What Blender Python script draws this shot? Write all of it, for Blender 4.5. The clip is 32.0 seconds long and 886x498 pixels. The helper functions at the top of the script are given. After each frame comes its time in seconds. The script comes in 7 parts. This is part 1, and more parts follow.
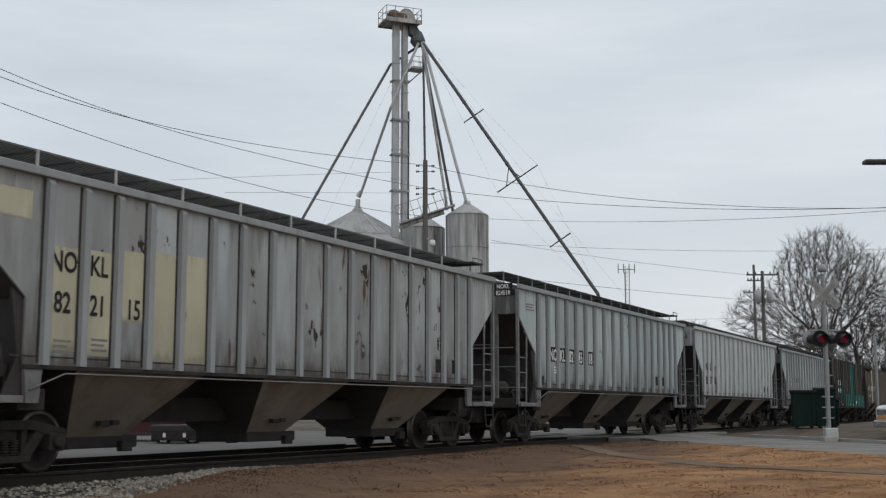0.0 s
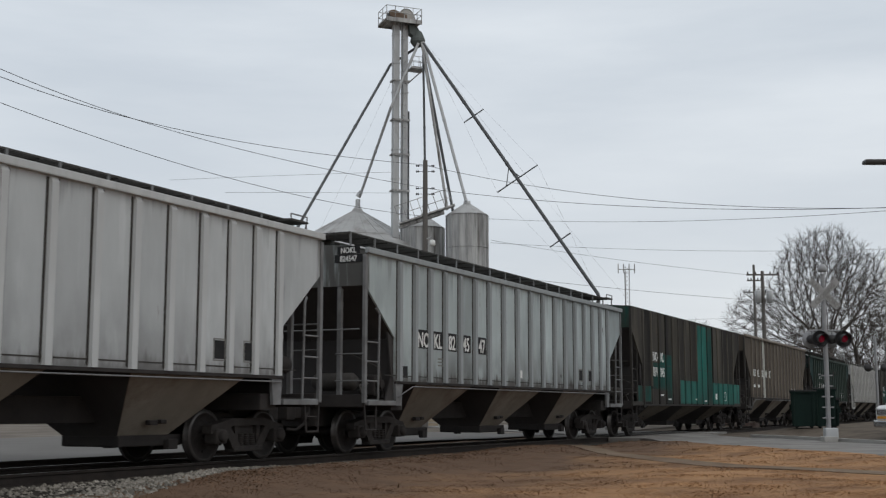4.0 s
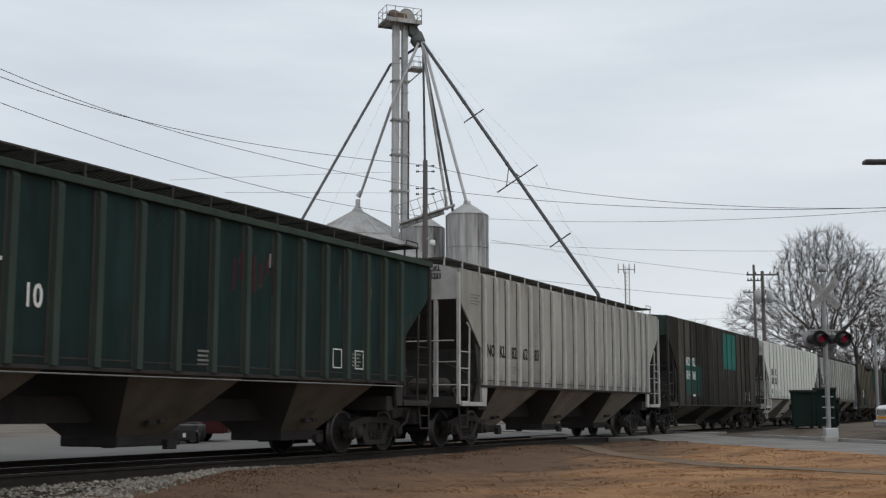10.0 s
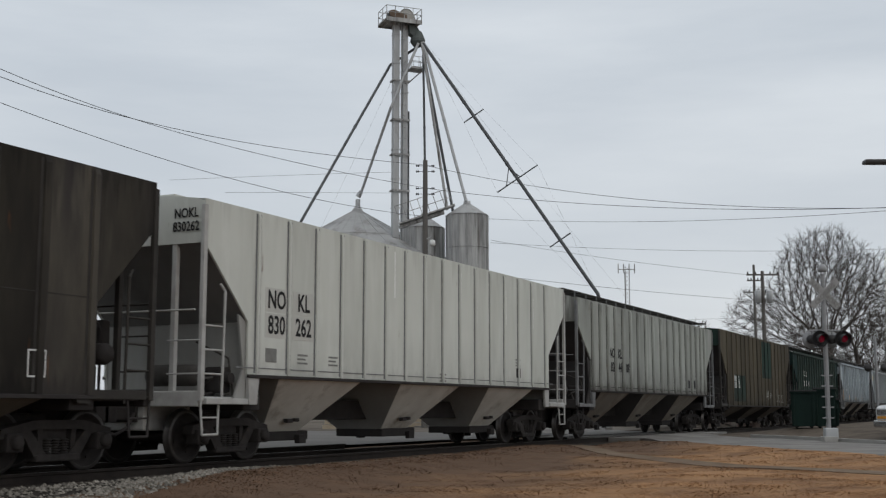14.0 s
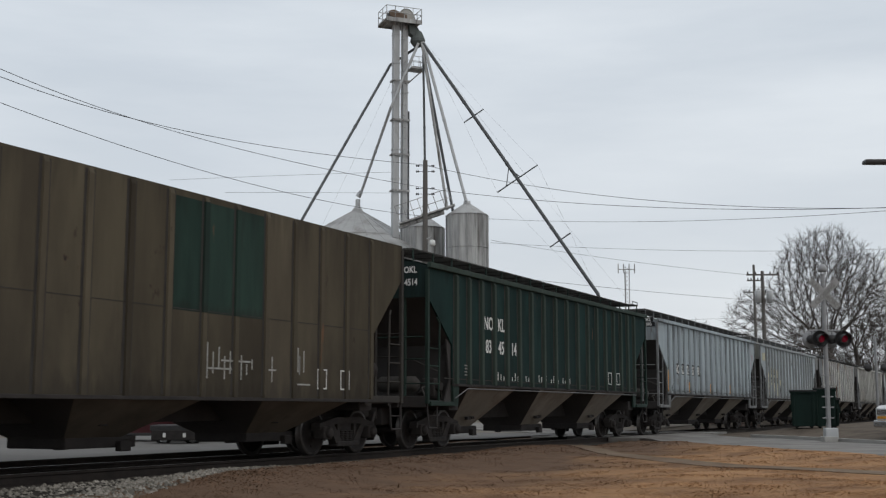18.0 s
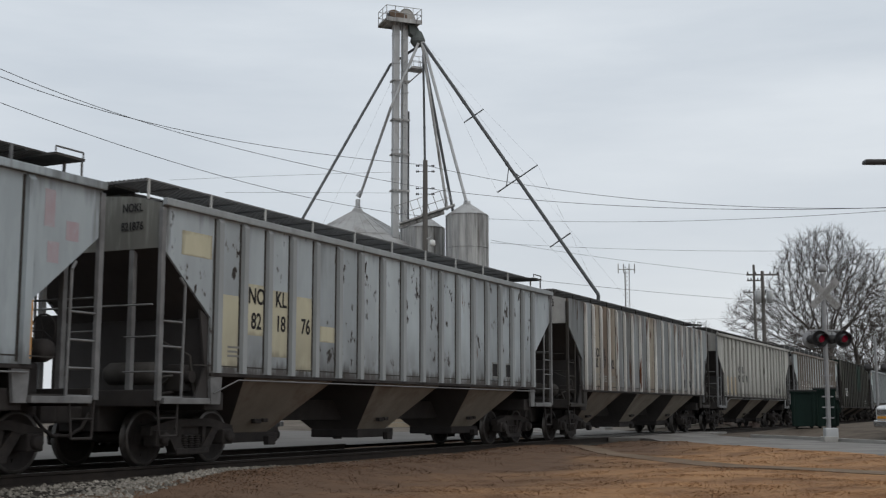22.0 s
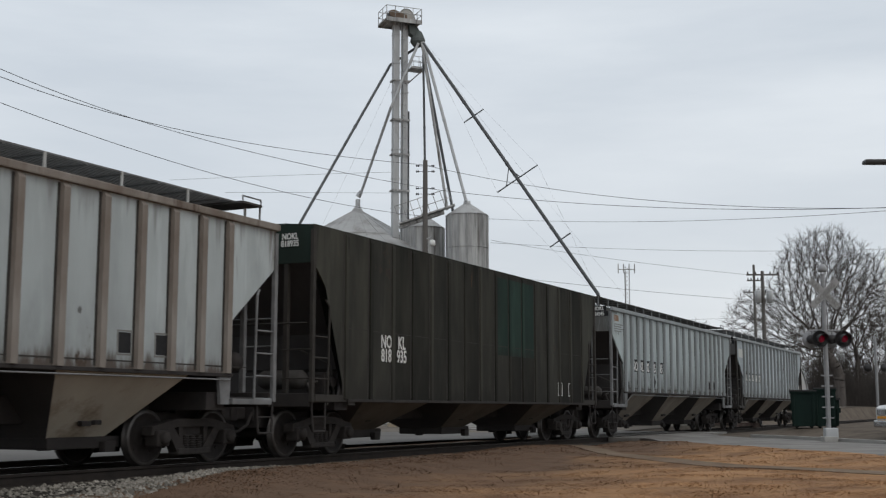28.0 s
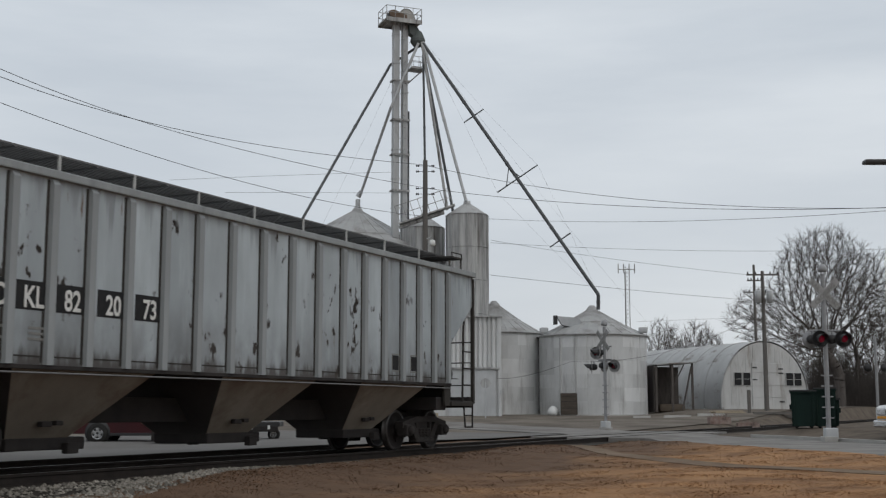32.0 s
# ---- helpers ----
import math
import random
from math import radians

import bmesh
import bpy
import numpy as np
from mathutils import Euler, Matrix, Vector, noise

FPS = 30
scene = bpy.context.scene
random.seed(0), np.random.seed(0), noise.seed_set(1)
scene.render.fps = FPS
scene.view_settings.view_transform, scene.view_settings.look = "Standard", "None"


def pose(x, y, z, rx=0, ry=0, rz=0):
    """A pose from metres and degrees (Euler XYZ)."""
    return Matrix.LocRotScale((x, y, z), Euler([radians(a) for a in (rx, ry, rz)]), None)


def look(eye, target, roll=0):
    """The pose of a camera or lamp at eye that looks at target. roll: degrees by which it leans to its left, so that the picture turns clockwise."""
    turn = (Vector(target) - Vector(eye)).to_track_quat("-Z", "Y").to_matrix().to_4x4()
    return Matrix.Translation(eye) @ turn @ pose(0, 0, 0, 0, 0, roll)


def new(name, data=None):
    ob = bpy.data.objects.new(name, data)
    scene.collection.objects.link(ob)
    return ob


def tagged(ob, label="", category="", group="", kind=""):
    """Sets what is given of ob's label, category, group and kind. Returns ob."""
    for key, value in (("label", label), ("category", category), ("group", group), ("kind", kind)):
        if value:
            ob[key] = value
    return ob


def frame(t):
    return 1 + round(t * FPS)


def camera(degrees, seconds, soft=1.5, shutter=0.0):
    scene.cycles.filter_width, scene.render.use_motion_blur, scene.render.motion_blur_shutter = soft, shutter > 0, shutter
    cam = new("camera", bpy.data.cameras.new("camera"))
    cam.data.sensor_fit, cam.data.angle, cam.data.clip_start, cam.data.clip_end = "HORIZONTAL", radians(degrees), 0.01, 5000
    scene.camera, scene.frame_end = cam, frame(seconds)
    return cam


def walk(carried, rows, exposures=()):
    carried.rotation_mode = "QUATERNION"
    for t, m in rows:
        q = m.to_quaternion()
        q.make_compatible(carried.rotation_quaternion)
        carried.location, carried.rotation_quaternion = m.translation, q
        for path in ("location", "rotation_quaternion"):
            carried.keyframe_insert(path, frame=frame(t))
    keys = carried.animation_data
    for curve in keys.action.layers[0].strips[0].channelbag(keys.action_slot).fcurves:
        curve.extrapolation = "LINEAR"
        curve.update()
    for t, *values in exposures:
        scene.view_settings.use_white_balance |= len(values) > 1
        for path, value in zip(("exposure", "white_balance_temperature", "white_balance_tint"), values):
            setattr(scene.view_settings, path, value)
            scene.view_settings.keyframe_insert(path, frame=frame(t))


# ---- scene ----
# ---- camera: it stands still on the lawn, 0.9 m above the rails ----
cam = camera(40.41, 32.0, soft=1.25, shutter=0.08)
EYE = pose(0, 0, 0.905, 97.62, 0, 25.95 - 90)
walk(cam, [(0.0, EYE), (32.0, EYE)],
     exposures=[(0.0, 0.05), (3.0, 0.04), (6.0, 0.11), (9.5, 0.12), (11.0, 0.12), (13.0, 0.12), (14.0, -0.06), (17.0, 0.06), (19.0, 0.07), (22.0, 0.04), (27.0, 0.05), (29.0, 0.11), (30.5, 0.03), (32.0, -0.05)])

# ---- overcast daylight ----
def make_world():
    w = bpy.data.worlds.new("overcast_sky")
    w.use_nodes = True
    nt = w.node_tree
    nt.nodes.clear()
    N, L = nt.nodes.new, nt.links.new
    out, bg, sky = N("ShaderNodeOutputWorld"), N("ShaderNodeBackground"), N("ShaderNodeTexSky")
    sky.sky_type, sky.sun_disc = "NISHITA", False
    sky.sun_elevation, sky.sun_rotation = radians(38), radians(200)
    sky.air_density, sky.dust_density, sky.ozone_density = 1.0, 3.0, 1.0
    tc, mp, n1, n2 = N("ShaderNodeTexCoord"), N("ShaderNodeMapping"), N("ShaderNodeTexNoise"), N("ShaderNodeTexNoise")
    mp.inputs["Scale"].default_value = (1.0, 1.0, 5.5)
    n1.inputs["Scale"].default_value, n1.inputs["Detail"].default_value, n1.inputs["Roughness"].default_value = 2.2, 6, 0.55
    n2.inputs["Scale"].default_value, n2.inputs["Detail"].default_value = 0.9, 3
    L(tc.outputs["Generated"], mp.inputs["Vector"])
    L(mp.outputs["Vector"], n1.inputs["Vector"])
    L(mp.outputs["Vector"], n2.inputs["Vector"])
    add = N("ShaderNodeMath")
    add.operation = "ADD"
    L(n1.outputs["Fac"], add.inputs[0])
    L(n2.outputs["Fac"], add.inputs[1])
    ramp = N("ShaderNodeValToRGB")
    e = ramp.color_ramp.elements
    e[0].position, e[0].color = 0.38, (*SKY_DARK, 1)
    e[1].position, e[1].color = 0.62, (*SKY_LIGHT, 1)
    half = N("ShaderNodeMath")
    half.operation = "MULTIPLY"
    half.inputs[1].default_value = 0.5
    L(add.outputs[0], half.inputs[0])
    L(half.outputs[0], ramp.inputs["Fac"])
    # the cloud sheet is a little brighter and whiter low down
    sep, low, mixl = N("ShaderNodeSeparateXYZ"), N("ShaderNodeMapRange"), N("ShaderNodeMix")
    L(tc.outputs["Generated"], sep.inputs["Vector"])
    low.inputs["From Min"].default_value, low.inputs["From Max"].default_value = 0.02, 0.3
    low.inputs["To Min"].default_value, low.inputs["To Max"].default_value = 0.55, 0.0
    L(sep.outputs["Z"], low.inputs["Value"])
    mixl.data_type = "RGBA"
    L(low.outputs["Result"], mixl.inputs["Factor"])
    L(ramp.outputs["Color"], mixl.inputs["A"])
    mixl.inputs["B"].default_value = (*SKY_LOW, 1)
    # thin blue of the clear sky above the clouds
    gain, mix = N("ShaderNodeVectorMath"), N("ShaderNodeMix")
    gain.operation = "SCALE"
    gain.inputs["Scale"].default_value = 0.1
    L(sky.outputs["Color"], gain.inputs[0])
    mix.data_type = "RGBA"
    mix.inputs["Factor"].default_value = 0.9
    L(gain.outputs["Vector"], mix.inputs["A"])
    L(mixl.outputs["Result"], mix.inputs["B"])
    L(mix.outputs["Result"], bg.inputs["Color"])
    bg.inputs["Strength"].default_value = SKY_STRENGTH
    L(bg.outputs["Background"], out.inputs["Surface"])
    scene.world = w


SKY_DARK, SKY_LIGHT, SKY_LOW, SKY_STRENGTH = (0.60, 0.655, 0.715), (0.81, 0.855, 0.895), (0.665, 0.69, 0.72), 1.0
make_world()
sun_data = bpy.data.lights.new("sun", "SUN")
sun_data.energy, sun_data.angle, sun_data.color = 0.5, radians(30), (1.0, 0.96, 0.9)
new("sun", sun_data).matrix_world = look((-20, -30, 45), (0, 0, 0))


# ---- materials ----
def material(name, base, second=None, scale=3.0, stretch=(1, 1, 1), rough=0.7, metal=0.0, bump=0.15, bump_scale=40.0, spread=0.5, per_object=0.0,
             stains=None, stain_amount=0.0, stain_scale=1.2, stain_stretch=(1, 1, 1), island=0.0, stain_soft=0.07):
    """A surface: a base colour that wanders to a second one by noise, patches of stain, fine relief."""
    m = bpy.data.materials.new(name)
    m.use_nodes = True
    nt = m.node_tree
    N, L = nt.nodes.new, nt.links.new
    b = nt.nodes["Principled BSDF"]
    b.inputs["Roughness"].default_value, b.inputs["Metallic"].default_value = rough, metal
    b.inputs["Specular IOR Level"].default_value = 0.12 if rough > 0.68 else 0.4
    second = second or tuple(c * 0.75 for c in base)
    tc, mp, n = N("ShaderNodeTexCoord"), N("ShaderNodeMapping"), N("ShaderNodeTexNoise")
    mp.inputs["Scale"].default_value = stretch
    L(tc.outputs["Object"], mp.inputs["Vector"])
    L(mp.outputs["Vector"], n.inputs["Vector"])
    n.inputs["Scale"].default_value, n.inputs["Detail"].default_value, n.inputs["Roughness"].default_value = scale, 7, 0.6
    r = N("ShaderNodeMapRange")
    r.inputs["From Min"].default_value, r.inputs["From Max"].default_value = 0.5 - spread / 2, 0.5 + spread / 2
    L(n.outputs["Fac"], r.inputs["Value"])
    mix = N("ShaderNodeMix")
    mix.data_type = "RGBA"
    L(r.outputs["Result"], mix.inputs["Factor"])
    mix.inputs["A"].default_value, mix.inputs["B"].default_value = (*base, 1), (*second, 1)
    col = mix.outputs["Result"]
    if stains:
        mp2, n2, r2, mix2 = N("ShaderNodeMapping"), N("ShaderNodeTexNoise"), N("ShaderNodeMapRange"), N("ShaderNodeMix")
        mp2.inputs["Scale"].default_value, mp2.inputs["Location"].default_value = stain_stretch, (3.7, 1.3, 8.1)
        L(tc.outputs["Object"], mp2.inputs["Vector"])
        L(mp2.outputs["Vector"], n2.inputs["Vector"])
        n2.inputs["Scale"].default_value, n2.inputs["Detail"].default_value, n2.inputs["Roughness"].default_value = stain_scale, 8, 0.68
        r2.inputs["From Min"].default_value, r2.inputs["From Max"].default_value = 0.79 - stain_soft - stain_amount * 0.4, 0.79 + stain_soft - stain_amount * 0.4
        L(n2.outputs["Fac"], r2.inputs["Value"])
        mix2.data_type = "RGBA"
        L(r2.outputs["Result"], mix2.inputs["Factor"])
        L(col, mix2.inputs["A"])
        mix2.inputs["B"].default_value = (*stains, 1)
        col = mix2.outputs["Result"]
    if per_object or island:
        src = N("ShaderNodeObjectInfo").outputs["Random"] if per_object else N("ShaderNodeNewGeometry").outputs["Random Per Island"]
        amt = per_object or island
        r3, hsv = N("ShaderNodeMapRange"), N("ShaderNodeHueSaturation")
        r3.inputs["To Min"].default_value, r3.inputs["To Max"].default_value = 1 - amt, 1 + amt
        L(src, r3.inputs["Value"])
        L(r3.outputs["Result"], hsv.inputs["Value"])
        L(col, hsv.inputs["Color"])
        col = hsv.outputs["Color"]
    L(col, b.inputs["Base Color"])
    if bump:
        n3, bp = N("ShaderNodeTexNoise"), N("ShaderNodeBump")
        L(tc.outputs["Object"], n3.inputs["Vector"])
        n3.inputs["Scale"].default_value, n3.inputs["Detail"].default_value = bump_scale, 4
        bp.inputs["Strength"].default_value, bp.inputs["Distance"].default_value = bump, 0.02
        L(n3.outputs["Fac"], bp.inputs["Height"])
        L(bp.outputs["Normal"], b.inputs["Normal"])
    return m


def paint(name, base, second, rust=(0.13, 0.07, 0.04), rusty=0.1, grime=(0.085, 0.078, 0.074), grimy=0.45, streak=0.5, chips=0.3, panels=0.1, edge=0.6, seam=(0.062, 0.054, 0.048)):
    """Old car paint: two faded tones in upright streaks, rust blisters, chips with brown rims, soot runs from the top
    of each sheet, dirt packed along its edges, road dirt that thickens low down."""
    m = bpy.data.materials.new(name)
    m.use_nodes = True
    nt = m.node_tree
    N, L = nt.nodes.new, nt.links.new
    b = nt.nodes["Principled BSDF"]
    b.inputs["Roughness"].default_value, b.inputs["Specular IOR Level"].default_value = 0.75, 0.06
    tc = N("ShaderNodeTexCoord")
    info, rand, own = N("ShaderNodeObjectInfo"), N("ShaderNodeVectorMath"), N("ShaderNodeVectorMath")
    rand.operation, own.operation = "SCALE", "ADD"
    rand.inputs[0].default_value = (61.0, 37.0, 0.0)
    L(info.outputs["Random"], rand.inputs["Scale"])
    L(tc.outputs["Object"], own.inputs[0])
    L(rand.outputs["Vector"], own.inputs[1])

    def noise_node(scale, stretch, detail, lo, hi, shift=(0, 0, 0)):
        mp, n, r = N("ShaderNodeMapping"), N("ShaderNodeTexNoise"), N("ShaderNodeMapRange")
        mp.inputs["Scale"].default_value, mp.inputs["Location"].default_value = stretch, shift
        L(own.outputs["Vector"], mp.inputs["Vector"])
        L(mp.outputs["Vector"], n.inputs["Vector"])
        n.inputs["Scale"].default_value, n.inputs["Detail"].default_value, n.inputs["Roughness"].default_value = scale, detail, 0.56
        r.inputs["From Min"].default_value, r.inputs["From Max"].default_value = lo, hi
        L(n.outputs["Fac"], r.inputs["Value"])
        return r.outputs["Result"]

    def blend(fac, a, c):
        x = N("ShaderNodeMix")
        x.data_type = "RGBA"
        L(fac, x.inputs["Factor"])
        if isinstance(a, tuple):
            x.inputs["A"].default_value = (*a, 1)
        else:
            L(a, x.inputs["A"])
        if isinstance(c, tuple):
            x.inputs["B"].default_value = (*c, 1)
        else:
            L(c, x.inputs["B"])
        return x.outputs["Result"]

    def times(a, k):
        x = N("ShaderNodeMath")
        x.operation = "MULTIPLY"
        L(a, x.inputs[0])
        if isinstance(k, float):
            x.inputs[1].default_value = k
        else:
            L(k, x.inputs[1])
        return x.outputs[0]

    shift = (sum(map(ord, name)) % 17, 3.1, 0.7)
    col = blend(noise_node(1.0, (1.3, 1.3, 0.25), 6, 0.35, 0.65, shift), base, second)
    pale = tuple(min(0.85, c * 1.4 + 0.06 * max(base)) for c in base)
    col = blend(times(noise_node(1.0, (2.6, 2.6, 0.42), 5, 0.54, 0.68, shift), streak * 0.8), col, pale)
    dark = tuple(c * 0.62 for c in second)
    col = blend(times(noise_node(1.0, (1.5, 1.5, 0.5), 6, 0.53, 0.7, (9.1, 0, shift[0])), streak * 0.8), col, dark)
    col = blend(noise_node(1.7, (2.4, 2.4, 0.34), 9, 0.70 - rusty * 0.45, 0.74 - rusty * 0.45, (shift[0], 7.7, 2.0)), col, rust)
    # chipped spots in clusters, each with a rusty rim
    where = noise_node(1.0, (0.9, 0.9, 0.7), 4, 0.72 - chips * 0.35, 0.77 - chips * 0.35, (4, 9, shift[0]))
    rims = noise_node(1.0, (5.0, 5.0, 2.8), 6, 0.575, 0.6, (1, 2, shift[0]))
    col = blend(times(rims, times(where, 0.7)), col, tuple(0.45 * c + 0.3 * r for c, r in zip(base, rust)))
    spots = noise_node(1.0, (5.0, 5.0, 2.8), 6, 0.605, 0.62, (1, 2, shift[0]))
    col = blend(times(spots, where), col, (0.035, 0.03, 0.027))
    # place on the sheet itself, 0 to 1 across and up
    own_xyz = N("ShaderNodeSeparateXYZ")
    L(tc.outputs["Generated"], own_xyz.inputs["Vector"])

    def math_node(op, a, c):
        x = N("ShaderNodeMath")
        x.operation = op
        for k, v in enumerate((a, c)):
            if isinstance(v, (int, float)):
                x.inputs[k].default_value = v
            else:
                L(v, x.inputs[k])
        return x.outputs[0]

    def ramp_node(v, lo, hi):
        r = N("ShaderNodeMapRange")
        r.interpolation_type = "SMOOTHSTEP"
        r.inputs["From Min"].default_value, r.inputs["From Max"].default_value = lo, hi
        L(v, r.inputs["Value"])
        return r.outputs["Result"]

    across, up = own_xyz.outputs["X"], own_xyz.outputs["Z"]
    # soot runs of uneven length down from the top edge
    run = noise_node(1.0, (4.2, 4.2, 0.12), 4, 0.42, 0.78, (6, 6, shift[0]))
    reach = math_node("ADD", math_node("SUBTRACT", up, 1.0), math_node("MULTIPLY", run, 0.42))
    col = blend(times(times(ramp_node(reach, 0.0, 0.16), noise_node(1.0, (4.0, 4.0, 1.2), 4, 0.25, 0.6, (2, 8, shift[0]))), min(0.8, streak * 1.1)), col, tuple(0.8 * c for c in seam))
    # a ragged dark rim where the sheet meets its posts, chord and sill
    rag = noise_node(1.0, (7.0, 7.0, 0.9), 6, 0.3, 0.75, (8, 3, shift[0]))
    side = math_node("MULTIPLY", math_node("MINIMUM", across, math_node("SUBTRACT", 1.0, across)), 1.0)
    near_side = ramp_node(math_node("SUBTRACT", math_node("MULTIPLY", rag, 0.2), side), -0.05, 0.1)
    low_rim = ramp_node(math_node("SUBTRACT", math_node("MULTIPLY", rag, 0.13), up), -0.045, 0.05)
    col = blend(times(math_node("MAXIMUM", near_side, low_rim), edge), col, seam)
    # road dirt thrown up from below
    sep, fall = N("ShaderNodeSeparateXYZ"), N("ShaderNodeMapRange")
    L(tc.outputs["Object"], sep.inputs["Vector"])
    fall.inputs["From Min"].default_value, fall.inputs["From Max"].default_value = 2.7, 1.4
    L(sep.outputs["Z"], fall.inputs["Value"])
    col = blend(times(times(noise_node(1.0, (2.2, 2.2, 1.2), 6, 0.25, 0.6, (2, 5, shift[0])), fall.outputs["Result"]), min(1.0, grimy * 1.7)), col, grime)
    film = noise_node(0.6, (1.0, 1.0, 0.7), 5, 0.35, 0.75, (5, 1, shift[0]))
    col = blend(times(film, grimy * 0.55), col, grime)
    # every panel has aged by itself
    tone, hsv = N("ShaderNodeMapRange"), N("ShaderNodeHueSaturation")
    tone.inputs["To Min"].default_value, tone.inputs["To Max"].default_value = 1 - panels * 1.2, 1 + panels
    L(info.outputs["Random"], tone.inputs["Value"])
    L(tone.outputs["Result"], hsv.inputs["Value"])
    L(col, hsv.inputs["Color"])
    L(hsv.outputs["Color"], b.inputs["Base Color"])
    n3, bp = N("ShaderNodeTexNoise"), N("ShaderNodeBump")
    L(tc.outputs["Object"], n3.inputs["Vector"])
    n3.inputs["Scale"].default_value, n3.inputs["Detail"].default_value = 2.3, 6
    bp.inputs["Strength"].default_value, bp.inputs["Distance"].default_value = 0.35, 0.03
    L(n3.outputs["Fac"], bp.inputs["Height"])
    L(bp.outputs["Normal"], b.inputs["Normal"])
    return m


M = {}
M["under"] = material("dark_underframe", (0.027, 0.025, 0.025), (0.047, 0.042, 0.04), 2.5, rough=0.88)
# the shade on down-facing slopes is put into this dark colour
M["slope"] = material("shade_dark_slope_sheet", (0.05, 0.047, 0.047), (0.078, 0.072, 0.07), 1.5, (1, 1, 0.3), rough=0.8)
M["truck"] = material("dusty_cast_steel", (0.022, 0.02, 0.02), (0.046, 0.041, 0.038), 5, rough=0.88, stains=(0.09, 0.06, 0.042), stain_amount=0.15)
M["wheel"] = material("wheel_steel", (0.02, 0.018, 0.0175), (0.038, 0.033, 0.031), 6, rough=0.78)
M["tread"] = material("polished_tread", (0.1, 0.094, 0.09), (0.05, 0.046, 0.043), 8, rough=0.45, metal=0.7, bump=0.05)
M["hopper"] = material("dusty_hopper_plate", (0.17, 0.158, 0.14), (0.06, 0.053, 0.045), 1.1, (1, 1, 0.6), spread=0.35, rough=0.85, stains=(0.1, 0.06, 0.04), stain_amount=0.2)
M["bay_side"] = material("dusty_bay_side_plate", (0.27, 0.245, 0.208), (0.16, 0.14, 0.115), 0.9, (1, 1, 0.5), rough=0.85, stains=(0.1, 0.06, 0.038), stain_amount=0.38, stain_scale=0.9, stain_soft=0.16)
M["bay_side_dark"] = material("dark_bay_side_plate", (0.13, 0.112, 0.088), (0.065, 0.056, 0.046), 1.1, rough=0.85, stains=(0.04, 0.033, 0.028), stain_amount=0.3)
M["old_white"] = material("weathered_white_board", (0.34, 0.335, 0.33), (0.23, 0.225, 0.22), 4, rough=0.8, stains=(0.13, 0.12, 0.11), stain_amount=0.3)
M["bay_clean"] = material("pale_dusty_bay_side_plate", (0.42, 0.385, 0.32), (0.3, 0.268, 0.218), 0.9, (1, 1, 0.5), rough=0.85, stains=(0.12, 0.075, 0.045), stain_amount=0.34, stain_scale=1.2, stain_soft=0.12)
M["hopper_white"] = material("dusty_white_hopper", (0.62, 0.605, 0.55), (0.46, 0.44, 0.39), 1.2, rough=0.85, stains=(0.2, 0.165, 0.125), stain_amount=0.34, stain_scale=1.1, stain_soft=0.12)
M["board"] = material("running_board_steel", (0.045, 0.043, 0.042), (0.07, 0.066, 0.06), 6, rough=0.8)
M["board_grey"] = material("grey_grating_steel", (0.15, 0.15, 0.15), (0.1, 0.098, 0.096), 6, rough=0.75)
M["white"] = material("white_stencil", (0.72, 0.72, 0.7), (0.55, 0.55, 0.53), 9, rough=0.6, bump=0.03)
M["black"] = material("black_stencil", (0.018, 0.018, 0.02), (0.03, 0.03, 0.03), 9, rough=0.75, bump=0.03)
M["dim"] = material("faded_stencil", (0.22, 0.22, 0.21), (0.15, 0.15, 0.14), 9, rough=0.7, bump=0.03)
M["dusty_tank"] = material("dust_coated_tank", (0.085, 0.08, 0.075), (0.045, 0.041, 0.038), 2.5, rough=0.85)
M["smear"] = material("rusty_paint_smear", (0.2, 0.1, 0.055), (0.28, 0.2, 0.15), 4, (1, 1, 2.5), rough=0.8, stains=(0.36, 0.38, 0.37), stain_amount=0.45, stain_scale=3.0)
M["pink"] = material("faded_pink_smear", (0.34, 0.24, 0.26), (0.36, 0.34, 0.36), 3, (2, 2, 0.6), rough=0.8, stains=(0.36, 0.4, 0.42), stain_amount=0.4, stain_scale=2.5)
M["rail"] = material("rail_steel", (0.02, 0.017, 0.016), (0.034, 0.028, 0.024), 4, rough=0.85)
M["railtop"] = material("rail_head", (0.12, 0.115, 0.11), (0.06, 0.056, 0.052), 5, rough=0.55, metal=0.6, bump=0.02)
M["tie"] = material("creosoted_timber", (0.05, 0.042, 0.035), (0.09, 0.075, 0.062), 3, (0.4, 3, 3), rough=0.9, per_object=0.25)
M["galv"] = material("galvanised_steel", (0.5, 0.51, 0.515), (0.36, 0.365, 0.37), 1.3, (1, 1, 0.4), rough=0.55, metal=0.12, stains=(0.2, 0.19, 0.18), stain_amount=0.2, stain_stretch=(1, 1, 0.2))
M["galvdark"] = material("weathered_galvanised", (0.47, 0.47, 0.46), (0.2, 0.198, 0.195), 0.8, (2.6, 2.6, 0.2), spread=0.26, rough=0.65, metal=0.08, stains=(0.1, 0.088, 0.078), stain_amount=0.42, stain_scale=1.0, stain_stretch=(2.4, 2.4, 0.16), stain_soft=0.08)
M["pipe"] = material("dark_spout_steel", (0.11, 0.115, 0.12), (0.075, 0.077, 0.08), 1.5, rough=0.6, metal=0.3)
M["roofsteel"] = material("bin_roof_steel", (0.42, 0.42, 0.415), (0.28, 0.278, 0.272), 0.6, rough=0.65, metal=0.05, stains=(0.16, 0.145, 0.13), stain_amount=0.38, stain_scale=0.7, stain_soft=0.12)
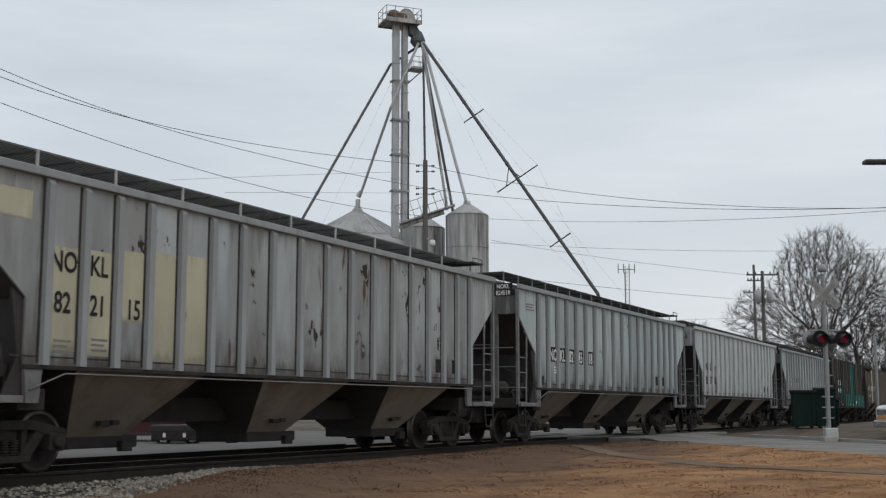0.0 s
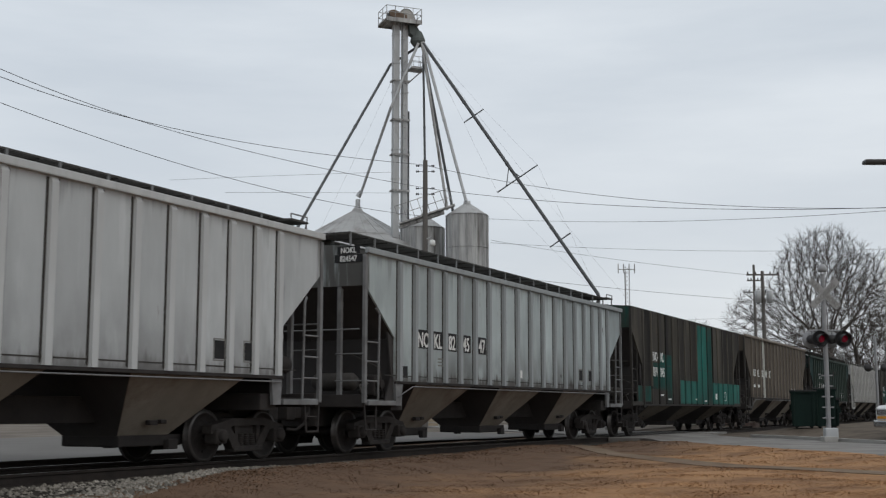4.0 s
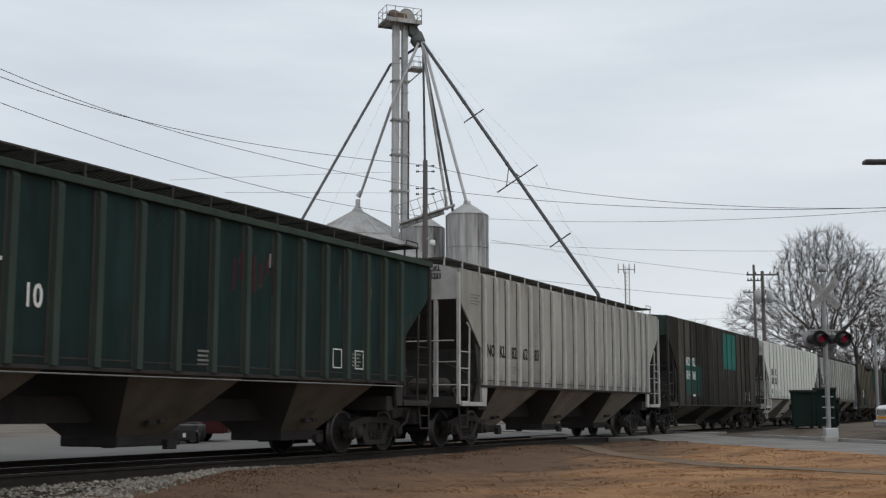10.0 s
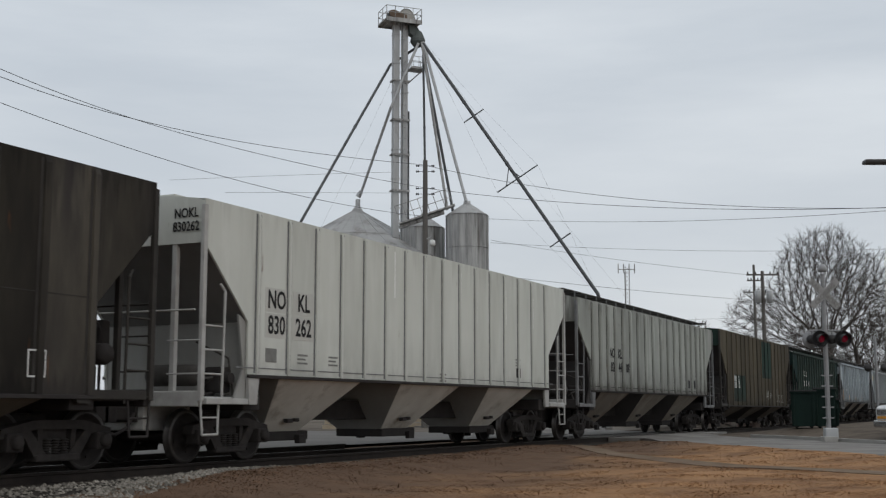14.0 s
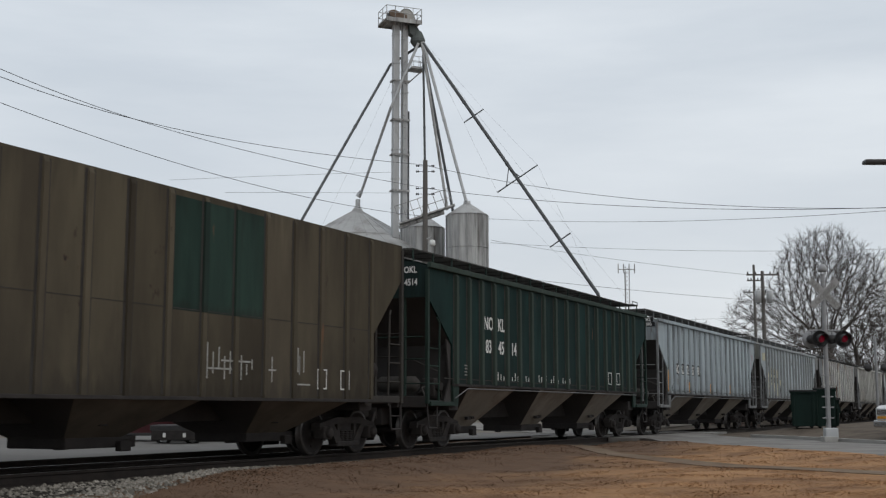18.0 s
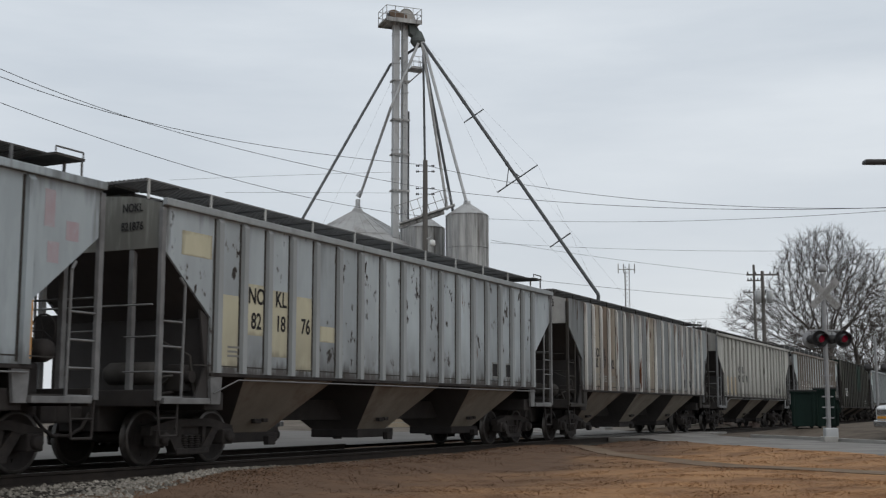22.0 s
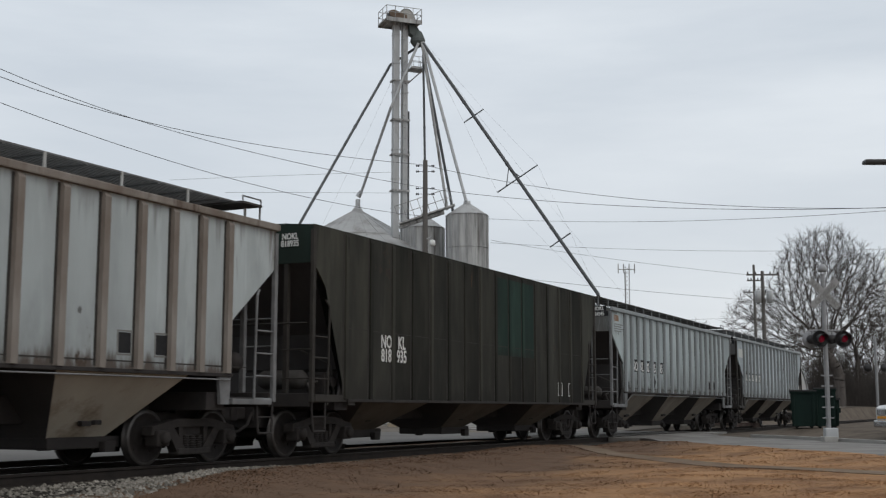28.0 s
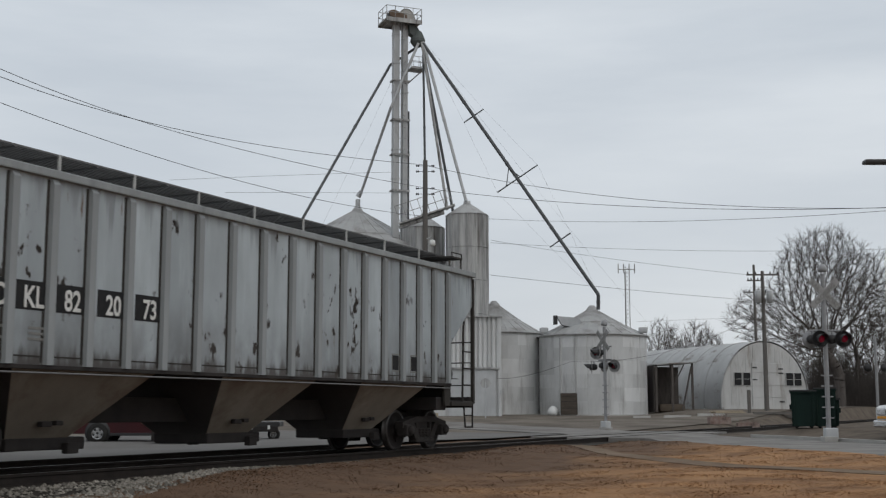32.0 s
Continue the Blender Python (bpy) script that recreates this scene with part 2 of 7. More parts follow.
M["binwhite"] = material("white_bin_sheet", (0.6, 0.605, 0.6), (0.46, 0.46, 0.455), 0.8, (1, 1, 0.4), rough=0.55, per_object=0.13, stains=(0.27, 0.26, 0.245), stain_amount=0.34, stain_scale=1.0, stain_stretch=(1.6, 1.6, 0.22), stain_soft=0.12)
M["concrete"] = material("concrete", (0.4, 0.39, 0.37), (0.3, 0.29, 0.27), 1.5, rough=0.9)
M["wood"] = material("weathered_pole_wood", (0.105, 0.097, 0.09), (0.15, 0.14, 0.13), 2.5, (6, 6, 0.3), rough=0.9)
M["hood"] = material("pale_hood_sheet", (0.42, 0.415, 0.39), (0.3, 0.29, 0.265), 1.5, rough=0.6, metal=0.1, stains=(0.18, 0.14, 0.1), stain_amount=0.25)
M["tan_rust"] = material("brown_rusty_guard", (0.19, 0.14, 0.105), (0.11, 0.075, 0.055), 3, rough=0.8)
M["greysteel"] = material("grey_green_steel", (0.13, 0.145, 0.14), (0.085, 0.094, 0.09), 2, rough=0.7)
M["wire"] = material("black_cable", (0.07, 0.07, 0.072), rough=0.6, bump=0)
M["bark"] = material("grey_bark", (0.07, 0.061, 0.056), (0.12, 0.107, 0.098), 4, (1, 1, 0.3), rough=0.95)
M["grass"] = material("dry_grass", (0.282, 0.153, 0.078), (0.455, 0.266, 0.135), 0.9, spread=0.45, rough=0.95, island=0.22, bump=0, stains=(0.146, 0.076, 0.043), stain_amount=0.5, stain_scale=0.55, stain_soft=0.12)
M["weeds"] = material("sooty_dead_weeds", (0.11, 0.068, 0.046), (0.2, 0.122, 0.076), 1.2, rough=0.95, island=0.3, bump=0)
M["soil"] = material("dry_lawn", (0.246, 0.135, 0.071), (0.391, 0.228, 0.116), 0.9, spread=0.45, rough=1.0, bump=0.4, bump_scale=22, stains=(0.127, 0.067, 0.039), stain_amount=0.5, stain_scale=0.55, stain_soft=0.12)
M["asphalt"] = material("worn_asphalt", (0.165, 0.156, 0.146), (0.24, 0.227, 0.212), 0.6, spread=0.3, rough=0.95, stains=(0.1, 0.088, 0.076), stain_amount=0.45, stain_scale=0.35, stain_soft=0.12)
M["lot"] = material("gravel_yard", (0.19, 0.166, 0.14), (0.1, 0.083, 0.067), 0.3, spread=0.3, rough=0.98, bump=0.6, bump_scale=6, stains=(0.055, 0.044, 0.036), stain_amount=0.42, stain_scale=0.22, stain_stretch=(1, 1, 1), stain_soft=0.1)
M["dirt"] = material("bare_verge_dirt", (0.085, 0.067, 0.052), (0.145, 0.119, 0.094), 1.2, rough=1.0, bump=0.9, bump_scale=8, stains=(0.042, 0.032, 0.025), stain_amount=0.45, stain_scale=0.6, stain_soft=0.12)
M["path"] = material("dirty_concrete", (0.22, 0.165, 0.118), (0.13, 0.092, 0.063), 1.0, rough=0.98, bump=0.5, bump_scale=10, stains=(0.11, 0.067, 0.041), stain_amount=0.5, stain_scale=1.1, stain_soft=0.14)
M["pale_lot"] = material("pale_concrete_apron", (0.165, 0.158, 0.15), (0.12, 0.113, 0.105), 0.3, rough=0.95, stains=(0.12, 0.11, 0.1), stain_amount=0.25, stain_scale=0.25)
# seam dirt, with the shade of the post creases coloured in
M["seam"] = material("seam_dirt_and_shade", (0.03, 0.028, 0.026), (0.06, 0.056, 0.052), 3, (2, 2, 0.5), rough=0.9, bump=0)
M["ballast"] = material("ballast_stone", (0.13, 0.118, 0.1), (0.25, 0.23, 0.2), 3, rough=0.95, island=0.45, bump=0.2)
M["ballastbed"] = material("ballast_bed", (0.03, 0.027, 0.024), (0.06, 0.053, 0.046), 5, rough=0.98, bump=0.9, bump_scale=18)
M["green"] = material("dark_green_enamel", (0.011, 0.026, 0.021), (0.007, 0.014, 0.012), 1.6, (2, 2, 0.5), rough=0.7, stains=(0.045, 0.04, 0.032), stain_amount=0.2, stain_stretch=(1, 1, 0.4))
M["dusty_glass"] = material("dusty_dark_glass", (0.018, 0.018, 0.02), (0.03, 0.03, 0.03), 2, rough=0.72, bump=0)
M["blackmetal"] = material("black_enamel", (0.02, 0.02, 0.022), (0.035, 0.033, 0.032), 3, rough=0.5)
M["silver"] = material("aluminium_paint", (0.3, 0.3, 0.305), (0.2, 0.2, 0.2), 3, rough=0.45, metal=0.3)
M["glass"] = material("dark_glass", (0.02, 0.022, 0.025), rough=0.08, bump=0)
M["red"] = material("red_car_paint", (0.05, 0.009, 0.011), (0.035, 0.007, 0.009), 2, rough=0.3, bump=0)
M["carwhite"] = material("white_car_paint", (0.62, 0.63, 0.64), (0.5, 0.5, 0.5), 2, rough=0.3, bump=0)
M["tyre"] = material("tyre_rubber", (0.02, 0.02, 0.02), (0.04, 0.038, 0.035), 6, rough=0.9)
M["chrome"] = material("wheel_chrome", (0.6, 0.6, 0.6), (0.45, 0.45, 0.45), 5, rough=0.25, metal=0.9, bump=0)
M["cream"] = paint("cream_paint_patch", (0.5, 0.475, 0.35), (0.43, 0.41, 0.31), rusty=0.02, grimy=0.25, streak=0.25, chips=0.1, panels=0.05, edge=0.35)
M["teal"] = paint("teal_paint_patch", (0.028, 0.15, 0.125), (0.02, 0.112, 0.095), grime=(0.032, 0.045, 0.04), rusty=0.0, grimy=0.25, streak=0.5, chips=0.05, panels=0.14, edge=0.4, seam=(0.03, 0.04, 0.036))
M["tealdark"] = paint("dull_teal_paint_patch", (0.013, 0.092, 0.076), (0.008, 0.05, 0.043), grime=(0.028, 0.03, 0.026), rusty=0.02, grimy=0.45, streak=0.6, chips=0.1, panels=0.25, edge=0.6)
M["greendark"] = paint("dull_green_paint_patch", (0.026, 0.052, 0.042), (0.019, 0.034, 0.029), grime=(0.035, 0.034, 0.028), rusty=0.0, grimy=0.4, streak=0.35, chips=0.05, panels=0.15, edge=0.5, seam=(0.02, 0.024, 0.021))
M["rustpost"] = paint("pale_post_with_rust_runs", (0.52, 0.51, 0.48), (0.43, 0.42, 0.4), rust=(0.13, 0.055, 0.03), rusty=0.16, grimy=0.2, streak=0.8, chips=0.15, panels=0.05, edge=0.1, seam=(0.15, 0.068, 0.04))
M["post_grey"] = material("dusty_grey_posts", (0.31, 0.33, 0.335), (0.22, 0.235, 0.24), 1.5, (3, 3, 0.4), rough=0.7, stains=(0.08, 0.07, 0.065), stain_amount=0.25, stain_stretch=(2, 2, 0.4))
M["post_pale"] = material("dusty_pale_posts", (0.5, 0.515, 0.515), (0.38, 0.39, 0.39), 1.5, (3, 3, 0.4), rough=0.7, stains=(0.12, 0.11, 0.1), stain_amount=0.22, stain_stretch=(2, 2, 0.4))
M["post_rusty"] = material("rust_run_grey_posts", (0.27, 0.25, 0.225), (0.13, 0.1, 0.08), 1.3, (2, 2, 0.5), rough=0.75, stains=(0.07, 0.045, 0.032), stain_amount=0.42, stain_scale=1.5, stain_stretch=(1.5, 1.5, 0.4))
M["post_green"] = material("faded_green_posts", (0.045, 0.062, 0.052), (0.024, 0.036, 0.03), 1.5, (3, 3, 0.4), rough=0.75, stains=(0.02, 0.022, 0.02), stain_amount=0.3)
M["post_brown"] = material("lighter_brown_posts", (0.19, 0.16, 0.13), (0.13, 0.108, 0.087), 1.5, (3, 3, 0.4), rough=0.7)
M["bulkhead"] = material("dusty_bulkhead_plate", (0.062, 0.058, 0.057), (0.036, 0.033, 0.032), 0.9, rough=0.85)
M["slope_pale"] = material("dusty_grey_slope_sheet", (0.33, 0.328, 0.312), (0.22, 0.215, 0.203), 1.0, (1, 1, 0.4), rough=0.85)
M["slope_grey"] = material("mid_grey_slope_sheet", (0.2, 0.2, 0.196), (0.13, 0.128, 0.124), 1.0, (1, 1, 0.4), rough=0.85)
M["drip"] = material("fresh_white_drips", (0.78, 0.79, 0.76), (0.68, 0.69, 0.66), 5, rough=0.6)
M["dusk"] = paint("dull_grey_paint_patch", (0.34, 0.33, 0.31), (0.26, 0.25, 0.235), rusty=0.0, grimy=0.4, streak=0.4, chips=0.05, panels=0.05, edge=0.5)
M["chalk"] = material("pale_chalk_scrawl", (0.4, 0.4, 0.38), (0.22, 0.22, 0.2), 12, rough=0.85, bump=0.03)
M["maroon"] = material("faded_maroon_scrawl", (0.05, 0.018, 0.024), (0.03, 0.012, 0.016), 5, rough=0.75)
M["palepatch"] = material("pale_paint_patch", (0.52, 0.52, 0.48), (0.43, 0.43, 0.4), 2, (2, 2, 0.4), rough=0.6, stains=(0.2, 0.18, 0.16), stain_amount=0.12)
M["orange"] = material("orange_stripe", (0.6, 0.28, 0.04), (0.5, 0.22, 0.03), 4, rough=0.6)
M["tan"] = material("tan_timber", (0.4, 0.34, 0.25), (0.28, 0.23, 0.17), 2, rough=0.9)


def soot_strip(m, colour):
    """Trackside dirt over the lawn, thick by the rails, with a ragged edge."""
    nt = m.node_tree
    N, L = nt.nodes.new, nt.links.new
    b = nt.nodes["Principled BSDF"]
    clean = b.inputs["Base Color"].links[0].from_socket
    tc, xyz, n, spread, add, edge, left, fine = [N("ShaderNode" + k) for k in ("TexCoord", "SeparateXYZ", "TexNoise", "Math", "Math", "MapRange", "MapRange", "TexNoise")]
    L(tc.outputs["Object"], xyz.inputs["Vector"])
    L(tc.outputs["Object"], n.inputs["Vector"])
    n.inputs["Scale"].default_value, n.inputs["Detail"].default_value, n.inputs["Roughness"].default_value = 0.35, 8, 0.65
    spread.operation, spread.inputs[1].default_value = "MULTIPLY", 9.0
    L(n.outputs["Fac"], spread.inputs[0])
    L(spread.outputs[0], add.inputs[0])
    L(xyz.outputs["Y"], add.inputs[1])
    left.inputs["From Min"].default_value, left.inputs["From Max"].default_value = 18.0, 12.0
    left.inputs["To Min"].default_value, left.inputs["To Max"].default_value = 0.0, 2.0
    L(xyz.outputs["X"], left.inputs["Value"])
    both = N("ShaderNodeMath")
    L(add.outputs[0], both.inputs[0])
    L(left.outputs["Result"], both.inputs[1])
    edge.inputs["From Min"].default_value, edge.inputs["From Max"].default_value = 10.2, 14.6
    L(both.outputs[0], edge.inputs["Value"])
    fine.inputs["Scale"].default_value, fine.inputs["Detail"].default_value = 3.0, 6
    L(tc.outputs["Object"], fine.inputs["Vector"])
    tone, mix = N("ShaderNodeMix"), N("ShaderNodeMix")
    tone.data_type = mix.data_type = "RGBA"
    tone.inputs["A"].default_value, tone.inputs["B"].default_value = (*(c * 0.7 for c in colour), 1), (*(c * 1.35 for c in colour), 1)
    L(fine.outputs["Fac"], tone.inputs["Factor"])
    L(edge.outputs["Result"], mix.inputs["Factor"])
    L(clean, mix.inputs["A"])
    L(tone.outputs["Result"], mix.inputs["B"])
    L(mix.outputs["Result"], b.inputs["Base Color"])


soot_strip(M["soil"], (0.125, 0.08, 0.054))
soot_strip(M["grass"], (0.15, 0.095, 0.063))


def lens_material(name, colour, strength):
    m = material(name, tuple(c * 0.3 for c in colour), rough=0.2, bump=0)
    b = m.node_tree.nodes["Principled BSDF"]
    b.inputs["Emission Color"].default_value, b.inputs["Emission Strength"].default_value = (*colour, 1), strength
    return m


M["lit"] = lens_material("lit_red_lens", (0.9, 0.03, 0.1), 0.02)
M["unlit"] = material("dark_red_lens", (0.1, 0.008, 0.015), rough=0.2, bump=0)


# ---- building blocks ----
class Geo:
    """Collects vertices and faces of one mesh."""

    def __init__(self):
        self.v, self.f, self.s, self.m, self.slot = [], [], [], [], 0

    def add(self, verts, faces, smooth=False):
        n = len(self.v)
        self.v += [tuple(p) for p in verts]
        self.f += [tuple(i + n for i in q) for q in faces]
        self.s += [smooth] * len(faces)
        self.m += [self.slot] * len(faces)
        return self

    def box(self, x0, x1, y0, y1, z0, z1, m=None):
        c = [Vector((x, y, z)) for z in (z0, z1) for y in (y0, y1) for x in (x0, x1)]
        if m is not None:
            c = [m @ p for p in c]
        return self.add(c, [(0, 2, 3, 1), (4, 5, 7, 6), (0, 1, 5, 4), (2, 6, 7, 3), (0, 4, 6, 2), (1, 3, 7, 5)])

    def soft(self, x0, x1, y0, y1, z0, z1, b=0.02, m=None):
        """A box with chamfered edges."""
        bm = bmesh.new()
        bmesh.ops.create_cube(bm, size=1)
        for p in bm.verts:
            p.co = ((x0 + x1) / 2 + p.co.x * (x1 - x0), (y0 + y1) / 2 + p.co.y * (y1 - y0), (z0 + z1) / 2 + p.co.z * (z1 - z0))
        bmesh.ops.bevel(bm, geom=bm.edges[:], offset=b, segments=2, affect="EDGES", profile=0.6)
        bm.verts.index_update()
        vs = [p.co.copy() if m is None else m @ p.co for p in bm.verts]
        self.add(vs, [[p.index for p in q.verts] for q in bm.faces])
        bm.free()
        return self

    def tube(self, p0, p1, r0, r1=None, n=8, caps=True, smooth=True):
        p0, p1 = Vector(p0), Vector(p1)
        r1 = r0 if r1 is None else r1
        d = (p1 - p0).normalized()
        a = d.orthogonal().normalized()
        b = d.cross(a)
        vs = []
        for p, r in ((p0, r0), (p1, r1)):
            vs += [p + (a * math.cos(2 * math.pi * i / n) + b * math.sin(2 * math.pi * i / n)) * r for i in range(n)]
        k = len(self.f)
        self.add(vs, [(i, (i + 1) % n, n + (i + 1) % n, n + i) for i in range(n)], smooth)
        if caps:
            self.add(vs, [tuple(range(n))[::-1], tuple(range(n, 2 * n))])
        return self

    def bar(self, pts, r, n=6):
        for a, b in zip(pts, pts[1:]):
            self.tube(a, b, r, n=n)
        return self

    def prism(self, outline, y0, y1, axis="y"):
        """A side outline (x, z) drawn out from y0 to y1."""
        n = len(outline)
        put = {"y": lambda a, b, t: (a, t, b), "x": lambda a, b, t: (t, a, b), "z": lambda a, b, t: (a, b, t)}[axis]
        vs = [put(a, b, y0) for a, b in outline] + [put(a, b, y1) for a, b in outline]
        fs = [(i, (i + 1) % n, n + (i + 1) % n, n + i) for i in range(n)]
        return self.add(vs, fs + [tuple(range(n))[::-1], tuple(range(n, 2 * n))])

    def lathe(self, profile, n=24, centre=(0, 0, 0), axis="z", smooth=True, turn=2 * math.pi):
        """Turns a profile (radius, height) round an axis."""
        full = abs(turn - 2 * math.pi) < 1e-6
        m = n if full else n + 1
        vs = []
        for r, h in profile:
            for i in range(m):
                a = turn * i / n
                c, s = r * math.cos(a), r * math.sin(a)
                p = {"z": (c, s, h), "y": (c, h, s), "x": (h, c, s)}[axis]
                vs.append((p[0] + centre[0], p[1] + centre[1], p[2] + centre[2]))
        fs = []
        for k in range(len(profile) - 1):
            for i in range(n):
                j = (i + 1) % m
                fs.append((k * m + i, k * m + j, (k + 1) * m + j, (k + 1) * m + i))
        return self.add(vs, fs, smooth)

    def mesh(self, name, mat):
        me = bpy.data.meshes.new(name)
        me.from_pydata(self.v, [], self.f)
        me.polygons.foreach_set("use_smooth", self.s)
        me.polygons.foreach_set("material_index", self.m)
        bm = bmesh.new()
        bm.from_mesh(me)
        if len(bm.faces) < 6000:
            bmesh.ops.recalc_face_normals(bm, faces=bm.faces)
        bm.to_mesh(me)
        bm.free()
        for one in mat if isinstance(mat, (list, tuple)) else (mat,):
            me.materials.append(one)
        return me


def part(name, geo, mat, parent, label="", at=None):
    """One mesh object under a thing or a part; geo is a Geo or a mesh to share."""
    ob = new(name, geo.mesh(name, mat) if isinstance(geo, Geo) else geo)
    ob.parent = parent
    if at is not None:
        ob.matrix_basis = at if isinstance(at, Matrix) else Matrix.Translation(at)
    if label:
        ob["label"] = label
    return ob


def thing(name, m, label, category, group="", kind=""):
    ob = new(name)
    ob.empty_display_size = 0.3
    ob.matrix_basis = m
    return tagged(ob, label, category, group, kind)


def structure(name, geo, mat, label="", category="", kind="structure"):
    return tagged(new(name, geo.mesh(name, mat)), label, category, "", kind)


TEXT = {}


def letters(text, size, mat, align="CENTER", narrow=0.8):
    """A mesh of painted writing that stands upright and faces -y."""
    key = (text, size, mat.name, align, narrow)
    if key not in TEXT:
        c = bpy.data.curves.new("lettering", "FONT")
        c.body, c.size, c.align_x, c.extrude, c.resolution_u = text, size, align, 0.002, 3
        c.offset = size * 0.018
        ob = bpy.data.objects.new("lettering", c)
        me = bpy.data.meshes.new_from_object(ob)
        me.transform(Matrix.Rotation(radians(90), 4, "X") @ Matrix.Diagonal((narrow, 1, 1, 1)))
        me.materials.clear()
        me.materials.append(mat)
        bpy.data.objects.remove(ob)
        TEXT[key] = me
    return TEXT[key]

# ---- the ground and what is built into it ----
HEAD = radians(25.95)
YARD = pose(0, 0, 0, 0, 0, 25.95 - 90)  # yard frame: x to the right of the main sight line, y along it


def yard(a, d, z=0.0, turn=0.0):
    return YARD @ pose(a, d, z, 0, 0, turn)


def smooth(t):
    t = min(1.0, max(0.0, t))
    return t * t * (3 - 2 * t)


def ground_height(x, y):
    d = x * math.cos(HEAD) + y * math.sin(HEAD)
    far = -0.1 + 0.62 * smooth((d - 48) / 60) + 0.35 * smooth((d - 90) / 60)
    q = x * 0.63 - y * 0.77
    near = -0.36 + 0.16 * smooth((q - 6) / 5) + 0.1 * smooth((q - 11) / 5) + 0.32 * smooth((q - 20.7) / 3.5) * smooth((11.4 - y) / 3) * smooth((y - 2.2) / 3)
    a_side = x * math.sin(HEAD) - y * math.cos(HEAD)
    far += 0.42 * smooth((a_side - 15) / 6) * smooth((d - 76) / 18)
    lip = smooth((q - 12.6) / 2.2) * smooth((15.75 - q) / 0.5) * smooth((11.2 - y) / 1.5)
    near += lip * max(0.0, -0.045 - near)
    near += 0.28 * smooth((y - 9.3) / 2.8) * smooth((x - 11.5) / 5) * smooth((36 - x) / 8)
    bump = 0.035 * noise.noise((x * 0.35, y * 0.35, 0)) + 0.015 * noise.noise((x * 1.3, y * 1.3, 3))
    w = smooth((y - 11.0) / 4.6)
    h = near * (1 - w) + far * w
    # the bed of the track
    bed = smooth((1.75 - abs(y - TRACK_Y)) / 0.45)
    return (h + bump) * (1 - bed) + min(h, -0.24) * bed


def sheet(xs, ys, height, lift=0.0):
    g = Geo()
    n = len(xs)
    g.add([(x, y, height(x, y) + lift) for y in ys for x in xs], [(j * n + i, j * n + i + 1, (j + 1) * n + i + 1, (j + 1) * n + i) for j in range(len(ys) - 1) for i in range(n - 1)], True)
    return g


def spaced(stops):
    """Coordinates from (start, step) pairs up to the last stop."""
    out = []
    for (a, step), (b, _) in zip(stops, stops[1:]):
        k = max(1, round((b - a) / step))
        out += [a + (b - a) * i / k for i in range(k)]
    return out + [stops[-1][0]]


TRACK_Y = 13.84
gx = spaced([(-3000, 600), (-600, 120), (-60, 8), (0, 0.7), (60, 1.5), (140, 4), (260, 30), (400, 200), (3000, 1)])
gy = spaced([(-3000, 600), (-600, 120), (-60, 12), (-12, 0.7), (30, 1.5), (90, 10), (150, 30), (400, 200), (3000, 1)])
earth = sheet(gx, gy, ground_height)
for k, q in enumerate(earth.f):
    x, y = earth.v[q[0]][:2]
    if x * 0.63 - y * 0.77 > 20.5 and x > 30:
        earth.m[k] = 1
structure("ground", earth, (M["soil"], M["dirt"]), "dry brown lawn and bare earth", "ground")


def strip(name, line, width, mat, lift, label, category, step=0.8, height=ground_height, across=5, cap=None):
    """A paved band along a line of (x, y)."""
    pts = []
    for (xa, ya), (xb, yb) in zip(line, line[1:]):
        k = max(1, int(math.hypot(xb - xa, yb - ya) / step))
        pts += [(xa + (xb - xa) * i / k, ya + (yb - ya) * i / k) for i in range(k)]
    pts.append(line[-1])
    g = Geo()
    vs = []
    for i, (x, y) in enumerate(pts):
        xa, ya = pts[max(0, i - 1)]
        xb, yb = pts[min(len(pts) - 1, i + 1)]
        d = Vector((xb - xa, yb - ya)).normalized()
        w = width(i / (len(pts) - 1)) if callable(width) else width
        for k in range(across):
            t = (k / (across - 1) - 0.5) * w
            px, py = x - d.y * t, y + d.x * t
            vs.append((px, py, height(px, py) + lift))
    n = across
    fs = [(j * n + i, j * n + i + 1, (j + 1) * n + i + 1, (j + 1) * n + i) for j in range(len(pts) - 1) for i in range(n - 1)]
    g.add(vs, fs, True)
    # a lip down at both edges
    for e, sgn in ((0, 1), (n - 1, -1)):
        low = [(p[0], p[1], p[2] - 0.14) for p in vs[e::n]]
        top = vs[e::n]
        m = len(top)
        g.add(top + low, [(i, i + 1, m + i + 1, m + i) for i in range(m - 1)])
    return structure(name, g, mat, label, category)


def road_height(x, y):
    h = ground_height(x, y) + 0.095 if y > 16.4 or y < 11 else -0.02
    q = x * 0.63 - y * 0.77
    return -0.07 if y < 11 and q > 14.2 else h


ROAD = [(8.0, -16.5), (24.3, -3.0), (31.8, 3.35), (36.4, 6.6), (40.8, 9.6), (45.0, 13.2), (50.5, 18.5), (66, 36)]
PATH = [(16, -9), (21.8, 1.2), (24.1, 5.3), (27.8, 8.4), (32.6, 11.9)]
strip("road", ROAD, 5.2, M["asphalt"], 0.0, "pale worn asphalt road over the crossing", "road", height=road_height, across=9)
strip("pavement", PATH, 0.85, M["path"], 0.015, "narrow dirty footpath through the lawn", "path")
kerb = [(8.0 + 1.95, -16.5 - 2.05), (26.2, -5.0), (33.6, 1.4), (38.2, 4.5), (42.6, 7.5), (44.5, 9.2)]
strip("kerb", kerb, 0.18, M["concrete"], 0.1, "low concrete kerb along the road", "kerb", height=road_height, across=3)
lot = Geo()
